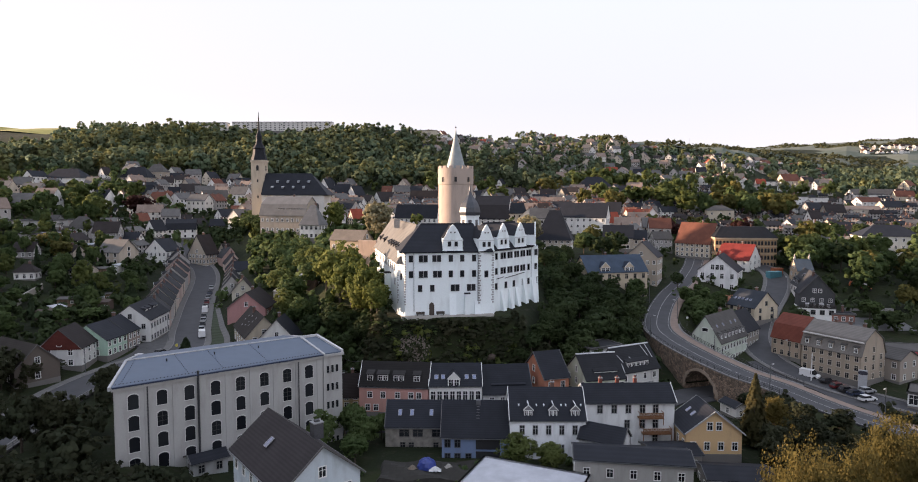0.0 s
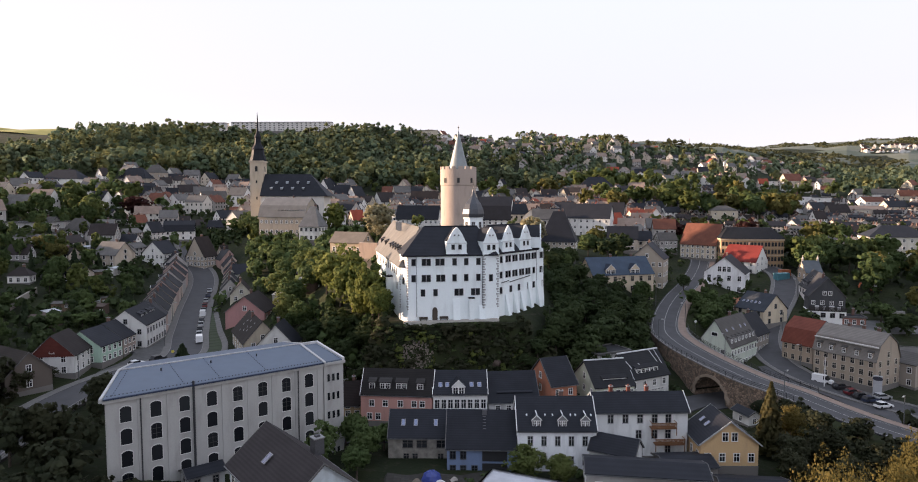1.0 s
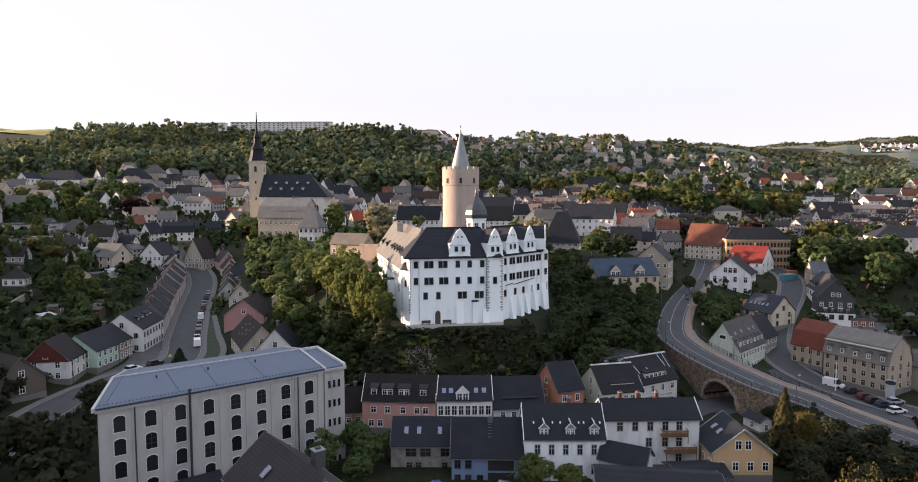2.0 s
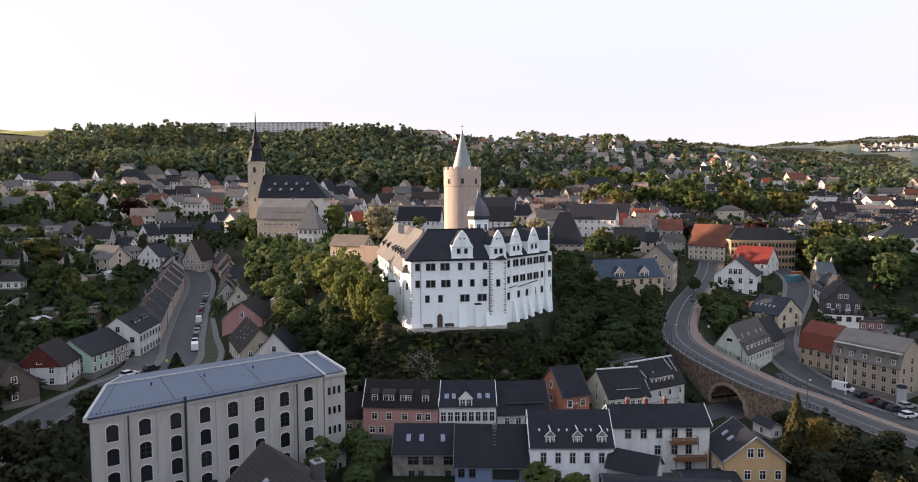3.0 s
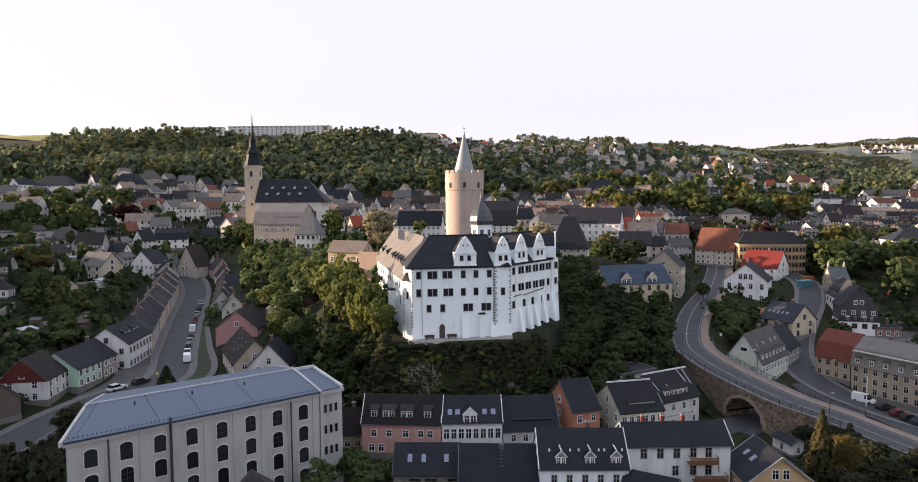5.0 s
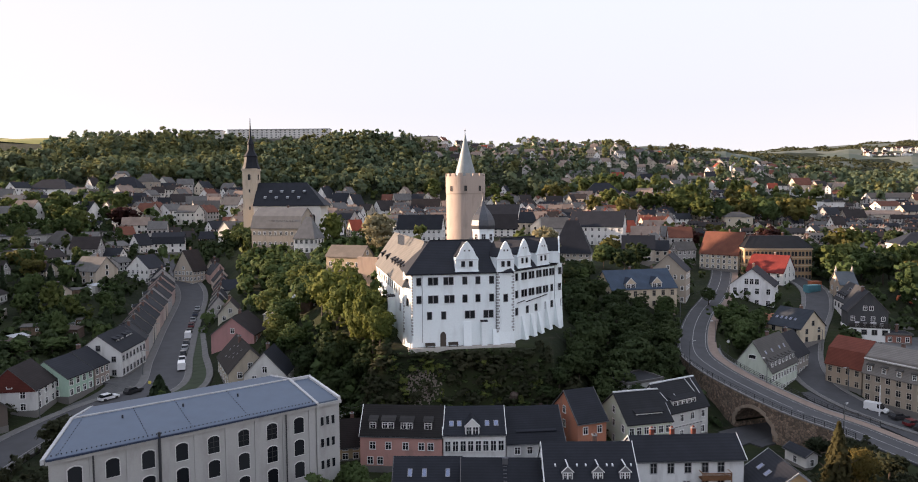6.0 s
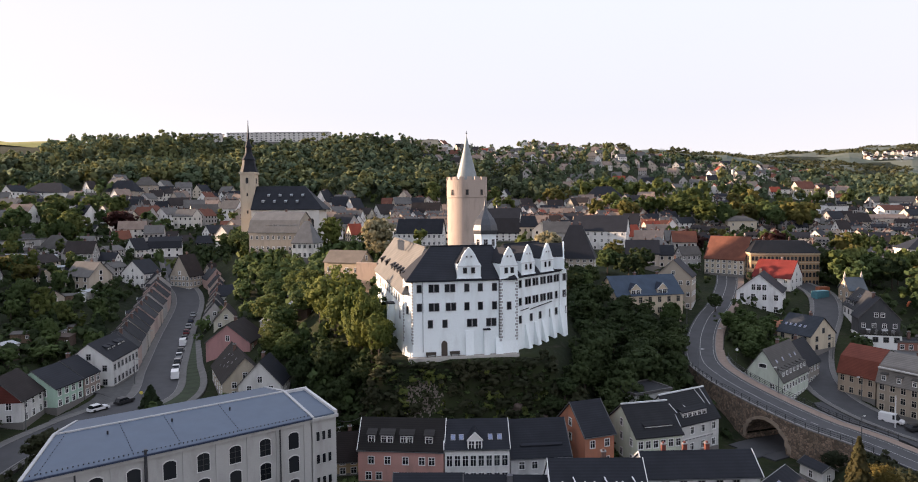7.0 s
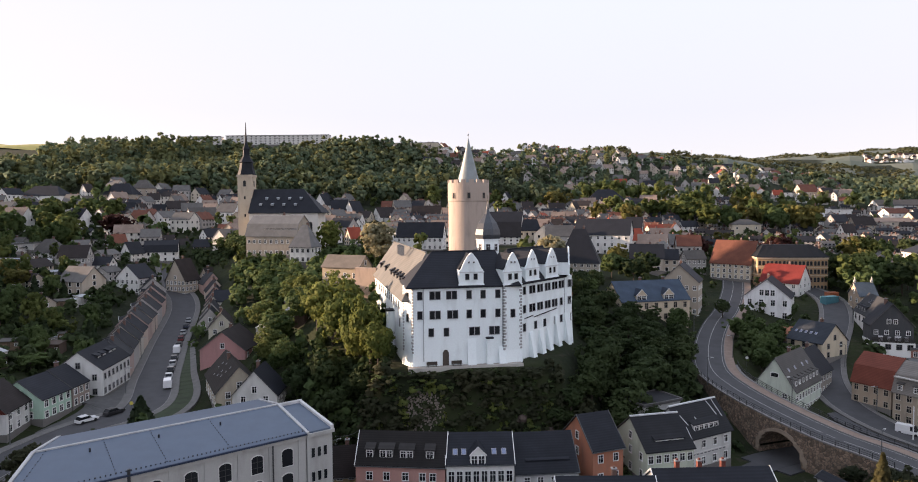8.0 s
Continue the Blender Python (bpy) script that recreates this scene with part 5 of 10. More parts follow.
def build_bridge():
    line = spline(ROAD_BRIDGE, 0.7)
    line = line[(line[:, 1] > 144) & (line[:, 1] < 200)]
    n = sides(line)
    ob = thing("road_bridge", pose(0, 0, 0), "rubble stone bridge with one wide round arch", "bridge", kind="structure")
    cy, half, spring, rise = 159.8, 5.0, 18.0, 5.3
    near, far = line.copy(), line.copy()
    near[:, :2] -= n * 4.35
    far[:, :2] += n * 6.9

    def low(p, ref):
        t = (ref - cy) / half
        return spring + rise * math.sqrt(1 - t * t) if abs(t) < 1 else 13.0

    for e, s in ((near, -1), (far, 1)):
        b = Build()
        for i in range(len(line) - 1):
            za, zb = low(e[i], near[i][1]), low(e[i + 1], near[i + 1][1])
            o = np.append(n[i] * s * 0.45, 0)
            o2 = np.append(n[i + 1] * s * 0.45, 0)
            p, q = e[i] - o, e[i + 1] - o2
            b.prism([(p[0], p[1], za), (q[0], q[1], zb), (e[i + 1][0], e[i + 1][1], zb), (e[i][0], e[i][1], za)],
                    [(p[0], p[1], line[i][2]), (q[0], q[1], line[i + 1][2]), (e[i + 1][0], e[i + 1][1], line[i + 1][2]), (e[i][0], e[i][1], line[i][2])])
        part("side_wall", b, RUBBLE, ob)
        c = Build()
        for i in range(0, len(line) - 2, 2):
            o, o2 = np.append(n[i] * s * 0.12, 0), np.append(n[i + 2] * s * 0.12, 0)
            o3, o4 = np.append(n[i] * -s * 0.5, 0), np.append(n[i + 2] * -s * 0.5, 0)
            a1, a2, a3, a4 = e[i] + o, e[i + 2] + o2, e[i + 2] + o4, e[i] + o3
            c.prism([(*a1[:2], line[i][2]), (*a2[:2], line[i + 2][2]), (*a3[:2], line[i + 2][2]), (*a4[:2], line[i][2])],
                    [(*a1[:2], line[i][2] + 0.28), (*a2[:2], line[i + 2][2] + 0.28), (*a3[:2], line[i + 2][2] + 0.28), (*a4[:2], line[i][2] + 0.28)])
        part("coping", c, KERB, ob)
    v = Build()
    for i in range(len(line) - 1):
        ta, tb = (near[i][1] - cy) / half, (near[i + 1][1] - cy) / half
        if abs(ta) < 1 and abs(tb) < 1:
            za, zb = low(0, near[i][1]), low(0, near[i + 1][1])
            v.face([(*near[i][:2], za), (*near[i + 1][:2], zb), (*far[i + 1][:2], zb), (*far[i][:2], za)])
    part("vault", v, RUBBLE, ob)
    for sy in (-1, 1):
        j = int(np.argmin(abs(near[:, 1] - (cy + sy * half))))
        w = Build()
        w.face([(*near[j][:2], 13), (*far[j][:2], 13), (*far[j][:2], spring + 0.6), (*near[j][:2], spring + 0.6)])
        part("abutment", w, RUBBLE, ob)
    # arch stones
    prev = None
    for k in range(25):
        a = math.pi * k / 24
        y = cy - half * math.cos(a)
        j = int(np.argmin(abs(near[:, 1] - y)))
        z = spring + rise * math.sin(a)
        zo = spring + (rise + 0.75) * math.sin(a)
        yo = cy - (half + 0.75) * math.cos(a)
        jo = int(np.argmin(abs(near[:, 1] - yo)))
        cur = (near[j] - np.append(n[j] * 0.12, 0), z, near[jo] - np.append(n[jo] * 0.12, 0), zo)
        if prev is not None:
            b = Build()
            q = [(*prev[0][:2], prev[1]), (*cur[0][:2], cur[1]), (*cur[2][:2], cur[3]), (*prev[2][:2], prev[3])]
            d = np.append(n[j] * 0.4, 0)
            b.prism(q, [tuple(np.array(p) + d) for p in q])
            part("arch_stone", b, plain("arch_stone", (0.27, 0.21, 0.16), 0.9, 0, 0.25, 1.1), ob)
        prev = cur
    return near, far, line


def railing(e, z, step=3):
    ob = thing("railing", pose(0, 0, 0), "dark iron post-and-rail fence along the road", "railing", "road railings", "structure")
    iron = plain("dark_iron", (0.03, 0.032, 0.035), 0.5, 0.6)
    p = Build()
    p.box(-0.05, 0.05, -0.05, 0.05, 0, 1.1)
    me = p.mesh("post", [iron])
    idx = list(range(0, len(e), step))
    for i in idx:
        o = new("post", me)
        o.parent = ob
        o.matrix_local = pose(e[i][0], e[i][1], z[i])
    for h in (0.25, 0.65, 1.05):
        r = Build()
        for a, c in zip(idx[:-1], idx[1:]):
            d = np.array(e[c][:2]) - np.array(e[a][:2])
            nn = np.array([d[1], -d[0]]) / np.linalg.norm(d) * 0.035
            lo = [(*(e[a][:2] - nn), z[a] + h), (*(e[c][:2] - nn), z[c] + h), (*(e[c][:2] + nn), z[c] + h), (*(e[a][:2] + nn), z[a] + h)]
            r.prism(lo, [(x, y, zz + 0.07) for x, y, zz in lo])
        part("rail", r, iron, ob)


b_near, b_far, b_line = build_bridge()
railing(b_near, b_line[:, 2] + 0.28)
railing(b_far, b_line[:, 2] + 0.28)
lw = spline(STREET_WEST, 0.7)
lw = lw[(lw[:, 1] > 88) & (lw[:, 1] < 160)]
lwe = lw.copy()
lwe[:, :2] += sides(lw) * 6.3
railing(lwe, lw[:, 2] + 0.2)

# ---- terraces along the west street ----
TINTS = [((0.5, 0.4, 0.33), "apricot"), ((0.45, 0.41, 0.35), "cream"), ((0.42, 0.28, 0.24), "dusky pink"), ((0.36, 0.34, 0.32), "grey"), ((0.42, 0.31, 0.27), "faded pink"), ((0.42, 0.36, 0.27), "beige")]


def terrace(pts, side, gap, y_from, y_to, d, h, rh, seed):
    rnd = random.Random(seed)
    line = spline(pts, 0.5)
    n = sides(line)
    i = int(np.argmin(abs(line[:, 1] - y_from)))
    while i < len(line) - 2 and line[i][1] < y_to:
        L = rnd.uniform(7.5, 11.0)
        j = i
        while j < len(line) - 2 and np.linalg.norm(line[j][:2] - line[i][:2]) < L:
            j += 1
        a, c = line[i], line[j]
        k = (i + j) // 2
        mid = (a + c) / 2
        cx, cy = mid[0] + n[k][0] * side * (gap + d / 2), mid[1] + n[k][1] * side * (gap + d / 2)
        ang = math.degrees(math.atan2(c[1] - a[1], c[0] - a[0]))
        tc, tn = rnd.choice(TINTS)
        hh = h + rnd.uniform(-0.1, 0.15)
        rc = rnd.choice([SLATE, (0.03, 0.031, 0.035), (0.026, 0.028, 0.034), (0.045, 0.046, 0.05)])
        ob = house(cx, cy, min(a[2], c[2]), ang + (0 if side > 0 else 180), float(np.linalg.norm(c[:2] - a[:2])) - 0.06, d, hh, rh + rnd.uniform(-0.1, 0.15), tc, rc, floors=2,
                   cols=rnd.choice([3, 4]), side_cols=2, chim=1, over=0.12, label=f"{tn} terraced house on the sloping street with slate roof", back=False, group="terrace along the west street")
        if rnd.random() < 0.6:
            for sx in (-0.22, 0.22):
                dormer(ob, sx * L, -d / 2 + 0.9, hh + 0.75, 1.3, 1.1, 2.2, tc, roofing(rc), rnd.choice(["gable", "shed"]))
        i = j


terrace(STREET_WEST, -1, 6.2, 196.5, 292, 9.5, 6.0, 4.4, 3)
terrace(STREET_WEST, 1, 8.2, 236, 288, 8.0, 5.0, 4.8, 8)

# single houses on the west street
ob = house(-94.6, 186.6, 25.6, 96, 15.6, 11.0, 6.8, 4.3, (0.6, 0.6, 0.58), SLATE, floors=2, cols=7, side_cols=3, chim=0, over=0.2, label="long white terraced house with grey slate roof and dormers", back=False, frame_c=(0.3, 0.3, 0.3))
for x in (-3.6, -1.0, 2.4, 4.6):
    dormer(ob, x, -3.0, 8.6, 1.7, 0.8, 2.0, (0.04, 0.042, 0.046), roofing(SLATE), "shed")
house(-96.0, 166.4, 26.0, 84, 8.4, 11.0, 4.6, 3.8, (0.36, 0.5, 0.4), SLATE, floors=2, cols=4, side_cols=2, chim=0, over=0.2, label="mint green gabled house with a dark slate roof")
house(-95.4, 173.6, 25.9, 88, 6.0, 11.0, 4.8, 3.9, (0.28, 0.22, 0.19), SLATE, floors=2, cols=3, side_cols=2, chim=1, over=0.2, label="brown plastered terraced house with a slate roof")
ob = house(-98.0, 156.6, 25.8, 98, 8.6, 10.0, 5.0, 4.6, (0.6, 0.59, 0.57), SLATE_BROWN, floors=2, cols=3, side_cols=2, chim=0, label="white house with brick-red clad gable and brown roof", back=False)
f = Build()
f.prism([(-4.42, -5.1, 4.6), (-4.42, 5.1, 4.6), (-4.42, 0, 9.7)], [(-4.32, -5.1, 4.6), (-4.32, 5.1, 4.6), (-4.32, 0, 9.7)])
part("gable_cladding", f, roofing((0.12, 0.035, 0.028)), ob, "dark red shingle cladding")
house(-102.0, 145.0, 25.5, -31, 16.0, 9.5, 4.2, 4.6, (0.11, 0.09, 0.075), (0.04, 0.034, 0.03), floors=1, cols=3, side_cols=1, chim=0, label="old barn with a broad dark brown roof", category="barn", back=False)
house(-67.4, 206.0, 26.1, 88, 12.0, 12.4, 6.3, 4.9, (0.4, 0.21, 0.2), SLATE_BROWN, floors=2, cols=3, side_cols=0, chim=1, label="dusky pink tall gabled house with a brown roof")
ob = house(-57.4, 178.9, 25.7, 118, 19.0, 9.8, 4.2, 5.3, (0.44, 0.38, 0.29), (0.03, 0.026, 0.024), floors=2, cols=5, side_cols=2, chim=1, label="cream house with a steep patched brown roof")
for k in range(9):
    o = skylight(ob, 0, 0, 0, 0, 0.2, 0.34)
    yy = 1.2 + (k * 1.3) % 3.0
    o.matrix_local = pose(-5.2 + (k * 3.7) % 10.4, yy, 4.2 + 5.3 * (1 - yy / 4.9) + 0.24, -47.2, 0, 0)
house(-48.4, 170.6, 25.4, 92, 8.6, 9.6, 4.6, 5.2, (0.6, 0.59, 0.56), SLATE, floors=2, cols=3, side_cols=2, chim=1, label="white gabled house with a dark chimney")
house(-78.8, 230.5, 28.2, 106, 9.0, 7.6, 5.6, 4.4, (0.5, 0.47, 0.38), SLATE_BROWN, floors=2, cols=3, side_cols=2, chim=1, label="pale yellow narrow gabled house", back=False)
house(-72.0, 238.0, 29.5, 10, 10.0, 7.0, 4.2, 2.6, (0.3, 0.28, 0.26), SLATE, floors=1, cols=3, side_cols=1, chim=1, label="low dark-roofed back building in the yards", back=False)
house(-84.5, 262.0, 33.0, 14, 16.0, 8.0, 4.6, 3.4, (0.55, 0.54, 0.5), SLATE, floors=1, cols=5, side_cols=2, chim=0, label="long white hall with a dark roof", back=False)
house(-70.5, 219.0, 28.5, 8, 7.0, 5.0, 2.8, 1.6, (0.4, 0.38, 0.34), SLATE_GREY, floors=1, cols=2, side_cols=1, chim=0, label="small yard shed with a weathered roof", back=False)

# ---- houses below the bridge and along the low street ----
house(21.2, 149.2, 19.4, 20, 6.4, 10.8, 6.8, 4.9, (0.42, 0.17, 0.1), SLATE, floors=2, cols=2, side_cols=1, chim=0, label="small orange gabled house with a dark roof", back=False)
ob = house(33.4, 151.0, 19.1, 13, 9.6, 12.0, 6.4, 4.5, (0.52, 0.56, 0.45), (0.022, 0.023, 0.026), floors=2, cols=6, side_cols=3, chim=0, label="pale green house with a dark slate roof and a dormer band")
dormer(ob, 0.6, -4.6, 7.1, 6.0, 0.8, 2.6, (0.3, 0.3, 0.3), roofing((0.022, 0.023, 0.026)), "shed", win=5)
WHITE_SHEET = plain("white_sheet_metal", (0.55, 0.56, 0.57), 0.45, 0, 0.1, 2)


def ridge_cap(ob, w, z):
    b = Build()
    b.box(-w / 2 - 0.3, w / 2 + 0.3, -0.16, 0.16, z - 0.05, z + 0.2)
    part("ridge_cap", b, WHITE_SHEET, ob, "white sheet-metal ridge cap")


def roof_strip(ob, x0, x1, y0, y1, h, rh, d):
    """Flashing laid down the front slope of a gable roof."""
    b = Build()
    za, zb = h + rh * (1 + 2 * y0 / d) + 0.3, h + rh * (1 + 2 * y1 / d) + 0.3
    q = [(x0 - 0.06, y0, za), (x0 + 0.06, y0, za), (x1 + 0.06, y1, zb), (x1 - 0.06, y1, zb)]
    b.prism([(x, y, z - 0.3) for x, y, z in q], q)
    part("flashing", b, WHITE_SHEET, ob)


ridge_cap(ob, 9.6, 11.1)
ob = house(42.9, 156.6, 19.0, 28, 12.6, 8.6, 6.6, 5.0, (0.5, 0.5, 0.48), (0.022, 0.023, 0.026), floors=2, cols=4, side_cols=2, chim=0, label="white shop house with black slate roof and white verge")
dormer(ob, 0, -3.5, 7.5, 7.0, 1.1, 2.2, (0.45, 0.45, 0.44), roofing((0.022, 0.023, 0.026)), "shed", win=5)
ridge_cap(ob, 12.6, 11.8)
for x0, x1, y0, y1 in ((3.6, 4.4, -0.2, -2.2), (5.2, 5.6, -0.2, -2.6), (-5.0, -4.2, -1.4, -2.8), (-4.9, -5.1, -3.0, -4.6), (-1.6, -1.0, -2.0, -2.8)):
    roof_strip(ob, x0, x1, y0, y1, 6.6, 5.0, 8.6)
f = Build()
f.box(-5.5, 5.5, -4.38, -4.31, 2.9, 3.55)
band = part("sign_band", f, plaster((0.55, 0.54, 0.52)), ob, "white sign band over the shop windows")
f = Build()
for k in range(9):
    f.box(-4.6 + k * 1.05, -3.9 + k * 1.05, -4.41, -4.38, 3.12, 3.32)
part("sign_bars", f, plain("sign_ink", (0.08, 0.08, 0.09), 0.6), band)
house(37.0, 164.6, 19.0, 26, 10.0, 7.0, 10.0, 0.3, (0.5, 0.5, 0.48), (0.03, 0.031, 0.034), "flat", floors=3, cols=2, side_cols=1, chim=0, label="white flat-roofed rear wing behind the shop house", back=False)
ob = house(78.2, 187.0, 19.4, 43, 17.5, 9.6, 7.2, 7.0, (0.5, 0.55, 0.47), SLATE_GREY, "gable", floors=2, cols=9, side_cols=2, chim=1, attic=0, label="pale green house with steep grey slate roof and dormer row")
for k in range(7):
    dormer(ob, -7.2 + k * 2.4, -4.3, 8.1, 1.25, 1.3, 1.6, (0.3, 0.3, 0.3), roofing(SLATE_GREY), "shed")
put_window(ob, window_mesh(1.7, 0.95, WHITE, True, True), -8.75, 0.0, 9.8, -90)
for x0 in (-6.0, -2.0, 3.0, 6.2):
    skylight(ob, x0, -2.2, 7.2 + 7.0 * (1 - 2.2 / 4.8) + 0.24, 55.6, 0.5, 0.8)
house(88.6, 197.0, 21.0, 43, 10.0, 8.8, 6.0, 5.6, (0.28, 0.25, 0.22), SLATE, floors=2, cols=4, side_cols=2, chim=1, label="grey-brown house with a dark slate roof")
house(101.4, 185.8, 20.9, -62, 9.2, 11.0, 5.6, 6.6, (0.37, 0.29, 0.215), (0.16, 0.05, 0.034), "mansard", floors=2, cols=4, side_cols=2, chim=0, label="tan plastered tenement with red tiled mansard roof", over=0.3, frame_c=(0.42, 0.36, 0.28))
ob = house(107.5, 173.9, 18.8, -62, 16.6, 11.0, 7.4, 6.6, (0.35, 0.29, 0.225), (0.18, 0.165, 0.15), "mansard", floors=3, cols=7, side_cols=3, chim=3, label="tan plastered tenement with weathered grey mansard roof", over=0.3, wsize=(1.0, 1.4), frame_c=(0.46, 0.41, 0.34))
for k in range(5):
    dormer(ob, -6.8 + k * 3.4, -5.45, 8.0, 1.25, 1.4, 1.8, (0.3, 0.24, 0.18), roofing(SLATE_GREY), "shed")
f = Build()
f.box(-8.4, 8.4, -5.2, -4.6, 10.7, 11.0)
part("cornice", f, plaster((0.45, 0.43, 0.4)), ob, "pale cornice band on the roof break")
house(120.5, 172.5, 18.0, -62, 9.0, 9.0, 6.5, 2.2, (0.3, 0.26, 0.22), SLATE_GREY, floors=2, cols=3, side_cols=2, chim=0, label="low grey annex behind the tenement")
shop = house(133.0, 187.0, 18.8, -14, 22.0, 10.0, 4.2, 0.5, (0.5, 0.49, 0.47), SLATE_GREY, "flat", floors=1, cols=5, side_cols=2, chim=0, label="low flat-roofed car shop with red fascia")
f = Build()
f.box(-11.3, 11.3, -5.7, -5.45, 3.3, 4.3, 0)
part("fascia", f, plain("red_fascia", (0.36, 0.05, 0.06), 0.5), shop, "faded red fascia board")
for k in range(5):
    f = Build()
    f.box(-9.6 + k * 4.2, -7.0 + k * 4.2, -5.76, -5.71, 3.55, 4.05, 0)
    part("sign_bar", f, plain("sign_white", (0.6, 0.55, 0.55), 0.6), shop, "pale bar of lettering")
house(116.0, 148.0, 17.6, -38, 13.0, 9.0, 3.6, 0.5, (0.55, 0.56, 0.57), SLATE_GREY, "flat", floors=1, cols=6, side_cols=4, chim=0, wsize=(1.7, 2.2), label="low glazed showroom with a flat grey roof")
house(63.3, 142.0, 17.9, -74, 5.1, 2.9, 2.8, 0.8, (0.68, 0.67, 0.64), SLATE, floors=1, cols=1, side_cols=1, chim=0, label="small white shed with dark lean roof", wsize=(0.8, 1.2))
# roof slate tinted bluer to paint in the sky's reflection
ob = house(57.2, 236.5, 30.0, 14, 24.0, 13.0, 10.6, 5.6, (0.5, 0.42, 0.31), (0.05, 0.07, 0.1), floors=3, cols=7, side_cols=3, chim=2, label="large beige villa with blue-grey slate roof and gabled dormers", back=False, frame_c=(0.32, 0.28, 0.22), wsize=(1.1, 1.7))
for x in (-5.0, 4.6):
    dormer(ob, x, -6.2, 10.6, 3.6, 1.8, 5.0, (0.5, 0.42, 0.31), roofing((0.03, 0.04, 0.06)), "gable", win=2)


# ---- foreground ----
ob = house(-23.2, 87.4, 16.5, -52, 18.0, 11.2, 14.4, 4.6, (0.5, 0.56, 0.6), (0.034, 0.03, 0.031), floors=4, cols=6, side_cols=3, chim=0, label="tall pale blue house with brown shingle roof", over=0.5)
chimney(ob, 2.0, 2.6, 19.6, (0.06, 0.06, 0.065), 0.7)
skylight(ob, -1.5, -3.0, 17.0, 39, 0.9, 1.5)
ob = house(10.6, 98.2, 16.8, -24, 18.0, 12.5, 5.4, 0.4, (0.5, 0.5, 0.5), (0.42, 0.43, 0.46), "flat", floors=1, cols=5, side_cols=3, chim=0, trim=(0.4, 0.41, 0.43), label="low hall with a pale flat roof and metal edging")
house(29.5, 104.5, 16.8, -8, 19.0, 7.0, 7.6, 1.0, (0.36, 0.35, 0.33), SLATE, "gable", floors=2, cols=5, side_cols=2, chim=0, label="long grey outbuilding with black roof and white verge")
house(48.0, 106.0, 17.2, -6, 11.0, 7.0, 3.4, 1.0, (0.2, 0.19, 0.18), SLATE, "gable", floors=1, cols=3, chim=0, label="low dark-roofed garage annex")
house(39.6, 114.2, 18.2, 4, 9.0, 6.5, 3.2, 0.8, (0.3, 0.28, 0.26), SLATE, "gable", floors=1, cols=3, chim=0, label="low dark-roofed yard shed")
house(27.6, 115.6, 18.2, -30, 8.0, 5.6, 5.0, 2.2, (0.55, 0.56, 0.56), SLATE, "gable", floors=1, cols=2, side_cols=1, chim=0, label="white lean-to with black roof")
house(-44.2, 108.6, 16.8, 38, 6.0, 4.0, 5.4, 0.8, (0.3, 0.31, 0.31), SLATE, "gable", floors=2, cols=2, side_cols=1, chim=0, label="small grey annex with dark roof before the mill", frame_c=(0.2, 0.2, 0.2))

house(-273.9, 431.8, 67.2, 25, 9.7, 9.7, 4.2, 5.0, (0.68, 0.67, 0.64), SLATE, "gable", 2, 2, 2, "white gabled house with a dark slate roof", fine=False, back=False)
house(-300.5, 489.7, 76.9, -8, 32.0, 14.4, 4.9, 7.0, (0.68, 0.67, 0.64), SLATE, "hip", 2, 7, 3, "white hip-roofed house with a dark slate roof", fine=False, back=False)
house(-290.9, 523.4, 81.9, 65, 6.6, 8.6, 3.5, 6.1, (0.68, 0.67, 0.64), SLATE_BROWN, "gable", 2, 3, 4, "white gabled house with a brown-grey tiled roof", fine=False, back=False)
house(-263.2, 522.3, 77.5, -6, 24.1, 12.0, 5.9, 8.3, (0.36, 0.31, 0.25), SLATE, "hip", 3, 10, 5, "beige hip-roofed house with a dark slate roof", fine=False, back=False)
house(-253.2, 535.8, 78.2, -6, 15.5, 9.3, 10.4, 6.2, (0.36, 0.31, 0.25), SLATE_GREY, "hip", 3, 6, 4, "beige hip-roofed house with a weathered grey roof", fine=False, back=False)
house(-241.2, 542.4, 77.4, -10, 16.9, 8.5, 5.5, 4.8, (0.36, 0.31, 0.25), SLATE, "gable", 2, 6, 3, "beige gabled house with a dark slate roof", fine=False, back=False)
house(-221.5, 446.1, 64.2, 10, 13.0, 9.1, 5.3, 6.4, (0.33, 0.32, 0.31), SLATE, "gable", 2, 4, 3, "grey gabled house with a dark slate roof", fine=False, back=False)
house(-212.6, 450.9, 63.7, 70, 5.4, 7.0, 5.7, 5.8, (0.33, 0.32, 0.31), SLATE_BROWN, "gable", 2, 3, 4, "grey gabled house with a brown-grey tiled roof", fine=False, back=False)
house(-211.1, 472.0, 65.1, 10, 8.4, 5.9, 4.8, 4.9, (0.36, 0.31, 0.25), SLATE, "gable", 2, 4, 3, "beige gabled house with a dark slate roof", fine=False, back=False)
house(-207.0, 491.0, 66.6, -5, 16.3, 9.8, 5.4, 5.5, (0.33, 0.32, 0.31), SLATE_BROWN, "gable", 2, 5, 3, "grey gabled house with a brown-grey tiled roof", fine=False, back=False)
house(-199.5, 537.2, 73.5, 60, 5.5, 6.6, 3.9, 4.7, (0.68, 0.67, 0.64), SLATE, "gable", 2, 2, 2, "white gabled house with a dark slate roof", fine=False, back=False)
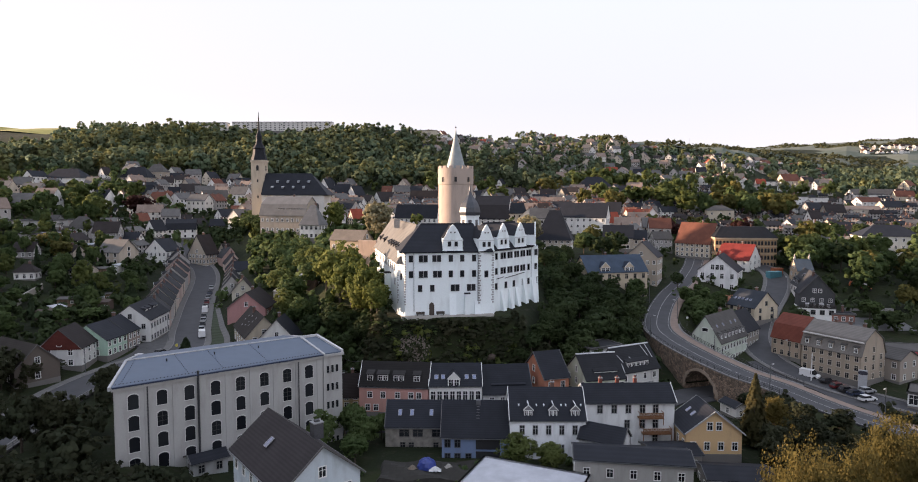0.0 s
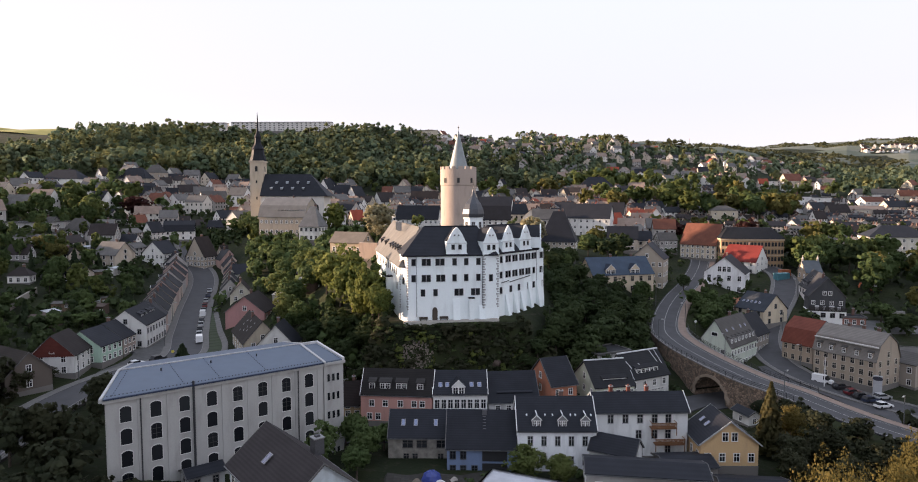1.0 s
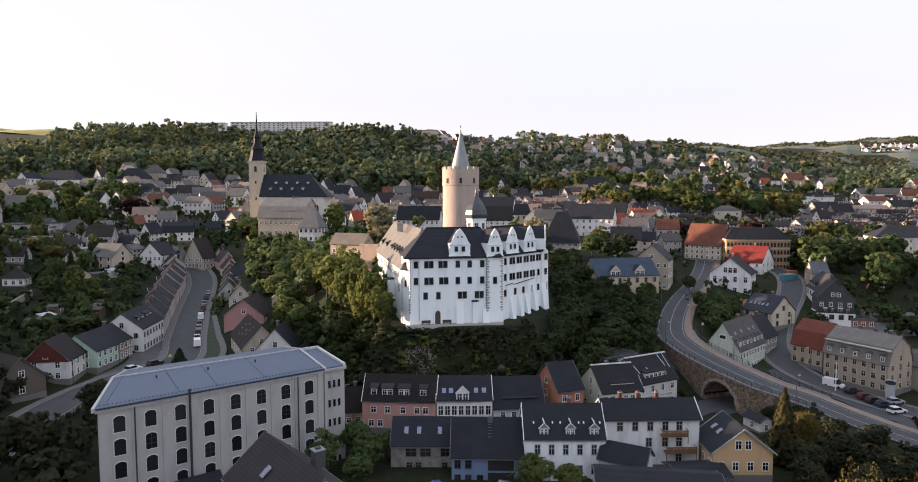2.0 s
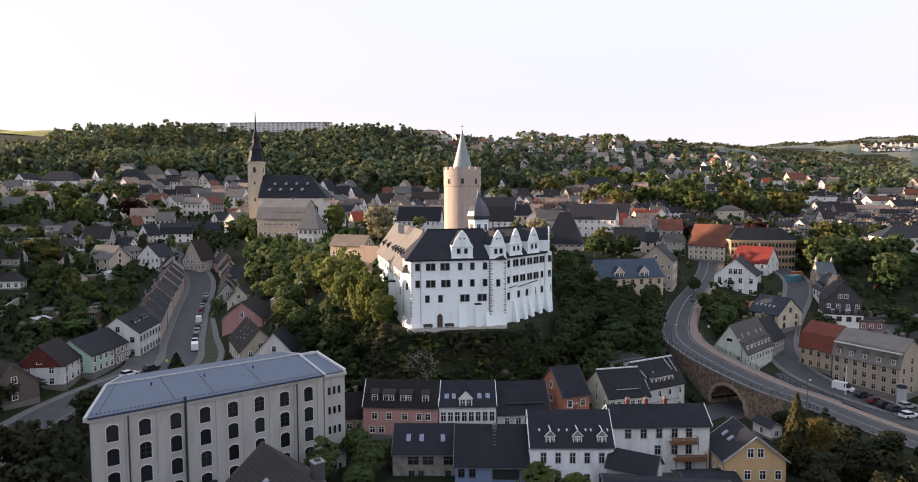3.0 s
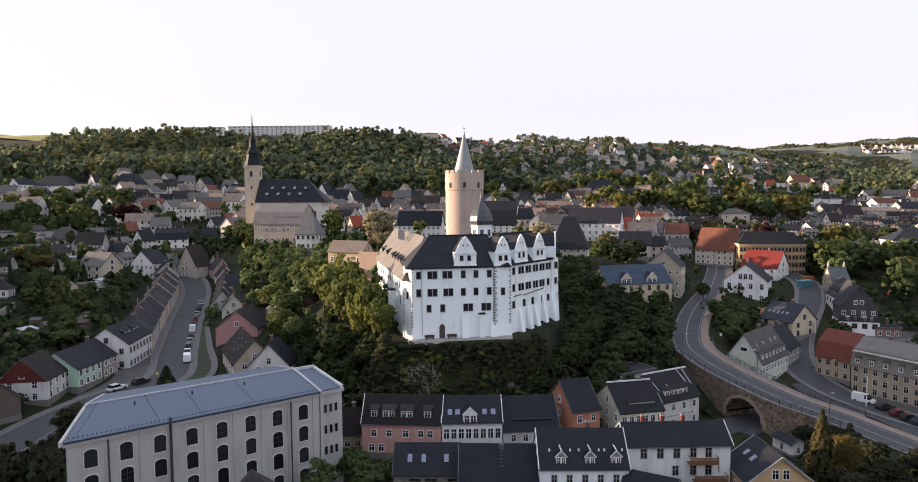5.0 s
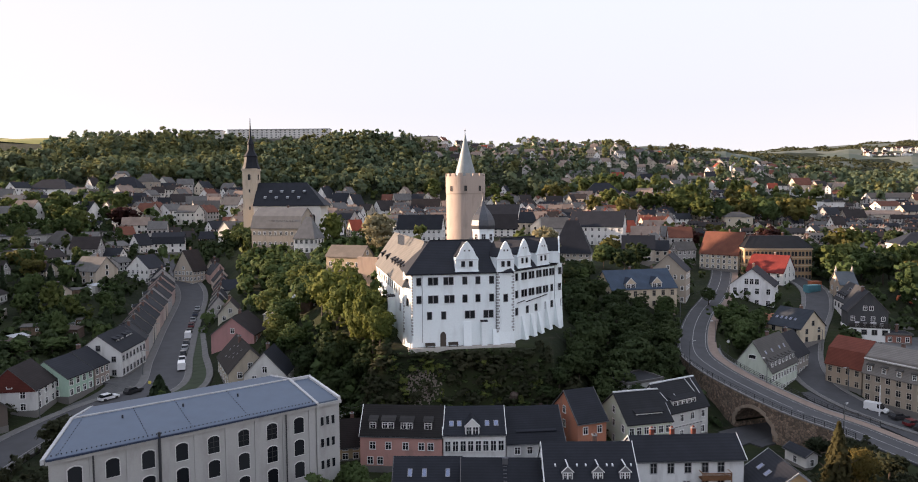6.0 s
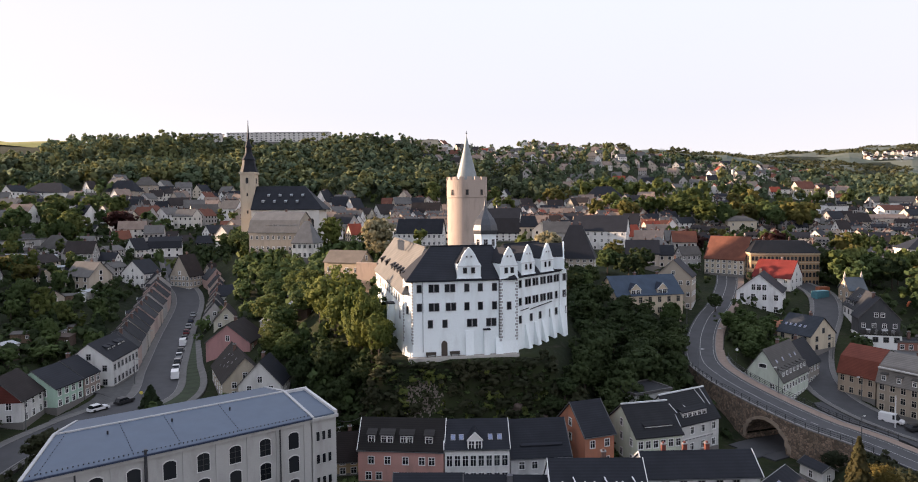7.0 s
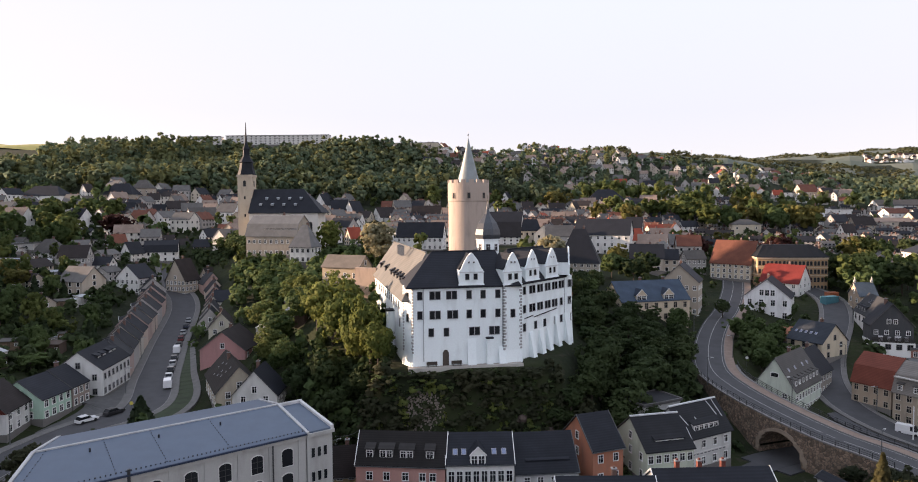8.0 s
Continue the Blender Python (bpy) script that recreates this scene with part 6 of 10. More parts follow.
house(-191.9, 537.9, 73.3, 75, 5.9, 7.0, 4.6, 4.8, (0.68, 0.67, 0.64), SLATE_BROWN, "gable", 2, 3, 4, "white gabled house with a brown-grey tiled roof", fine=False, back=False)
house(-183.9, 543.3, 73.8, 5, 12.0, 7.2, 5.1, 4.6, (0.5, 0.44, 0.34), SLATE, "gable", 2, 4, 2, "cream gabled house with a dark slate roof", fine=False, back=False)
house(-170.5, 444.1, 61.7, 35, 16.6, 10.0, 5.2, 5.3, (0.68, 0.67, 0.64), SLATE_GREY, "gable", 2, 4, 2, "white gabled house with a weathered grey roof", fine=False, back=False)
house(-153.8, 454.1, 63.0, 10, 10.1, 7.1, 4.6, 4.0, (0.68, 0.67, 0.64), SLATE, "gable", 2, 4, 3, "white gabled house with a dark slate roof", fine=False, back=False)
house(-191.1, 448.3, 62.3, 0, 16.8, 8.4, 3.4, 4.0, (0.36, 0.31, 0.25), SLATE_BROWN, "gable", 1, 5, 2, "beige gabled house with a brown-grey tiled roof", fine=False, back=False)
house(-138.5, 377.0, 52.3, 50, 9.6, 8.7, 3.8, 4.2, (0.68, 0.67, 0.64), SLATE, "gable", 2, 3, 3, "white gabled house with a dark slate roof", fine=False, back=False)
house(-137.3, 397.7, 56.3, 10, 9.6, 6.7, 2.5, 3.3, (0.68, 0.67, 0.64), TILE_BROWN, "gable", 1, 3, 2, "white gabled house with a red-brown tiled roof", fine=False, back=False)
house(-153.5, 378.4, 48.0, 40, 9.3, 8.4, 3.5, 3.3, (0.5, 0.44, 0.34), SLATE_BROWN, "gable", 2, 3, 3, "cream gabled house with a brown-grey tiled roof", fine=False, back=False)
house(-138.3, 367.0, 47.3, 0, 10.4, 6.2, 4.0, 3.5, (0.26, 0.12, 0.09), SLATE, "gable", 2, 5, 3, "brick-red gabled house with a dark slate roof", fine=False, back=False)
house(-151.2, 345.7, 45.0, 20, 14.9, 10.5, 5.2, 5.2, (0.68, 0.67, 0.64), SLATE, "mansard", 2, 4, 3, "white mansard-roofed house with a dark slate roof", fine=False, back=False)
house(-159.3, 332.8, 46.0, 65, 7.4, 7.4, 4.2, 5.2, (0.68, 0.67, 0.64), SLATE, "gable", 2, 3, 3, "white gabled house with a dark slate roof", fine=True, back=False)
house(-176.3, 351.1, 51.0, 50, 7.5, 7.5, 2.8, 4.6, (0.68, 0.67, 0.64), TILE_BROWN, "gable", 1, 2, 2, "white gabled house with a red-brown tiled roof", fine=False, back=False)
house(-184.8, 353.9, 53.1, 0, 7.7, 5.4, 2.4, 1.7, (0.68, 0.67, 0.64), SLATE_GREY, "flat", 1, 3, 2, "white flat-roofed building with a weathered grey roof", fine=False, back=False)
house(-187.5, 316.0, 48.8, 12, 12.6, 8.8, 3.4, 5.5, (0.68, 0.67, 0.64), SLATE_GREY, "hip", 2, 4, 3, "white hip-roofed house with a weathered grey roof", fine=True, back=False)
house(-164.1, 296.2, 45.0, 5, 11.3, 6.8, 6.2, 4.7, (0.33, 0.32, 0.31), SLATE_BROWN, "gable", 2, 4, 2, "grey gabled house with a brown-grey tiled roof", fine=True, back=False)
house(-156.8, 300.8, 44.6, -5, 11.7, 5.9, 3.0, 3.1, (0.68, 0.67, 0.64), SLATE, "gable", 2, 5, 2, "white gabled house with a dark slate roof", fine=True, back=False)
house(-200.3, 305.3, 51.9, 0, 15.5, 4.6, 2.4, 0.8, (0.33, 0.32, 0.31), SLATE_GREY, "flat", 1, 6, 2, "grey flat-roofed building with a weathered grey roof", fine=True, back=False)
house(-189.8, 287.4, 49.0, 0, 22.5, 5.6, 2.4, 0.8, (0.33, 0.32, 0.31), SLATE_GREY, "flat", 1, 8, 2, "grey flat-roofed building with a weathered grey roof", fine=True, back=False)
house(-188.0, 295.5, 48.9, 0, 11.2, 4.5, 2.6, 0.8, (0.68, 0.67, 0.64), SLATE_GREY, "flat", 1, 6, 2, "white flat-roofed building with a weathered grey roof", fine=True, back=False)
house(-156.9, 279.7, 42.8, 20, 6.5, 5.2, 2.8, 2.2, (0.68, 0.67, 0.64), SLATE, "gable", 1, 3, 2, "white gabled house with a dark slate roof", fine=True, back=False)
house(-132.8, 283.6, 37.4, 72, 8.9, 11.5, 6.4, 5.0, (0.68, 0.67, 0.64), SLATE, "gable", 2, 4, 5, "white gabled house with a dark slate roof", fine=True, back=False)
house(-120.7, 298.7, 33.6, 70, 8.5, 10.2, 7.5, 8.6, (0.36, 0.31, 0.25), SLATE_BROWN, "gable", 3, 4, 5, "beige gabled house with a brown-grey tiled roof", fine=True, back=False)
house(-115.0, 311.1, 35.0, 68, 4.7, 6.1, 5.3, 4.4, (0.36, 0.31, 0.25), SLATE_BROWN, "gable", 2, 3, 4, "beige gabled house with a brown-grey tiled roof", fine=True, back=False)

house(-162.3, 374.8, 50.8, 10, 8.6, 6.0, 3.2, 3.0, (0.5, 0.44, 0.34), SLATE_BROWN, "gable", 1, 3, 2, "cream gabled house with a brown-grey tiled roof", fine=False, back=False)
house(-171.8, 251.1, 43.2, 0, 8.2, 4.9, 3.2, 3.2, (0.33, 0.32, 0.31), SLATE_BROWN, "gable", 1, 3, 2, "grey gabled house with a brown-grey tiled roof", fine=True, back=False)
house(-154.1, 225.0, 37.9, 10, 6.9, 4.8, 3.3, 2.4, (0.68, 0.67, 0.64), SLATE_BROWN, "hip", 1, 3, 2, "white hip-roofed house with a brown-grey tiled roof", fine=True, back=False)
house(-210.1, 325.0, 53.8, 0, 11.7, 5.9, 2.5, 1.8, (0.33, 0.32, 0.31), SLATE_GREY, "gable", 1, 4, 2, "grey gabled house with a weathered grey roof", fine=True, back=False)
house(-205.4, 372.9, 56.7, 0, 9.2, 4.6, 2.4, 1.8, (0.68, 0.67, 0.64), SLATE, "gable", 1, 3, 2, "white gabled house with a dark slate roof", fine=False, back=False)
house(-168.3, 594.1, 83.1, 50, 7.2, 7.2, 3.8, 3.3, (0.68, 0.67, 0.64), SLATE, "gable", 1, 2, 2, "white gabled house with a dark slate roof", fine=False, back=False)
house(-111.7, 540.7, 69.7, 65, 9.6, 11.6, 4.6, 8.9, (0.68, 0.67, 0.64), SLATE, "gable", 2, 2, 2, "white gabled house with a dark slate roof", fine=False, back=False)
house(-93.5, 513.5, 63.1, 5, 11.9, 8.3, 7.2, 7.6, (0.68, 0.67, 0.64), SLATE, "gable", 2, 4, 3, "white gabled house with a dark slate roof", fine=False, back=False)
house(-82.7, 514.3, 61.6, 60, 12.6, 12.6, 4.3, 10.9, (0.68, 0.67, 0.64), SLATE, "gable", 2, 3, 3, "white gabled house with a dark slate roof", fine=False, back=False)
house(-57.1, 353.8, 51.9, 40, 7.0, 6.3, 4.0, 5.1, (0.5, 0.44, 0.34), TILE_RED, "gable", 2, 3, 3, "cream gabled house with a bright red tiled roof", fine=False, back=False)
house(-74.4, 509.9, 60.6, -20, 12.3, 9.8, 3.9, 4.5, (0.5, 0.44, 0.34), SLATE_BROWN, "gable", 2, 4, 3, "cream gabled house with a brown-grey tiled roof", fine=False, back=False)
house(-59.6, 516.7, 60.1, 40, 16.1, 12.9, 4.3, 7.4, (0.68, 0.67, 0.64), SLATE_BROWN, "gable", 2, 4, 3, "white gabled house with a brown-grey tiled roof", fine=False, back=False)
house(-54.4, 548.9, 68.8, 0, 22.2, 11.1, 3.7, 4.6, (0.33, 0.32, 0.31), TILE_BROWN, "gable", 2, 5, 2, "grey gabled house with a red-brown tiled roof", fine=False, back=False)
house(-47.0, 519.5, 60.0, 55, 11.8, 10.6, 4.8, 6.2, (0.5, 0.44, 0.34), SLATE_BROWN, "gable", 2, 3, 3, "cream gabled house with a brown-grey tiled roof", fine=False, back=False)
house(-27.1, 510.7, 55.9, -12, 22.4, 13.4, 5.1, 11.8, (0.5, 0.44, 0.34), SLATE_BROWN, "gable", 2, 6, 4, "cream gabled house with a brown-grey tiled roof", fine=False, back=False)
house(-21.0, 329.0, 50.8, -12, 22.0, 7.7, 6.6, 6.4, (0.68, 0.67, 0.64), SLATE, "gable", 2, 9, 3, "white gabled house with a dark slate roof", fine=True, back=False)
house(19.8, 356.7, 51.5, -15, 19.4, 11.7, 4.8, 12.1, (0.68, 0.67, 0.64), SLATE, "mansard", 3, 6, 4, "white mansard-roofed house with a dark slate roof", fine=False, back=False)
house(42.8, 564.5, 66.4, 50, 8.5, 8.5, 4.8, 5.4, (0.5, 0.44, 0.34), SLATE_BROWN, "gable", 2, 3, 3, "cream gabled house with a brown-grey tiled roof", fine=False, back=False)
house(53.6, 556.0, 64.6, 20, 10.4, 9.3, 5.6, 5.8, (0.5, 0.44, 0.34), SLATE_BROWN, "gable", 2, 3, 3, "cream gabled house with a brown-grey tiled roof", fine=False, back=False)
house(64.5, 554.4, 64.6, 60, 8.9, 8.9, 5.1, 5.1, (0.5, 0.44, 0.34), TILE_BROWN, "gable", 2, 3, 3, "cream gabled house with a red-brown tiled roof", fine=False, back=False)
house(76.4, 546.6, 63.5, 10, 13.5, 10.8, 5.3, 5.9, (0.5, 0.44, 0.34), SLATE_BROWN, "gable", 2, 4, 3, "cream gabled house with a brown-grey tiled roof", fine=False, back=False)
house(89.1, 535.5, 62.0, 55, 9.3, 9.3, 5.9, 7.7, (0.5, 0.44, 0.34), SLATE_BROWN, "gable", 2, 3, 3, "cream gabled house with a brown-grey tiled roof", fine=False, back=False)
house(37.3, 535.5, 60.2, 15, 11.6, 9.3, 4.1, 5.8, (0.5, 0.44, 0.34), SLATE_BROWN, "gable", 2, 3, 2, "cream gabled house with a brown-grey tiled roof", fine=False, back=False)
house(52.7, 534.5, 59.8, 30, 15.3, 12.2, 4.9, 6.4, (0.36, 0.31, 0.25), SLATE_BROWN, "gable", 2, 4, 3, "beige gabled house with a brown-grey tiled roof", fine=False, back=False)
house(71.6, 526.6, 59.9, 0, 19.1, 11.4, 4.9, 5.3, (0.68, 0.67, 0.64), SLATE, "gable", 2, 5, 3, "white gabled house with a dark slate roof", fine=False, back=False)
house(29.4, 597.3, 75.6, 10, 9.5, 9.5, 4.3, 4.3, (0.26, 0.12, 0.09), TILE_BROWN, "gable", 2, 2, 2, "brick-red gabled house with a red-brown tiled roof", fine=False, back=False)
house(40.1, 595.8, 74.4, 60, 7.5, 7.5, 5.0, 5.3, (0.68, 0.67, 0.64), SLATE, "gable", 2, 2, 2, "white gabled house with a dark slate roof", fine=False, back=False)
house(38.8, 252.8, 44.6, -15, 13.6, 11.4, 7.0, 11.0, (0.4, 0.36, 0.3), SLATE, "hip", 3, 6, 4, "beige house with a tall hipped dark slate roof", fine=True, back=False, hip=4.6)
house(66.8, 336.6, 47.9, -24, 26.0, 11.7, 9.7, 7.1, (0.68, 0.67, 0.64), SLATE, "gable", 3, 8, 4, "white gabled house with a dark slate roof", fine=True, back=False)
house(122.0, 570.8, 68.8, -5, 30.5, 18.3, 8.6, 8.6, (0.42, 0.26, 0.22), SLATE, "hip", 2, 6, 4, "pink hip-roofed house with a dark slate roof", fine=False, back=False)
house(104.9, 524.6, 61.5, 15, 9.2, 7.4, 4.4, 5.3, (0.5, 0.44, 0.34), SLATE_BROWN, "gable", 2, 3, 2, "cream gabled house with a brown-grey tiled roof", fine=False, back=False)
house(93.2, 521.8, 60.0, 50, 9.0, 8.1, 4.4, 5.0, (0.5, 0.44, 0.34), SLATE_BROWN, "gable", 2, 3, 3, "cream gabled house with a brown-grey tiled roof", fine=False, back=False)
house(74.8, 252.6, 32.6, 62, 10.7, 12.3, 12.0, 5.7, (0.36, 0.31, 0.25), SLATE, "gable", 3, 4, 5, "beige gabled house with a dark slate roof", fine=True, back=False)
house(115.5, 358.2, 45.8, -18, 18.8, 13.2, 3.9, 5.6, (0.5, 0.44, 0.34), TILE_RED, "hip", 2, 4, 3, "cream hip-roofed house with a bright red tiled roof", fine=False, back=False)
house(93.1, 319.0, 43.8, 60, 7.2, 7.2, 4.0, 3.8, (0.68, 0.67, 0.64), SLATE_GREY, "gable", 2, 2, 2, "white gabled house with a weathered grey roof", fine=True, back=False)
house(97.2, 302.3, 42.5, 10, 8.9, 6.2, 5.7, 3.3, (0.33, 0.32, 0.31), SLATE_GREY, "gable", 2, 4, 3, "grey gabled house with a weathered grey roof", fine=True, back=False)
house(112.1, 293.5, 40.3, -48, 16.9, 11.8, 6.8, 9.0, (0.5, 0.44, 0.34), TILE_BROWN, "gable", 3, 7, 4, "cream gabled house with a red-brown tiled roof", fine=True, back=False)


def curved_block(x, y, z, rot, w, d, h, rh, bulge, n=9):
    """A four-storey block whose long front swells outwards, with paired dark windows between string courses."""
    ob = thing("house", pose(x, y, z, 0, 0, rot), "ochre brick block with a swelling front and black slate roof", "house")

    def arc(out):
        return [(-w / 2 - out + (w + 2 * out) * k / n, -d / 2 - out - bulge * (1 - (2 * k / n - 1) ** 2)) for k in range(n + 1)]

    def loop(out):
        return arc(out) + [(w / 2 + out, d / 2 + out), (-w / 2 - out, d / 2 + out)]
    wall = (0.36, 0.235, 0.13)
    b = Build()
    b.prism([(a, c, -4.0) for a, c in loop(0)], [(a, c, h) for a, c in loop(0)])
    part("wall", b, plaster(wall), ob)
    b = Build()
    top = [(a * 0.72, -d * 0.1, h + rh) for a, _ in arc(0)] + [(w * 0.36, d * 0.1, h + rh), (-w * 0.36, d * 0.1, h + rh)]
    b.prism([(a, c, h) for a, c in loop(0.6)], top)
    part("roof", b, roofing((0.014, 0.015, 0.018)), ob, "black slate hipped roof")
    for zc, tall, out in ((h - 0.75, 0.75, 0.28), (h - 3.9, 0.22, 0.12), (h - 7.1, 0.3, 0.16)):
        b = Build()
        b.prism([(a, c, zc) for a, c in loop(out)], [(a, c, zc + tall) for a, c in loop(out)])
        part("cornice", b, plaster((0.5, 0.4, 0.28)), ob, "pale string course")
    me = window_mesh(0.8, 1.6, (0.1, 0.09, 0.08), True, True)
    pts = arc(0)
    for f in range(4):
        for k in range(n):
            (ax, ay), (cx, cy) = pts[k], pts[k + 1]
            turn = math.degrees(math.atan2(cy - ay, cx - ax))
            for q in (0.27, 0.73):
                put_window(ob, me, ax + (cx - ax) * q, ay + (cy - ay) * q, h - 3.1 - f * 3.15, turn)
        for q in (-4.4, -1.6, 1.6, 4.4):
            put_window(ob, me, w / 2, q, h - 3.1 - f * 3.15, 90)
            put_window(ob, me, -w / 2, q, h - 3.1 - f * 3.15, -90)
    for cx in (-6.0, 4.0):
        chimney(ob, cx, 0.0, h + rh + 1.2)


curved_block(127.4, 283.2, 38.2, -9, 25.6, 14.1, 12.2, 4.6, 1.7)
house(121.4, 272.1, 36.3, -48, 14.0, 12.0, 5.4, 6.2, (0.68, 0.67, 0.64), (0.15, 0.026, 0.022), "gable", 2, 4, 3, "white gabled house with a bright red tiled roof", fine=True, back=False)
house(104.7, 250.5, 31.2, 58, 14.1, 14.4, 8.2, 6.0, (0.72, 0.72, 0.72), SLATE, "gable", 2, 4, 4, "large white gabled villa with white window frames and slate roof", back=False, wsize=(1.2, 1.9), attic=3, chim=1)
house(180.2, 436.8, 50.8, -10, 17.3, 12.1, 8.4, 3.1, (0.5, 0.44, 0.34), SLATE_GREY, "hip", 2, 4, 3, "cream hip-roofed house with a weathered grey roof", fine=False, back=False)
house(92.8, 376.7, 48.7, -25, 8.4, 5.0, 9.8, 6.5, (0.68, 0.67, 0.64), SLATE, "gable", 3, 4, 2, "white gabled house with a dark slate roof", fine=False, back=False)
house(108.9, 412.9, 50.7, 20, 13.2, 10.6, 4.0, 4.9, (0.68, 0.67, 0.64), SLATE_GREY, "gable", 2, 4, 3, "white gabled house with a weathered grey roof", fine=False, back=False)
house(131.7, 444.6, 52.8, 60, 15.1, 13.6, 4.6, 4.7, (0.68, 0.67, 0.64), SLATE, "gable", 2, 3, 3, "white gabled house with a dark slate roof", fine=False, back=False)
house(148.9, 450.3, 53.3, 10, 11.2, 7.9, 4.4, 3.6, (0.68, 0.67, 0.64), SLATE, "gable", 2, 4, 3, "white gabled house with a dark slate roof", fine=False, back=False)
house(180.1, 496.1, 56.0, 30, 12.9, 10.3, 3.5, 3.9, (0.5, 0.44, 0.34), SLATE, "gable", 2, 4, 3, "cream gabled house with a dark slate roof", fine=False, back=False)
house(161.3, 524.2, 61.9, -8, 16.7, 10.0, 2.4, 3.3, (0.68, 0.67, 0.64), SLATE_GREY, "gable", 1, 5, 3, "white gabled house with a weathered grey roof", fine=False, back=False)
house(131.6, 511.7, 59.9, 5, 21.0, 8.4, 5.0, 4.9, (0.5, 0.44, 0.34), SLATE_BROWN, "gable", 2, 6, 2, "cream gabled house with a brown-grey tiled roof", fine=False, back=False)
ob = house(127.9, 228.4, 29.0, -107, 15.8, 8.6, 7.2, 5.4, (0.62, 0.61, 0.59), (0.05, 0.052, 0.056), "gable", 2, 4, 3, "white house with long dark slate roof and dormer row", back=False, chim=0, frame_c=(0.1, 0.1, 0.1))
for k in range(4):
    dormer(ob, -6.2 + k * 2.4, -3.8, 7.8, 1.3, 1.2, 2.0, (0.05, 0.05, 0.055), roofing(SLATE), "shed", frame_c=(0.4, 0.4, 0.4))
for k in range(2):
    skylight(ob, -1.5 + k * 1.8, -1.6, 7.2 + 5.4 * (1 - 1.6 / 4.3) + 0.24, 51.5, 0.7, 1.0)
# stone gabled house with pinnacles at the top of the lane
ob = house(134.9, 246.6, 33.0, -8, 5.6, 8.4, 6.8, 4.0, (0.33, 0.26, 0.19), (0.09, 0.11, 0.13), "gable", 2, 2, 2, "tan stone house with blue-grey roof and stone pinnacles", back=False, chim=0)
for sx in (-1, 1):
    f = Build()
    f.box(sx * 2.7 - 0.3, sx * 2.7 + 0.3, -0.3, 0.3, 9.6, 11.5)
    f.ring(sx * 2.7, 0, 0.52, 11.5, 0.42, 11.75, 8)
    f.ring(sx * 2.7, 0, 0.34, 11.75, 0.05, 13.0, 8)
    part("pinnacle", f, plaster((0.4, 0.37, 0.33)), ob, "pale stone pinnacle")
# builders' containers on the lane
def container(x, y, rot, c, label, w=6.0):
    ob = thing("container", pose(x, y, ground(x, y) + 0.1, 0, 0, rot), label, "container")
    f = Build()
    f.box(-w / 2, w / 2, -1.2, 1.2, -0.6, 2.5)
    m = plain("container_paint", c, 0.5, 0.1, 0.1, 1.0)
    body = part("body", f, m, ob)
    for k in range(int(w / 0.4)):
        f = Build()
        f.box(-w / 2 + 0.1 + k * 0.4, -w / 2 + 0.28 + k * 0.4, -1.26, -1.2, 0.1, 2.3)
        part("rib", f, m, body)
    f = Build()
    f.box(-w / 2 - 0.03, w / 2 + 0.03, -1.23, 1.23, 2.5, 2.6)
    part("roof", f, m, ob)


container(128.2, 254.6, 18, (0.07, 0.2, 0.24), "teal blue builders' container beside the lane")
container(131.6, 259.0, 8, (0.3, 0.09, 0.04), "rust orange builders' skip beside the lane", 4.0)
house(207.0, 305.0, 39.6, -14, 25.7, 15.4, 10.2, 5.0, (0.62, 0.59, 0.52), SLATE, "hip", 3, 8, 5, "pale cream hip-roofed house with a dark slate roof", fine=True, back=False)
house(312.9, 602.1, 60.3, -10, 64.9, 22.7, 7.5, 4.3, (0.68, 0.67, 0.64), SLATE_GREY, "flat", 2, 12, 4, "white flat-roofed building with a weathered grey roof", fine=False, back=False)
house(361.6, 694.7, 77.2, 10, 20.1, 14.1, 8.8, 7.5, (0.5, 0.44, 0.34), TILE_BROWN, "gable", 3, 4, 3, "cream gabled house with a red-brown tiled roof", fine=False, back=False)
house(377.2, 686.5, 76.3, 15, 13.6, 10.9, 8.7, 4.9, (0.42, 0.26, 0.22), SLATE_BROWN, "gable", 2, 3, 2, "pink gabled house with a brown-grey tiled roof", fine=False, back=False)
house(382.1, 679.4, 75.7, 50, 6.7, 6.7, 5.7, 4.1, (0.68, 0.67, 0.64), SLATE, "gable", 2, 2, 2, "white gabled house with a dark slate roof", fine=False, back=False)
house(343.6, 701.3, 80.3, 0, 17.8, 8.9, 5.0, 4.2, (0.68, 0.67, 0.64), SLATE_GREY, "flat", 2, 5, 2, "white flat-roofed building with a weathered grey roof", fine=False, back=False)
house(397.4, 609.5, 65.2, -8, 38.1, 19.1, 5.6, 5.3, (0.68, 0.67, 0.64), SLATE_GREY, "gable", 1, 6, 3, "white gabled house with a weathered grey roof", fine=False, back=False)
house(416.3, 591.9, 64.8, -8, 16.9, 10.2, 4.5, 5.2, (0.5, 0.44, 0.34), TILE_BROWN, "gable", 1, 5, 3, "cream gabled house with a red-brown tiled roof", fine=False, back=False)
house(573.8, 848.4, 80.3, 12, 27.2, 21.8, 6.4, 7.1, (0.5, 0.44, 0.34), SLATE_BROWN, "gable", 2, 4, 3, "cream gabled house with a brown-grey tiled roof", fine=False, back=False)
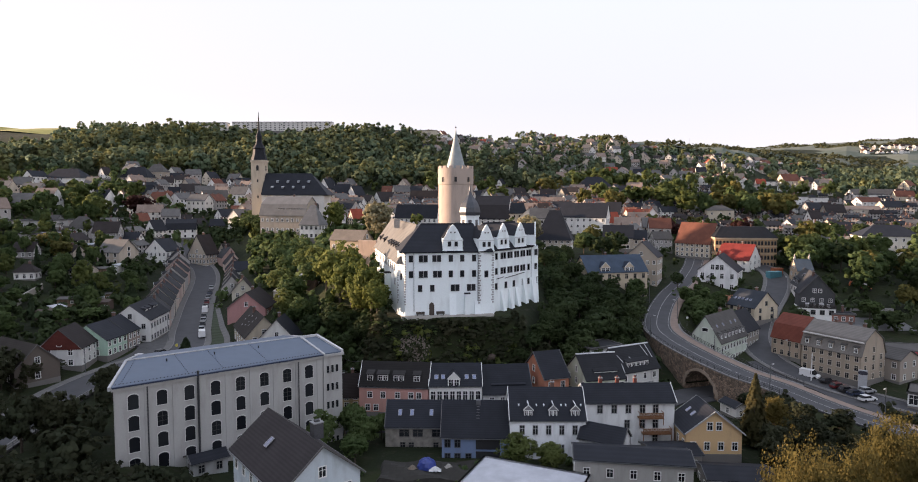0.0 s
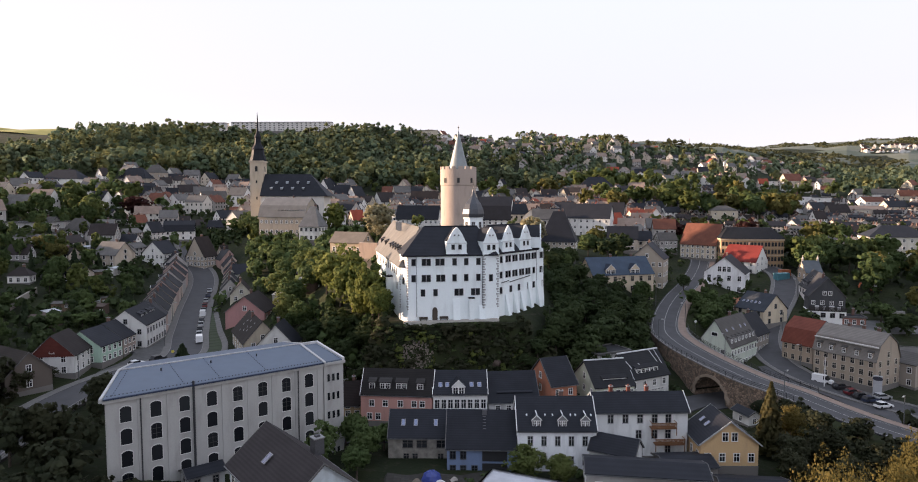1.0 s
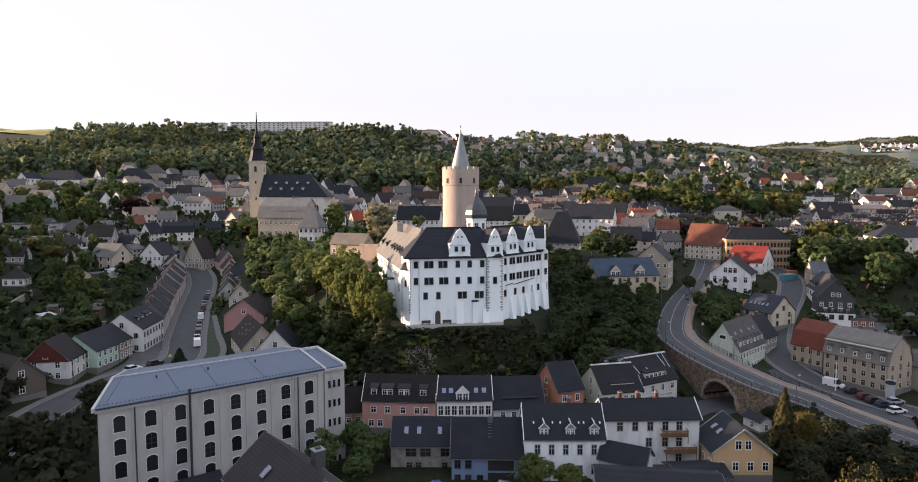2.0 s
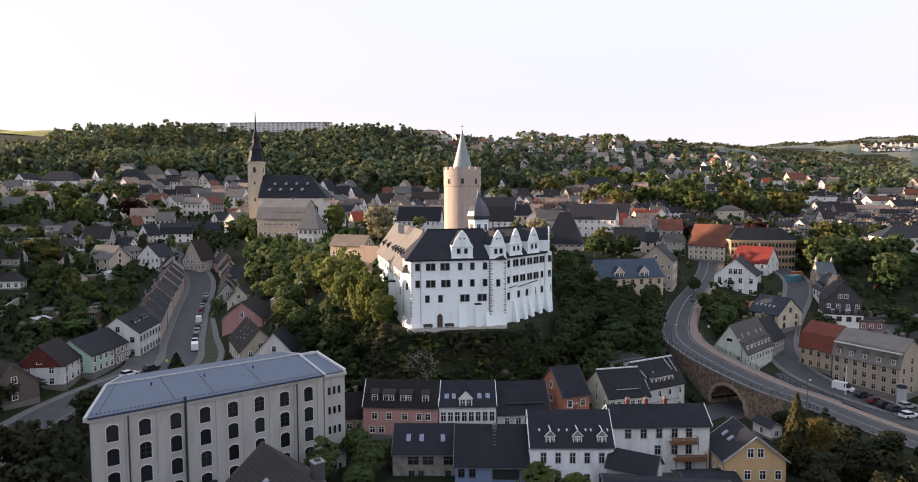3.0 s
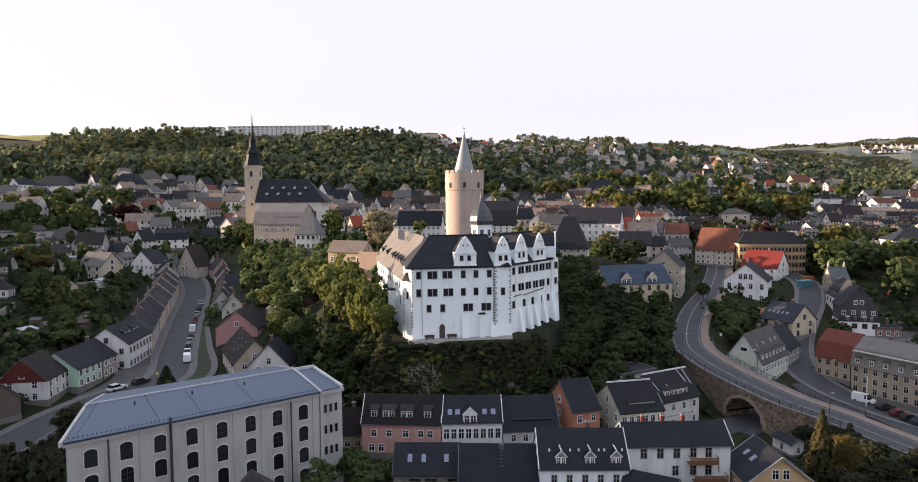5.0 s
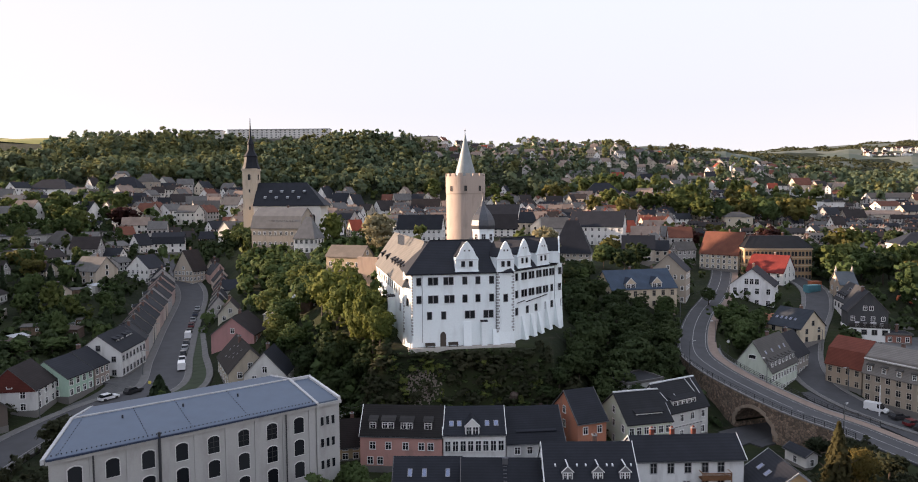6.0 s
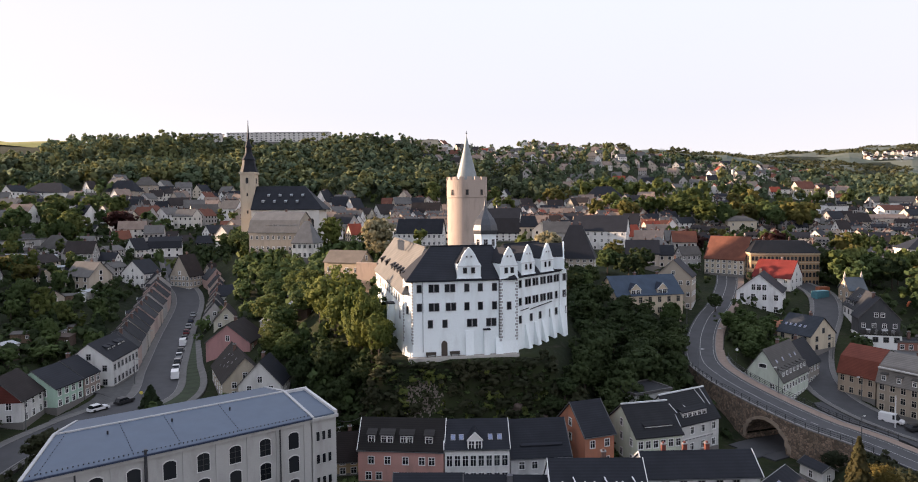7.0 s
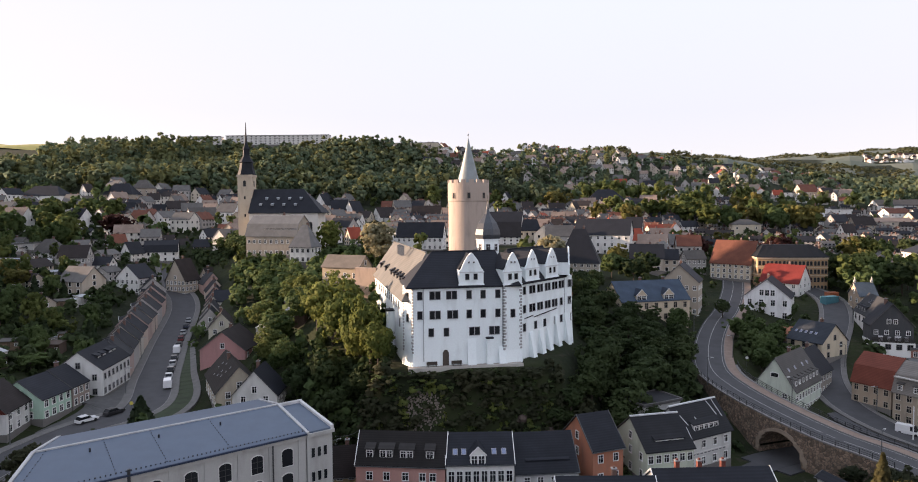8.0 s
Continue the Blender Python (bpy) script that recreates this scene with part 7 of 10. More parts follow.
house(461.1, 650.9, 75.4, 30, 13.0, 10.4, 4.9, 5.2, (0.5, 0.44, 0.34), TILE_BROWN, "gable", 2, 3, 2, "cream gabled house with a red-brown tiled roof", fine=False, back=False)
house(286.8, 546.4, 54.1, 45, 17.3, 13.8, 4.1, 5.4, (0.68, 0.67, 0.64), SLATE, "gable", 2, 3, 2, "white gabled house with a dark slate roof", fine=False, back=False)
house(298.7, 534.3, 52.8, 20, 14.3, 11.4, 5.2, 5.8, (0.33, 0.32, 0.31), SLATE, "gable", 2, 4, 3, "grey gabled house with a dark slate roof", fine=False, back=False)
house(301.6, 508.6, 50.3, 0, 15.9, 11.1, 6.0, 6.1, (0.36, 0.31, 0.25), SLATE_BROWN, "gable", 2, 4, 3, "beige gabled house with a brown-grey tiled roof", fine=False, back=False)
house(357.4, 565.0, 57.3, -6, 22.4, 11.2, 4.0, 4.5, (0.33, 0.32, 0.31), SLATE, "gable", 2, 6, 3, "grey gabled house with a dark slate roof", fine=False, back=False)
house(372.3, 545.5, 55.4, 10, 20.3, 12.2, 4.6, 5.2, (0.5, 0.44, 0.34), SLATE, "gable", 2, 5, 3, "cream gabled house with a dark slate roof", fine=False, back=False)
house(213.1, 405.3, 47.3, 40, 9.8, 8.9, 2.5, 4.4, (0.68, 0.67, 0.64), SLATE, "gable", 1, 3, 3, "white gabled house with a dark slate roof", fine=False, back=False)
house(240.5, 427.6, 48.7, 10, 8.5, 6.8, 5.4, 5.1, (0.68, 0.67, 0.64), SLATE_BROWN, "gable", 2, 4, 3, "white gabled house with a brown-grey tiled roof", fine=False, back=False)
house(457.4, 1114.1, 130.8, 10, 23.9, 16.7, 7.5, 6.2, (0.68, 0.67, 0.64), SLATE, "gable", 2, 4, 3, "white gabled house with a dark slate roof", fine=False, back=False)
house(471.6, 1029.4, 115.6, 60, 16.4, 18.1, 8.7, 9.9, (0.68, 0.67, 0.64), SLATE, "gable", 2, 2, 2, "white gabled house with a dark slate roof", fine=False, back=False)
house(502.5, 1041.2, 115.5, 10, 13.8, 11.0, 7.9, 5.0, (0.68, 0.67, 0.64), TILE_BROWN, "gable", 2, 3, 2, "white gabled house with a red-brown tiled roof", fine=False, back=False)
house(538.7, 1061.3, 116.4, 60, 11.5, 11.5, 5.4, 5.1, (0.68, 0.67, 0.64), SLATE, "gable", 2, 2, 2, "white gabled house with a dark slate roof", fine=False, back=False)
house(305.2, 900.7, 118.9, 20, 11.0, 8.8, 4.6, 3.6, (0.68, 0.67, 0.64), SLATE, "gable", 2, 3, 2, "white gabled house with a dark slate roof", fine=False, back=False)
house(388.7, 1090.3, 130.4, 60, 12.7, 12.7, 5.5, 4.4, (0.68, 0.67, 0.64), TILE_BROWN, "gable", 2, 2, 2, "white gabled house with a red-brown tiled roof", fine=False, back=False)
house(421.7, 1130.9, 134.8, 10, 13.2, 10.6, 4.8, 5.0, (0.68, 0.67, 0.64), SLATE, "gable", 2, 3, 2, "white gabled house with a dark slate roof", fine=False, back=False)
house(324.5, 813.0, 109.2, 30, 8.8, 7.0, 4.1, 3.9, (0.5, 0.44, 0.34), SLATE_BROWN, "gable", 2, 2, 2, "cream gabled house with a brown-grey tiled roof", fine=False, back=False)
house(469.4, 1124.1, 132.3, 60, 16.3, 14.6, 5.7, 7.2, (0.68, 0.67, 0.64), SLATE, "gable", 2, 2, 2, "white gabled house with a dark slate roof", fine=False, back=False)
house(263.4, 941.1, 131.4, 10, 13.2, 9.2, 4.8, 3.8, (0.33, 0.32, 0.31), SLATE, "flat", 2, 4, 3, "grey flat-roofed building with a dark slate roof", fine=False, back=False)
house(273.3, 746.8, 93.6, 5, 21.1, 10.6, 3.5, 4.8, (0.5, 0.44, 0.34), TILE_BROWN, "gable", 2, 5, 2, "cream gabled house with a red-brown tiled roof", fine=False, back=False)
house(304.8, 714.6, 87.9, 60, 16.2, 16.2, 2.4, 2.8, (0.68, 0.67, 0.64), TILE_BROWN, "gable", 2, 2, 2, "white gabled house with a red-brown tiled roof", fine=False, back=False)
house(93.8, 1077.1, 154.1, 0, 26.0, 15.6, 5.9, 5.2, (0.33, 0.32, 0.31), SLATE_GREY, "gable", 2, 5, 3, "grey gabled house with a weathered grey roof", fine=False, back=False)
house(46.5, 1044.5, 149.4, 0, 26.0, 13.0, 5.3, 5.5, (0.68, 0.67, 0.64), SLATE_GREY, "flat", 2, 6, 3, "white flat-roofed building with a weathered grey roof", fine=False, back=False)
house(113.5, 998.3, 136.5, 5, 25.4, 12.7, 5.1, 4.0, (0.68, 0.67, 0.64), SLATE, "gable", 2, 5, 2, "white gabled house with a dark slate roof", fine=False, back=False)
house(144.7, 939.1, 130.0, -3, 48.3, 14.5, 4.8, 4.5, (0.42, 0.26, 0.22), TILE_BROWN, "gable", 2, 9, 3, "pink gabled house with a red-brown tiled roof", fine=False, back=False)
house(42.7, 810.4, 120.9, 0, 19.9, 12.0, 4.1, 3.9, (0.68, 0.67, 0.64), SLATE, "gable", 2, 4, 2, "white gabled house with a dark slate roof", fine=False, back=False)
house(92.1, 974.7, 132.3, 30, 14.5, 11.6, 4.9, 5.5, (0.68, 0.67, 0.64), TILE_BROWN, "gable", 2, 3, 2, "white gabled house with a red-brown tiled roof", fine=False, back=False)
house(-55.5, 842.9, 144.0, -4, 56.5, 11.3, 10.6, 1.3, (0.5, 0.44, 0.34), SLATE_GREY, "flat", 4, 14, 3, "cream flat-roofed building with a weathered grey roof", fine=False, back=False)
house(-101.0, 824.3, 146.0, -2, 31.9, 9.6, 9.7, 2.0, (0.5, 0.44, 0.34), SLATE_GREY, "flat", 3, 10, 3, "cream flat-roofed building with a weathered grey roof", fine=False, back=False)
house(-491.5, 927.5, 165.3, 5, 20.3, 12.2, 2.7, 3.0, (0.33, 0.32, 0.31), SLATE_BROWN, "gable", 1, 3, 2, "grey gabled house with a brown-grey tiled roof", fine=False, back=False)
ob = house(101.2, 214.8, 26.4, -62, 10.5, 12.0, 4.9, 4.9, (0.5, 0.43, 0.32), (0.04, 0.047, 0.058), "gable", 2, 3, 2, "cream gabled house with dark slate roof and skylights", back=False, chim=1, frame_c=(0.12, 0.12, 0.12))
for k in range(5):
    skylight(ob, -4.0 + 1.5 * k, -3.6, 4.9 + 4.9 * (1 - 3.6 / 6.0) + 0.24, 39.2, 0.5, 0.8)
house(99.5, 224.6, 28.2, -20, 6.0, 5.0, 3.0, 1.6, (0.3, 0.2, 0.14), (0.33, 0.15, 0.09), "gable", 1, 2, 1, "low shed with a faded orange tiled roof", back=False, chim=0)
# slate-hung house with a white ground floor and a timber balcony
ob = house(124.7, 218.8, 27.0, 73, 7.0, 11.0, 7.9, 6.3, (0.05, 0.052, 0.056), SLATE, "gable", 2, 3, 4, "slate-hung house with white ground floor and dark timber balcony", back=False, attic=2, chim=1, foot=3.0, wsize=(0.9, 1.2))
f = Build()
f.box(-3.62, 3.62, -5.62, 5.62, -4, 3.2)
gf = part("ground_floor", f, plaster((0.72, 0.72, 0.7)), ob, "white plastered ground floor")
for k in range(4):
    put_window(gf, window_mesh(1.3, 1.4, (0.12, 0.11, 0.1)), -3.62, -4.2 + 2.8 * k, 1.1, -90)
for k in range(3):
    put_window(gf, window_mesh(1.3, 1.4, (0.12, 0.11, 0.1)), -2.4 + 2.4 * k, -5.62, 1.1, 0)
f = Build()
f.box(-5.2, -3.6, -5.6, 5.6, 3.1, 3.35)
dk = plain("dark_timber", (0.03, 0.026, 0.023), 0.8)
bal = part("balcony", f, dk, ob, "dark stained timber balcony")
for k in range(8):
    f = Build()
    f.box(-5.2, -5.06, -5.6 + k * 1.58, -5.46 + k * 1.58, 3.35, 4.45)
    part("post", f, dk, bal)
for z in (3.45, 3.75, 4.05, 4.35):
    f = Build()
    f.box(-5.19, -5.08, -5.6, 5.6, z, z + 0.2)
    part("rail", f, dk, bal)
f = Build()
f.box(-5.1, -3.62, -5.5, 5.5, -3.0, 3.1)
ff = part("terrace_room", f, plaster((0.72, 0.72, 0.7)), ob, "white plastered room under the balcony")
for k in range(4):
    put_window(ff, window_mesh(1.3, 1.4, (0.12, 0.11, 0.1)), -5.1, -4.2 + 2.8 * k, 1.1, -90)
for k, (dx, sz) in enumerate(((-3.4, 0.5), (-1.2, 0.8), (1.0, 0.45), (3.2, 0.6))):
    f = Build()
    f.box(-4.6, -4.5, dx - sz, dx + sz, 3.4, 4.6 + 0.3 * (k % 2))
    f.box(-4.75, -4.35, dx - sz, dx + sz, 3.35, 3.45)
    part("balcony_screen", f, plain("white_screen", (0.6, 0.6, 0.62), 0.6), bal, "white screen on the balcony")
house(131.4, 214.2, 25.4, -14, 7.0, 5.2, 2.9, 1.6, (0.26, 0.12, 0.09), SLATE, "flat", 1, 3, 2, "brick-red flat-roofed building with a dark slate roof", fine=True, back=False)
house(-25.0, 145.3, 18.7, 10, 4.1, 3.3, 3.6, 4.3, (0.48, 0.36, 0.2), SLATE_BROWN, "gable", 2, 2, 2, "ochre gabled house with a brown-grey tiled roof", fine=True, back=False)

ob = house(-81.0, 304.0, 50.3, -16, 24.0, 13.0, 9.0, 8.4, (0.36, 0.31, 0.25), (0.15, 0.15, 0.148), "mansard", 2, 9, 4, "large beige vicarage with weathered grey mansard roof", back=False)
dormer(ob, 3.0, -5.6, 10.6, 13.0, 1.4, 2.6, (0.2, 0.2, 0.2), roofing((0.15, 0.15, 0.148)), "shed", win=9)
house(-65.0, 284.0, 49.0, -14, 9.2, 8.8, 6.8, 8.2, (0.68, 0.67, 0.64), (0.16, 0.16, 0.16), "hip", 2, 4, 3, "white hip-roofed house below the church", back=False, hip=3.4, frame_c=(0.3, 0.3, 0.3))
def excavator(x, y, rot):
    """A small tracked digger with its bent arm raised."""
    ob = thing("excavator", pose(x, y, ground(x, y) + 0.05, 0, 0, rot), "small orange tracked excavator with its arm raised", "excavator")
    orange = plain("digger_orange", (0.5, 0.13, 0.05), 0.5, 0, 0.12, 2)
    rubber = plain("track_rubber", (0.02, 0.02, 0.02), 0.9)
    for sy in (-1, 1):
        b = Build()
        prof = [(-1.5, 0.1), (1.5, 0.1), (1.75, 0.4), (1.5, 0.75), (-1.5, 0.75), (-1.75, 0.4)]
        b.prism([(px, sy * 1.0 - 0.25, pz) for px, pz in prof], [(px, sy * 1.0 + 0.25, pz) for px, pz in prof])
        part("track", b, rubber, ob, "black rubber track")
    b = Build()
    b.prism([(-1.7, -1.1, 0.8), (1.3, -1.1, 0.8), (1.3, 1.1, 0.8), (-1.7, 1.1, 0.8)], [(-1.6, -1.0, 1.6), (1.2, -1.0, 1.6), (1.2, 1.0, 1.6), (-1.6, 1.0, 1.6)])
    part("body", b, orange, ob)
    b = Build()
    b.prism([(-0.3, -1.0, 1.6), (1.2, -1.0, 1.6), (1.2, 0.2, 1.6), (-0.3, 0.2, 1.6)], [(-0.3, -0.95, 2.9), (0.8, -0.95, 2.9), (0.8, 0.15, 2.9), (-0.3, 0.15, 2.9)])
    part("cab", b, plain("digger_cab", (0.5, 0.5, 0.48), 0.4), ob, "pale cab")
    for nm, p0, p1, k in (("boom", (1.2, 1.3), (3.4, 4.6), 0.22), ("stick", (3.4, 4.6), (6.2, 3.2), 0.17), ("bucket", (6.0, 3.4), (6.5, 2.3), 0.4)):
        b = Build()
        b.prism([(p0[0], 0.5 - k, p0[1] - k), (p0[0], 0.5 + k, p0[1] - k), (p0[0], 0.5 + k, p0[1] + k), (p0[0], 0.5 - k, p0[1] + k)],
                [(p1[0], 0.5 - k, p1[1] - k), (p1[0], 0.5 + k, p1[1] - k), (p1[0], 0.5 + k, p1[1] + k), (p1[0], 0.5 - k, p1[1] + k)])
        part(nm, b, orange, ob)


excavator(158.6, 243.5, 176)


def back_yard():
    """Grey yard behind the tenements with a low concrete retaining wall."""
    xs, ys = np.linspace(126, 152, 14), np.linspace(205.5, 216.5, 7)
    b = Build()
    b.v = [(x, y, ground(x, y) + 0.14) for y in ys for x in xs]
    b.f = [(j * 14 + i, j * 14 + i + 1, (j + 1) * 14 + i + 1, (j + 1) * 14 + i) for j in range(6) for i in range(13)]
    b.m = [0] * len(b.f)
    tagged(new("pavement", b.mesh("pavement", [plain("yard_concrete", (0.12, 0.12, 0.12), 0.9, 0, 0.25, 0.4)])), "grey concrete yard behind the tenements", "pavement", kind="structure")
    b = Build()
    for i in range(8):
        x0, x1 = 138 + i * 2.2, 140.2 + i * 2.2
        z = ground(x0, 224)
        b.prism([(x0, 222.6, z - 1.5), (x1, 222.6, z - 1.5), (x1, 224.2, z - 1.5), (x0, 224.2, z - 1.5)], [(x0, 222.9, z + 0.6), (x1, 222.9, z + 0.6), (x1, 224.2, z + 0.6), (x0, 224.2, z + 0.6)])
    tagged(new("retaining_wall", b.mesh("retaining_wall", [plaster((0.22, 0.21, 0.2))])), "low grey concrete retaining wall on the bank", "wall", kind="structure")


back_yard()
# blocks of flats on the plateau
for x, y, w, g in ((-330, 842, 54, 152), (-232, 846, 132, 153.5)):
    ob = house(x, y, g, -2, w, 12, 12.0, 0.5, (0.62, 0.6, 0.57), SLATE_GREY, "flat", 2, 4, 1, "long pale concrete block of flats on the plateau", fine=False, back=False, chim=0, wsize=(1.6, 1.4), category="apartment block")
    for k in range(4):
        for i in range(int(w / 6)):
            put_window(ob, window_mesh(2.2, 1.2, (0.62, 0.6, 0.57), False), -w / 2 + 3 + i * 6, -6.02, 1.5 + k * 2.9, 0)
fb = Build()
us, ysf = np.linspace(-0.8, -0.6, 12), np.linspace(960, 1140, 10)
for i in range(11):
    for j in range(9):
        fb.face([(us[a] * ysf[c], ysf[c], ground(us[a] * ysf[c], ysf[c]) + 0.6) for a, c in ((i, j), (i + 1, j), (i + 1, j + 1), (i, j + 1))])
tagged(new("field", fb.mesh("field", [plain("rape_field", (0.3, 0.26, 0.06), 0.95, 0, 0.15, 0.05)], True)), "yellow rape field on the plateau", "field", kind="structure")

def fields():
    m, nt, b = nodes_of("field_patchwork")
    v = nt.nodes.new("ShaderNodeTexVoronoi")
    v.inputs["Scale"].default_value = 0.006
    p = coords(nt)
    link(nt, p, v.inputs["Vector"])
    sep = nt.nodes.new("ShaderNodeSeparateColor")
    link(nt, v.outputs["Color"], sep.inputs[0])
    # field greens pulled towards the blue-grey of distant haze
    col = ramp(nt, sep.outputs[0], (0.05, 0.07, 0.05), (0.11, 0.115, 0.085), 0.1, 0.9)
    link(nt, mix(nt, noise_node(nt, 0.02, 4, p), mix(nt, 0.4, col, (0.06, 0.08, 0.04)), col), b.inputs["Base Color"])
    b.inputs["Roughness"].default_value = 0.95
    f = Build()
    uu, yy = np.linspace(0.05, 1.0, 40), np.geomspace(1250, 4450, 36)
    gx = uu[None, :] * yy[:, None]
    gz = land(gx.ravel(), np.repeat(yy, 40)).reshape(36, 40) + 1.5
    for j in range(35):
        for i in range(39):
            f.face([(gx[a, c], yy[a], gz[a, c]) for a, c in ((j, i), (j, i + 1), (j + 1, i + 1), (j + 1, i))])
    tagged(new("field", f.mesh("field", [m], True)), "pale meadows and ploughed fields on distant hills", "field", kind="structure")


fields()

# ochre lodge and the terrace wall beside the castle
house(-37.5, 221.5, 48.6, -24, 13.0, 7.0, 4.4, 3.2, (0.44, 0.35, 0.24), (0.2, 0.17, 0.14), "gable", 1, 4, 2, "low ochre castle lodge with sunlit tiled roof", back=False, chim=0)
tw = Build()
tw.prism([(-34.0, 214.5, 44), (-27.6, 212.0, 44), (-27.2, 213.0, 44), (-33.6, 215.5, 44)], [(-34.0, 214.5, 53.2), (-27.6, 212.0, 53.2), (-27.2, 213.0, 53.2), (-33.6, 215.5, 53.2)])
tagged(new("terrace_wall", tw.mesh("terrace_wall", [plaster((0.5, 0.36, 0.27))])), "pinkish plastered terrace wall joining the castle", "wall", kind="structure")

gw = Build()
gl = [(-136.5, 186.0), (-138.5, 194.0), (-140.6, 204.0), (-142.6, 215.0)]
gz = [ground(*p) for p in gl]
for k in range(3):
    (xa, ya), (xb, yb) = gl[k], gl[k + 1]
    gw.prism([(xa, ya, gz[k] - 1), (xa + 0.5, ya, gz[k] - 1), (xb + 0.5, yb, gz[k + 1] - 1), (xb, yb, gz[k + 1] - 1)], [(xa, ya, gz[k] + 2.3), (xa + 0.5, ya, gz[k] + 2.3), (xb + 0.5, yb, gz[k + 1] + 2.3), (xb, yb, gz[k + 1] + 2.3)])
tagged(new("garden_wall", gw.mesh("garden_wall", [plaster((0.26, 0.24, 0.21))])), "weathered grey stone retaining wall of the hillside gardens", "wall", kind="structure")

# ---- yard clutter and street furniture ----
def yard():
    b = Build()
    r = random.Random(2)
    nx, ny = 16, 9
    hgt = [[18.6 + 0.7 * math.sin(i * 0.9 + j) * 0.4 + r.uniform(-0.12, 0.12) - 2.4 * (j == 0) - 1.8 * (i in (0, nx - 1)) for i in range(nx)] for j in range(ny)]
    for j in range(ny - 1):
        for i in range(nx - 1):
            b.face([(-15 + (i + a) * 1.35, 106.4 + (j + c) * 1.1, hgt[j + c][i + a]) for a, c in ((0, 0), (1, 0), (1, 1), (0, 1))])
    tagged(new("soil_bank", b.mesh("soil_bank", [plain("yard_soil", (0.022, 0.02, 0.016), 0.95, 0, 0.3, 1.2)], True)), "bare dark soil of a building yard", "soil", kind="stuff")
    b = Build()
    rings = [(2.1, 0), (2.0, 0.7), (1.6, 1.5), (0.9, 2.1), (0.15, 2.3)]
    pts = [[(q * (1 + 0.13 * math.sin(5 * t + 3 * k)) * math.cos(t), q * 0.8 * (1 + 0.13 * math.sin(4 * t + k)) * math.sin(t), z + 0.1 * math.sin(7 * t)) for t in [2 * math.pi * i / 18 for i in range(18)]] for k, (q, z) in enumerate(rings)]
    for lo, hi in zip(pts[:-1], pts[1:]):
        for i in range(18):
            b.face([lo[i], lo[(i + 1) % 18], hi[(i + 1) % 18], hi[i]])
    tarp = tagged(new("tarpaulin", b.mesh("tarpaulin", [plain("blue_tarp", (0.03, 0.05, 0.22), 0.45, 0, 0.15, 2)], True)), "crumpled blue tarpaulin over a heap in the yard", "tarpaulin")
    tarp.matrix_world = pose(-5.6, 112.6, 18.4) @ Matrix.Diagonal((0.85, 0.85, 0.85, 1))
    for k, (x, y, w, d, c, nm, lab) in enumerate([(-4.0, 110.9, 2.2, 1.2, (0.6, 0.6, 0.6), "plastic_sheet", "white plastic sheet thrown over rubble"), (-1.6, 112.2, 1.4, 1.0, (0.3, 0.28, 0.25), "rubble_heap", "heap of pale building rubble"), (-8.2, 111.6, 1.6, 1.2, (0.16, 0.13, 0.1), "timber_stack", "stack of old brown timber")]):
        b = Build()
        n = 7
        for i in range(n):
            for j in range(n):
                q = []
                for a, c2 in ((0, 0), (1, 0), (1, 1), (0, 1)):
                    u, v = (i + a) / n, (j + c2) / n
                    q.append(((u - 0.5) * w, (v - 0.5) * d, 0.7 * math.sin(math.pi * u) * math.sin(math.pi * v) + 0.12 * math.sin(19 * u + k) * math.cos(13 * v)))
                b.face(q)
        o = tagged(new(nm, b.mesh(nm, [plain(nm + "_surface", c, 0.8, 0, 0.25, 3)])), lab, "rubble" if k else "plastic sheet")
        o.matrix_world = pose(x, y, 18.7, 0, 0, 20 * k)


yard()


def street_lamp(x, y, z, rot):
    ob = thing("street_lamp", pose(x, y, z, 0, 0, rot), "slim grey street lamp beside the road", "street lamp", "street lamps")
    steel = plain("lamp_steel", (0.12, 0.125, 0.13), 0.5, 0.5)
    b = Build()
    b.ring(0, 0, 0.11, -0.6, 0.07, 6.2, 8)
    part("pole", b, steel, ob)
    b = Build()
    b.box(-0.05, 1.1, -0.05, 0.05, 6.15, 6.25)
    part("arm", b, steel, ob)
    b = Build()
    b.prism([(0.7, -0.16, 6.05), (1.5, -0.12, 6.1), (1.5, 0.12, 6.1), (0.7, 0.16, 6.05)], [(0.75, -0.1, 6.3), (1.45, -0.08, 6.24), (1.45, 0.08, 6.24), (0.75, 0.1, 6.3)])
    part("lantern", b, plain("lantern_grey", (0.4, 0.4, 0.39), 0.5), ob)


for pts, ys, off in ((ROAD_BRIDGE, (112, 146, 184, 222), -4.75), (ROAD_BRIDGE, (130, 168, 205), 6.2), (STREET_WEST, (150, 186, 216, 246), -5.9), (STREET_LOW, (180, 208, 236), 4.6)):
    ln = spline(pts, 0.5)
    nn = sides(ln)
    for yy in ys:
        i = int(np.argmin(abs(ln[:, 1] - yy)))
        street_lamp(ln[i][0] + nn[i][0] * off, ln[i][1] + nn[i][1] * off, ln[i][2] + 0.2, math.degrees(math.atan2(-nn[i][1] * off, -nn[i][0] * off)))


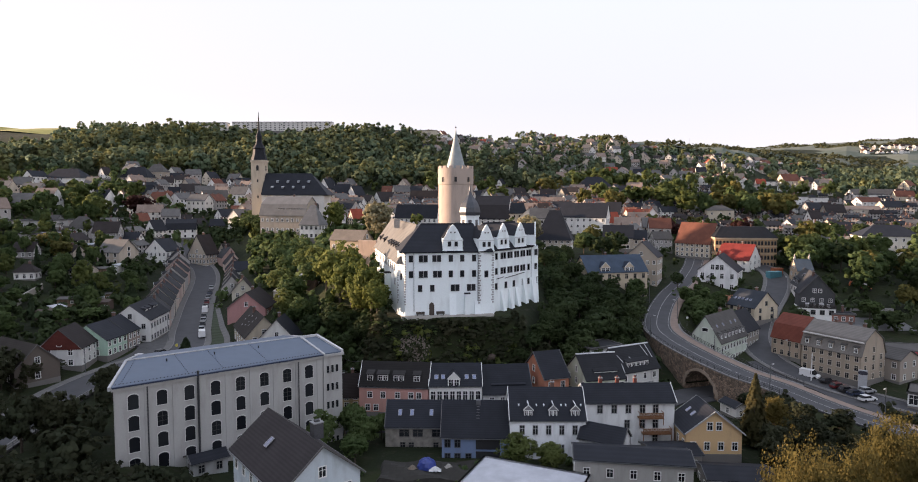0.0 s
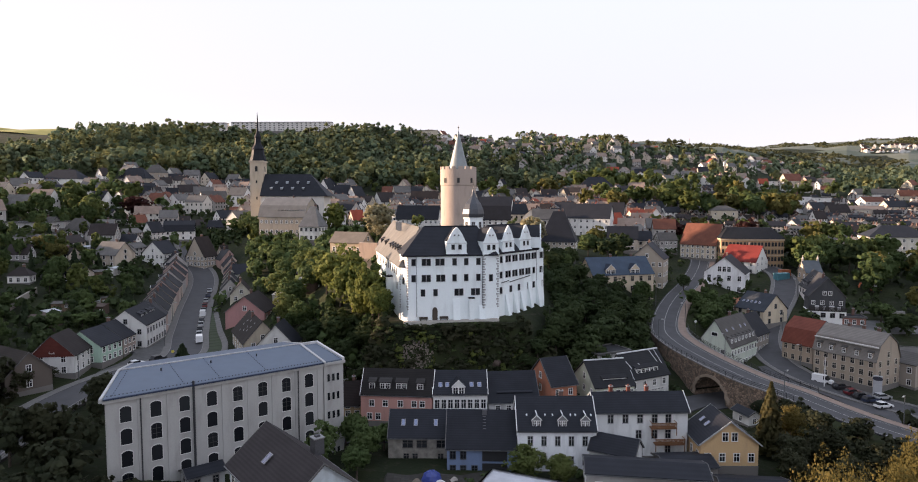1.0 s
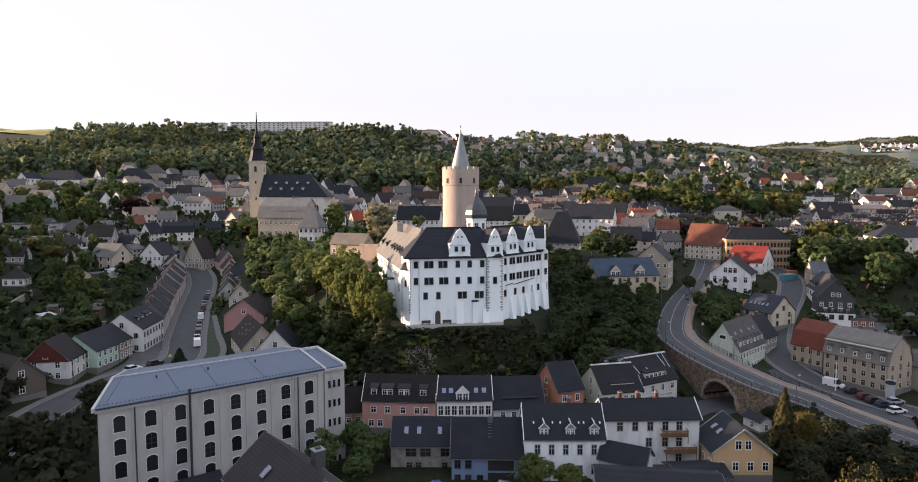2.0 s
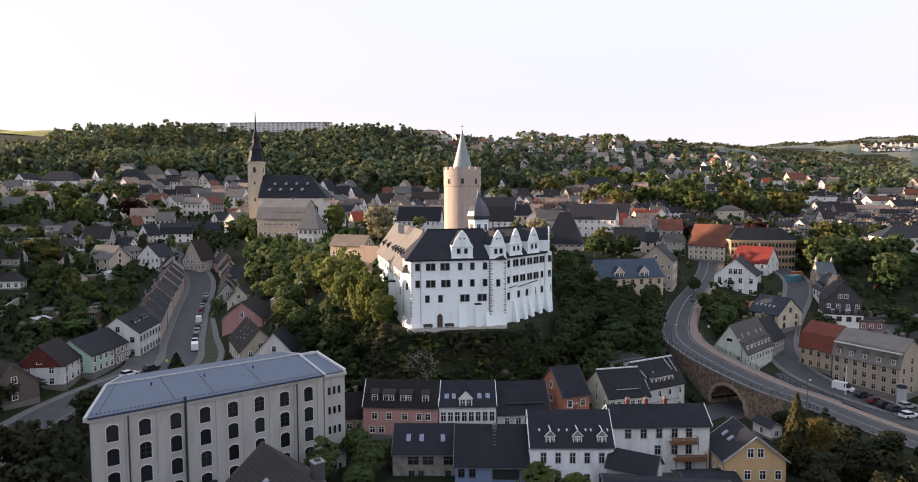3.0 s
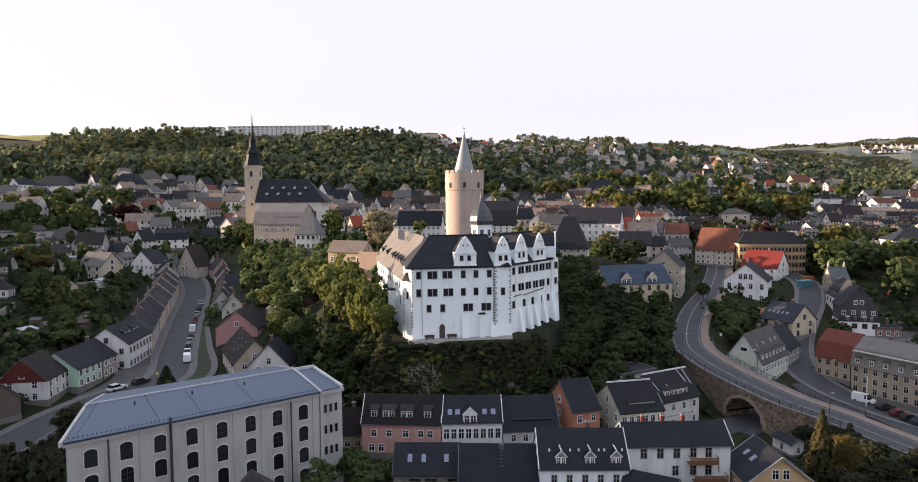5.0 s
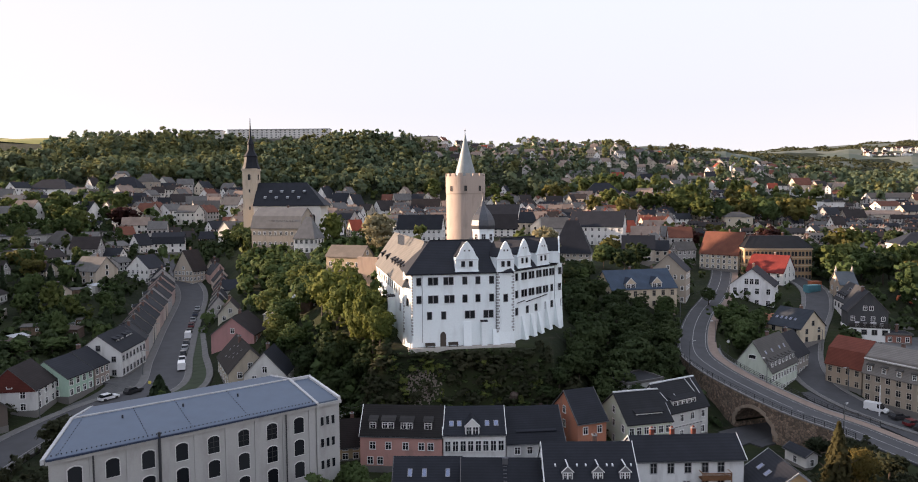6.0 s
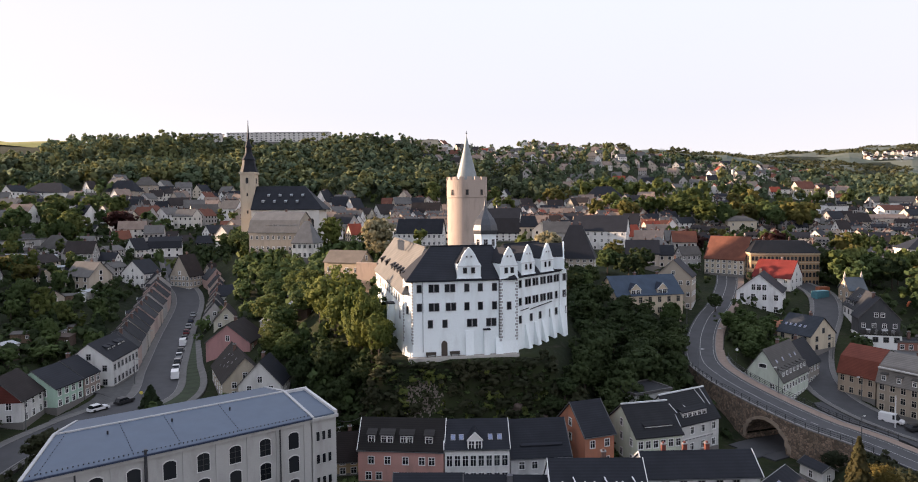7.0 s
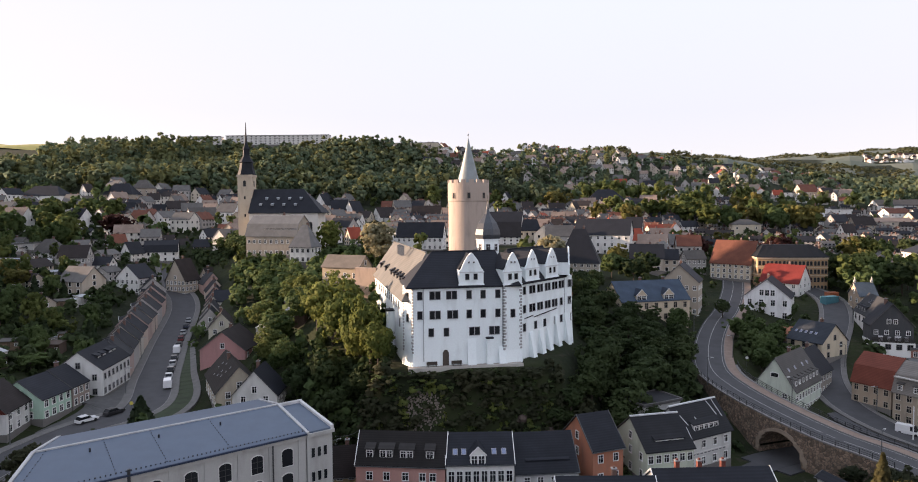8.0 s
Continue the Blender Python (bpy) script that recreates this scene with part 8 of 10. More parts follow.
def overhead_cable(a, c, sag):
    b = Build()
    for k in range(15):
        t = k / 14
        p = [a[i] + (c[i] - a[i]) * t for i in range(3)]
        p[2] -= sag * 4 * t * (1 - t)
        b.v += [(p[0] + 0.035 * math.cos(q), p[1], p[2] + 0.035 * math.sin(q)) for q in (0, 1.57, 3.14, 4.71)]
        if k:
            b.f += [(4 * k - 4 + q, 4 * k - 4 + (q + 1) % 4, 4 * k + (q + 1) % 4, 4 * k + q) for q in range(4)]
            b.m += [0] * 4
    tagged(new("overhead_cable", b.mesh("overhead_cable", [plain("cable_black", (0.05, 0.05, 0.05), 0.6)])), "thin dark cable slung from the mill to the pink house", "cable")


overhead_cable((-23.4, 128.6, 34.6), (-21.9, 143.2, 30.4), 0.5)


def garden_pool(x, y, rot):
    ob = thing("garden_pool", pose(x, y, ground(x, y) + 0.2, 0, 0, rot), "small light blue garden pool on a terrace", "pool")
    b = Build()
    for x0, x1, y0, y1 in ((-1.9, 1.9, -1.0, -0.8), (-1.9, 1.9, 0.8, 1.0), (-1.9, -1.7, -0.8, 0.8), (1.7, 1.9, -0.8, 0.8)):
        b.box(x0, x1, y0, y1, -0.8, 0.7)
    part("rim", b, plain("pool_rim", (0.6, 0.62, 0.63), 0.5), ob)
    b = Build()
    b.box(-1.7, 1.7, -0.8, 0.8, -0.8, 0.5)
    part("water", b, plain("pool_water", (0.12, 0.38, 0.45), 0.1), ob, "turquoise water")


garden_pool(-27.5, 157.5, 25)


def radio_mast(x, y, top):
    z = ground(x, y)
    ob = thing("radio_mast", pose(x, y, z), "tall thin radio mast on the far ridge", "mast")
    b = Build()
    b.ring(0, 0, 1.0, -2, 0.5, (top - z) * 0.8, 6)
    part("mast_body", b, plain("mast_grey", (0.25, 0.24, 0.24), 0.6), ob)
    b = Build()
    b.ring(0, 0, 0.45, (top - z) * 0.8, 0.3, top - z, 6)
    part("antenna", b, plain("mast_red", (0.3, 0.1, 0.08), 0.6), ob)


radio_mast(740.0, 2042.0, 254.0)


def road_sign(x, y, z, rot, face, label):
    ob = thing("road_sign", pose(x, y, z, 0, 0, rot), label, "road sign")
    b = Build()
    b.ring(0, 0, 0.04, -0.5, 0.04, 2.9, 8)
    part("pole", b, plain("lamp_steel", (0.12, 0.125, 0.13), 0.5, 0.5), ob)
    b = Build()
    lo = [(0.4 * math.cos(2 * math.pi * i / 16), -0.05, 2.7 + 0.4 * math.sin(2 * math.pi * i / 16)) for i in range(16)]
    b.prism(lo, [(x_, -0.09, z_) for x_, _, z_ in lo])
    part("sign_disc", b, plain("sign_face", face, 0.4), ob)


road_sign(66.0, 155.0, 17.8, 10, (0.05, 0.14, 0.4), "round blue traffic sign under the stone arch")
road_sign(72.0, 196.0, 27.6, 0, (0.6, 0.6, 0.58), "pale traffic sign on the road bend")
road_sign(-76.0, 168.5, 25.1, 0, (0.6, 0.5, 0.1), "yellow priority sign at the street corner")

# ---- workshops with pale flat roofs at the edge of the gardens ----
for x, y, rot, w, d, h in ((-202.0, 300.0, 6, 20.0, 8.0, 3.6), (-203.0, 313.0, 6, 22.0, 7.0, 3.4), (-186.0, 280.0, 4, 22.0, 7.5, 3.0)):
    house(x, y, ground(x, y), rot, w, d, h, 0.4, (0.4, 0.39, 0.37), (0.3, 0.32, 0.35), "flat", floors=1, cols=4, side_cols=1, chim=0, label="low workshop with a pale flat roof", back=False, fine=False)

# ---- allotment sheds in the western gardens ----
def garden_shed(x, y, rot, w, d, h, wall, roof, label):
    ob = thing("garden_shed", pose(x, y, ground(x, y), 0, 0, rot), label, "shed", "garden sheds")
    b = Build()
    b.prism([(-w / 2, -d / 2, -1), (w / 2, -d / 2, -1), (w / 2, d / 2, -1), (-w / 2, d / 2, -1)], [(-w / 2, -d / 2, h), (w / 2, -d / 2, h), (w / 2, d / 2, h + 0.5), (-w / 2, d / 2, h + 0.5)])
    part("body", b, plain("shed_boards", wall, 0.85, 0, 0.2, 2.0), ob)
    b = Build()
    q = [(-w / 2 - 0.2, -d / 2 - 0.25, h), (w / 2 + 0.2, -d / 2 - 0.25, h), (w / 2 + 0.2, d / 2 + 0.25, h + 0.55), (-w / 2 - 0.2, d / 2 + 0.25, h + 0.55)]
    b.prism(q, [(px, py, pz + 0.12) for px, py, pz in q])
    part("roof", b, plain("shed_roofing", roof, 0.8, 0, 0.2, 1.0), ob)
    b = Build()
    b.box(-0.4, 0.4, -d / 2 - 0.05, -d / 2, 0.05, 1.9)
    part("door", b, plain("shed_door", tint(wall, 0.6), 0.8), ob)
    put_window(ob, window_mesh(0.7, 0.7), w / 2 - 0.7, -d / 2, 1.0, 0)


rs = random.Random(14)
SHED = [((0.5, 0.49, 0.46), (0.35, 0.36, 0.37), "whitewashed garden shed with a pale felt roof"), ((0.16, 0.11, 0.07), (0.06, 0.055, 0.05), "brown timber garden shed with a dark felt roof"),
        ((0.3, 0.3, 0.29), (0.3, 0.32, 0.34), "grey garden shed with a corrugated roof"), ((0.09, 0.06, 0.045), (0.06, 0.04, 0.03), "dark brick garden shed with a tiled roof")]
for k in range(30):
    y = rs.uniform(185, 320)
    x = rs.uniform(-0.66, -0.52) * y
    if k < 8:
        x, y = rs.uniform(-62, -46), rs.uniform(196, 232)
    wc, rc, lb = SHED[k % 4]
    garden_shed(x, y, rs.choice([-10, 15, 70]) + rs.uniform(-8, 8), rs.uniform(2.8, 5.5), rs.uniform(2.2, 3.4), rs.uniform(2.1, 2.6), wc, rc, lb)

# ---- the rest of the town: smaller houses between the large ones ----
def far_house(b, m, w, d, h, rh, wall, roof):
    """Adds a plain gabled house with its windows to a joined mesh; the slots are walls, roofs, glass."""
    for src, slot in ((wall_build("gable", w, d, h, rh, 3.0), wall), (roof_solid("gable", w, d, h, rh, 0.3), roof)):
        n = len(b.v)
        b.v += [tuple(m @ Vector(p)) for p in src.v]
        b.f += [tuple(i + n for i in f) for f in src.f]
        b.m += [slot] * len(src.f)
    for f in range(2):
        for i in range(4):
            x, z = (i + 0.5) / 4 * w - w / 2, 1.2 + f * h / 2
            b.face([m @ Vector(p) for p in ((x - 0.5, -d / 2 - 0.03, z), (x + 0.5, -d / 2 - 0.03, z), (x + 0.5, -d / 2 - 0.03, z + 1.3), (x - 0.5, -d / 2 - 0.03, z + 1.3))], 11)
        for s in (-1, 1):
            for yy in (-d / 4, d / 4):
                b.face([m @ Vector(p) for p in ((s * (w / 2 + 0.03), yy - 0.5, 1.2 + f * h / 2), (s * (w / 2 + 0.03), yy + 0.5, 1.2 + f * h / 2), (s * (w / 2 + 0.03), yy + 0.5, 2.5 + f * h / 2), (s * (w / 2 + 0.03), yy - 0.5, 2.5 + f * h / 2))], 11)
    for cx in (-w * 0.22, w * 0.3):
        n = len(b.v)
        b.box(cx - 0.4, cx + 0.4, 0.3, 1.1, h + rh - 1.0, h + rh + 1.0, 12)
        b.v[n:] = [tuple(m @ Vector(p)) for p in b.v[n:]]


def town_fill(seed=11):
    rnd = random.Random(seed)
    taken = [(o.matrix_world.translation.x, o.matrix_world.translation.y, 11.0) for o in scene.objects if o.type == "EMPTY" and o.get("category") in ("house", "factory")]
    taken += [(-1, 215, 8), (0, 180, 34), (-30, 200, 20), (-104, 339, 12), (-85, 339, 20), (-57, 296, 9), (-33, 258, 12), (-21, 329, 24), (-21, 305, 26), (10, 300, 24), (20, 335, 22), (45, 300, 24), (66, 320, 22)]
    streets = np.vstack([spline(p, 4)[:, :2] for p in (STREET_WEST, ROAD_BRIDGE, STREET_LOW)])
    walls = [((0.68, 0.67, 0.64), "white"), ((0.52, 0.46, 0.37), "cream"), ((0.44, 0.38, 0.31), "beige"), ((0.38, 0.36, 0.34), "grey"), ((0.6, 0.57, 0.51), "pale cream")]
    # weathered grey is lightened and a pink-tan added, painting low sun on roofs
    roofs = [(SLATE, "dark slate"), (SLATE_BROWN, "brown tiled"), ((0.125, 0.12, 0.115), "weathered grey"), (TILE_BROWN, "red-brown tiled"), ((0.25, 0.19, 0.155), "sunlit-toned tiled"), (TILE_RED, "bright red tiled")]
    # pale roofs weighted up for the sunlit town
    pick = [0, 0, 1, 2, 2, 2, 2, 3, 4, 4, 4, 4, 5]
    joined, spots = Build(), []
    zones = [(-0.10, 0.32, 290, 560, 330, 9.6), (0.32, 0.72, 300, 620, 210, 12.5), (-0.52, -0.16, 345, 560, 90, 13.5), (-0.75, -0.50, 250, 480, 22, 20), (0.1, 0.58, 640, 1150, 230, 17), (-0.05, 0.2, 720, 980, 44, 17), (-0.62, -0.44, 235, 335, 22, 12.5)]
    for u0, u1, y0, y1, count, gap in zones:
        for _ in range(count * 6):
            if count <= 0:
                break
            y = math.sqrt(rnd.uniform(y0 * y0, y1 * y1))
            x = rnd.uniform(u0, u1) * y
            if any((x - a) ** 2 + (y - b) ** 2 < max(gap, c) ** 2 for a, b, c in taken) or ((streets - (x, y)) ** 2).sum(1).min() < 90:
                continue
            count -= 1
            taken.append((x, y, gap))
            wi, ri = rnd.randrange(5), rnd.choice(pick)
            if x < 0 and ri == 5:
                ri = 2
            rot = rnd.choice([-15, -12, 72, 78, 20, -25, 60]) + rnd.uniform(-6, 6)
            w, d, h, rh = rnd.uniform(9, 14), rnd.uniform(8, 10), rnd.uniform(4.8, 7.5), rnd.uniform(3.6, 5.4)
            if gap == 12.5:
                w, d, h, rh, wi, ri = w * 0.75, d * 0.7, h * 0.55, rh * 0.55, rnd.choice([2, 3, 3, 3]), rnd.choice([0, 0, 1, 2])
            if y > 345:
                far_house(joined, pose(x, y, ground(x, y), 0, 0, rot), w, d, h, rh, wi, 5 + ri)
                spots.append((x, y))
            else:
                house(x, y, ground(x, y), rot, w, d, h, rh, walls[wi][0], roofs[ri][0], "gable", 2, 3, 1, f"{walls[wi][1]} town house with a {roofs[ri][1]} roof", fine=False, chim=1, back=False, wsize=(1.1, 1.4), group="town houses")
    me = joined.mesh("distant_houses", [plaster(c) for c, _ in walls] + [roofing(c) for c, _ in roofs] + [glass(), plain("chimney_brick", (0.13, 0.075, 0.06), 0.9, 0, 0.25, 5)])
    tagged(new("distant_houses", me), "crowded small houses of the far town", "houses", kind="stuff")
    return spots


far_homes = town_fill()


def far_village():
    """A white village on the slope of the distant hill, and a cluster of roofs along the ridge before it."""
    r = random.Random(31)
    b = Build()
    for _ in range(64):
        y = r.uniform(2230, 2480)
        x = r.uniform(0.63, 0.745) * y
        far_house(b, pose(x, y, ground(x, y) + 1.5, 0, 0, r.choice([-20, 10, 60])), r.uniform(11, 17), r.uniform(9, 11), r.uniform(6, 9), r.uniform(4, 6), r.choice([0, 0, 0, 1]), r.choice([5, 6, 8]))
    mats = [plaster(c) for c in ((0.68, 0.67, 0.64), (0.52, 0.46, 0.37), (0.44, 0.38, 0.31), (0.38, 0.36, 0.34), (0.48, 0.34, 0.28))] + [roofing(c) for c in (SLATE, SLATE_BROWN, SLATE_GREY, TILE_BROWN, SLATE, TILE_RED)] + [glass(), plain("chimney_brick", (0.13, 0.075, 0.06), 0.9, 0, 0.25, 5)]
    tagged(new("far_village", b.mesh("far_village", mats)), "white village scattered over a distant green hillside", "houses", kind="stuff")


far_village()
# the workshop's roof uses the same sun-painted tile colour as the town
for x, y, rot, w, d, h, rh, wc, rc, st, lb in ((300.0, 590.0, -3, 44.0, 16.0, 7.5, 0.5, (0.7, 0.7, 0.68), SLATE_GREY, "flat", "long white flat-roofed works hall behind the park trees"), (362.0, 560.0, 12, 22.0, 11.0, 6.5, 4.0, (0.7, 0.69, 0.66), TILE_BROWN, "gable", "white gabled hall with a red-brown roof"),
                                        (330.0, 520.0, -4, 30.0, 12.0, 6.0, 3.0, (0.5, 0.44, 0.36), (0.25, 0.19, 0.155), "gable", "long cream workshop with a sunlit-toned tile roof")):
    house(x, y, ground(x, y), rot, w, d, h, rh, wc, rc, st, 2, 6, 1, lb, fine=False, back=False, chim=0, wsize=(1.4, 1.2))

# ---- trees ----
GREEN = foliage("leaves_green", (0.044, 0.068, 0.021), (0.094, 0.123, 0.037), (0.149, 0.167, 0.053))
DARK = foliage("leaves_dark", (0.033, 0.059, 0.023), (0.08, 0.117, 0.043), (0.105, 0.141, 0.051))
# GOLD puts the warm low sun on the poplars into the leaf colour
GOLD = foliage("leaves_sun_gold", (0.038, 0.038, 0.012), (0.098, 0.085, 0.025), (0.14, 0.108, 0.032))
BEECH = foliage("leaves_copper", (0.018, 0.008, 0.009), (0.05, 0.018, 0.018), (0.06, 0.025, 0.02))
CHESTNUT = foliage("leaves_chestnut", (0.13, 0.125, 0.07), (0.36, 0.33, 0.21), (0.3, 0.27, 0.16))
CONIFER = foliage("needles", (0.015, 0.030, 0.017), (0.036, 0.053, 0.027), (0.045, 0.060, 0.027))
# lit copy of CONIFER: low sun on the spruce put into its colour
CONE_LIT = foliage("needles_sun_tips", (0.016, 0.024, 0.012), (0.05, 0.05, 0.02), (0.11, 0.09, 0.036))
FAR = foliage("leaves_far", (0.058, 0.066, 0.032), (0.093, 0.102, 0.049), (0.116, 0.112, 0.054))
# HILL leaves are lightened to paint in the haze of distance
HILL = foliage("leaves_hill_hazed", (0.105, 0.142, 0.085), (0.135, 0.172, 0.1), (0.18, 0.205, 0.112))
# SHADE: leaf colour darkened to paint in the shade of bank and embankment
SHADE = foliage("leaves_shaded", (0.018, 0.027, 0.015), (0.042, 0.053, 0.027), (0.063, 0.06, 0.033))
YELLOW = foliage("leaves_yellow", (0.057, 0.067, 0.021), (0.149, 0.144, 0.044), (0.196, 0.167, 0.052))
# LIME: brighter leaves carrying the sun on the castle's trees in their colour
LIME = foliage("leaves_lime", (0.05, 0.074, 0.018), (0.125, 0.16, 0.042), (0.16, 0.175, 0.048))
# SLOPE: milder dark copy, shade of the castle slope put into the leaves
SLOPE = foliage("leaves_slope_shaded", (0.021, 0.036, 0.016), (0.049, 0.072, 0.029), (0.065, 0.086, 0.034))
BARK = plain("bark", (0.06, 0.045, 0.035), 0.95, 0, 0.3, 3)


def unit(v):
    return v / (np.linalg.norm(v, axis=1)[:, None] + 1e-9)


def crown_arrays(rng, n, rx, rz, size, lobes=7, conifer=False):
    """Leaf sprays as loose quads in clumps over a lumpy crown that stands on z = 0; returns quads (n, 4, 3) and their normals."""
    if conifer:
        t = rng.random(n) ** 0.75
        z = rz * 2 * (1 - t)
        tier = 1.0 - 0.62 * ((z / (rz * 2) * 9 + 0.5 * rng.random(n) ** 3) % 1.0)
        step = np.floor(z / (rz * 2) * 9)
        a = (np.floor(rng.random(n) * 9) + step * 0.37 + rng.normal(size=n) * 0.16) * 2 * np.pi / 9
        out = 0.35 + 0.65 * rng.random(n) ** 0.5
        r = rx * t ** 0.8 * tier * out * (0.86 + 0.28 * np.sin(a * 3.0 + step * 2.1) ** 2)
        c = np.column_stack([r * np.cos(a), r * np.sin(a), z - 0.1 * r])
        soft = np.column_stack([np.cos(a), np.sin(a), np.full(n, 0.5)])
    else:
        lc = unit(rng.normal(size=(lobes, 3))) * rng.uniform(0.25, 0.6, lobes)[:, None]
        lc[0] = 0
        lr = rng.uniform(0.36, 0.56, lobes)
        lr[0] = 0.7
        m = max(16, n // (26 if n < 400 else 17))
        k = rng.integers(0, lobes, m)
        d = unit(rng.normal(size=(m, 3)) + np.array([0, 0, 0.8 if n < 400 else 0.3]))
        cc = lc[k] + d * (lr[k] * rng.uniform(0.74, 1.02, m))[:, None]
        cr = rng.uniform(0.09, 0.21, m) * (1.4 if n < 400 else 0.72)
        g = rng.integers(0, m, n)
        e = unit(rng.normal(size=(n, 3)) + np.array([0, 0, 0.7 if n < 400 else 0.25]))
        c = cc[g] + e * (cr[g] * rng.uniform(0.55, 1.08, n))[:, None] * np.array([1.0, 1.0, 0.8])
        soft = e * (0.3 if n < 700 else 0.7) + unit(c) * (1.1 if n < 700 else 0.7)
        c[:, 2] = np.where(c[:, 2] < -0.62, -0.62 + 0.2 * rng.random(n), c[:, 2])
        c = c * np.array([rx, rx, rz]) + np.array([0, 0, rz * 0.75])
    if n < 700:
        soft = soft + np.array([0, 0, 0.5])
    soft = unit(soft + rng.normal(size=(n, 3)) * (0.12 if n < 700 else 0.22))
    nrm = unit(soft + rng.normal(size=(n, 3)) * 0.4)
    u = unit(np.cross(nrm, rng.normal(size=(n, 3))))
    v = np.cross(nrm, u)
    s = size * rng.uniform(0.55, 1.3, n)[:, None]
    return np.stack([c - u * s - v * s * 0.7, c + u * s - v * s * 0.7, c + u * s * 0.8 + v * s * 0.8, c - u * s * 0.8 + v * s * 0.8], 1), soft


def quads_mesh(name, q, soft, mat):
    n = len(q)
    me = bpy.data.meshes.new(name)
    me.vertices.add(n * 4)
    me.loops.add(n * 4)
    me.polygons.add(n)
    me.vertices.foreach_set("co", q.reshape(-1).astype(np.float32))
    me.loops.foreach_set("vertex_index", np.arange(n * 4, dtype=np.int32))
    me.polygons.foreach_set("loop_start", np.arange(0, n * 4, 4, dtype=np.int32))
    me.materials.append(mat)
    me.update()
    me.normals_split_custom_set_from_vertices(np.repeat(soft, 4, axis=0))
    return me


TRUNKS = {}


def trunk_mesh(h, r):
    key = (round(h), round(r, 1))
    if key not in TRUNKS:
        b = Build()
        b.ring(0, 0, r * 1.4, -1.5, r, 0.6, 8, cap=False)
        b.ring(0, 0, r, 0.6, r * 0.65, h * 0.5, 8, cap=False)
        b.ring(0, 0, r * 0.65, h * 0.5, r * 0.2, h * 0.85, 8)
        for k in range(5):
            a = k * 1.257 + 0.4
            z0, L = h * (0.3 + 0.06 * k), h * 0.3
            p0 = np.array([0, 0, z0])
            p1 = p0 + np.array([math.cos(a) * L * 0.8, math.sin(a) * L * 0.8, L * 0.7])
            s0, s1 = r * 0.35, r * 0.1
            b.prism([(p0[0] - s0, p0[1], p0[2]), (p0[0], p0[1] - s0, p0[2]), (p0[0] + s0, p0[1], p0[2]), (p0[0], p0[1] + s0, p0[2])],
                    [(p1[0] - s1, p1[1], p1[2]), (p1[0], p1[1] - s1, p1[2]), (p1[0] + s1, p1[1], p1[2]), (p1[0], p1[1] + s1, p1[2])])
        TRUNKS[key] = b.mesh("trunk", [BARK])
    return TRUNKS[key]


CROWNS = {}


def tree(x, y, h, r, mat=GREEN, label="broad green deciduous tree", conifer=False, n=2200, size=0.42, z=None, variant=0, name="tree", category="tree"):
    z = ground(x, y) if z is None else z
    ob = thing(name, pose(x, y, z, 0, 0, (x * 37 + y * 11) % 360), label, category)
    base = h * (0.08 if conifer else 0.22)
    slim = round((h - base) / r, 1) if conifer else 0
    key = (mat.name, slim, variant, n, size)
    if key not in CROWNS:
        rng = np.random.default_rng(variant * 7 + len(CROWNS))
        if conifer:
            q, soft = crown_arrays(rng, n, 1, 0.5 * slim, size / 3.0, conifer=True)
        else:
            q, soft = crown_arrays(rng, n, 1, 1, size / 5.0, 9)
        CROWNS[key] = quads_mesh("crown", q, soft, mat)
    cr = new("crown", CROWNS[key])
    cr.parent = ob
    if conifer:
        cr.matrix_local = Matrix.LocRotScale((0, 0, base), None, (r, r, (h - base) / slim))
    else:
        cr.matrix_local = Matrix.LocRotScale((0, 0, base), None, (r, r, (h - base) / 1.75))
    if category == "tree":
        part("trunk", trunk_mesh(h * 0.8, max(0.18, h * 0.02)), None, ob)
    return ob


# trees by the castle
for i, (x, y, h, r) in enumerate([(-35, 186, 20, 7.6), (-30, 176.5, 18.5, 7.4), (-25.6, 169.5, 17.5, 5.6), (-22.6, 163.5, 15.6, 4.6), (-41, 196, 14, 5.5), (-46, 182, 11, 5.2),
                                  (-52, 192, 11, 5.4), (-55, 204, 12, 5.5), (-62, 218, 11, 5), (-48, 208, 12, 5.6), (-57, 232, 11, 5), (-66, 238, 10, 4.6), (-50, 222, 12, 5), (-72, 252, 11, 5)]):
    tree(x, y, h, r, LIME if i < 5 else DARK if i % 2 else GREEN, "tall green lime tree on the castle slope" if i < 5 else "leafy green tree on the castle slope", variant=i % 4, n=5600, size=0.21)
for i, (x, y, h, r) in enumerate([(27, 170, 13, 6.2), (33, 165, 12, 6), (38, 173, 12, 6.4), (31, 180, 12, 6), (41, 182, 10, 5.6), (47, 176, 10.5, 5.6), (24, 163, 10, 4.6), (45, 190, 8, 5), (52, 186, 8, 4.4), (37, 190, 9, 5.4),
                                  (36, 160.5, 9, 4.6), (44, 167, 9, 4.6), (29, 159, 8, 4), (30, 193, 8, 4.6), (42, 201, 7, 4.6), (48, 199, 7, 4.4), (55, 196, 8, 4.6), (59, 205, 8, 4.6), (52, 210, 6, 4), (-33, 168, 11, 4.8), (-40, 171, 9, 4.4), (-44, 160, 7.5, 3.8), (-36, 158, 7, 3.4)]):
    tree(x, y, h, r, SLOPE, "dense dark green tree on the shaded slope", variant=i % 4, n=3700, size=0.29)
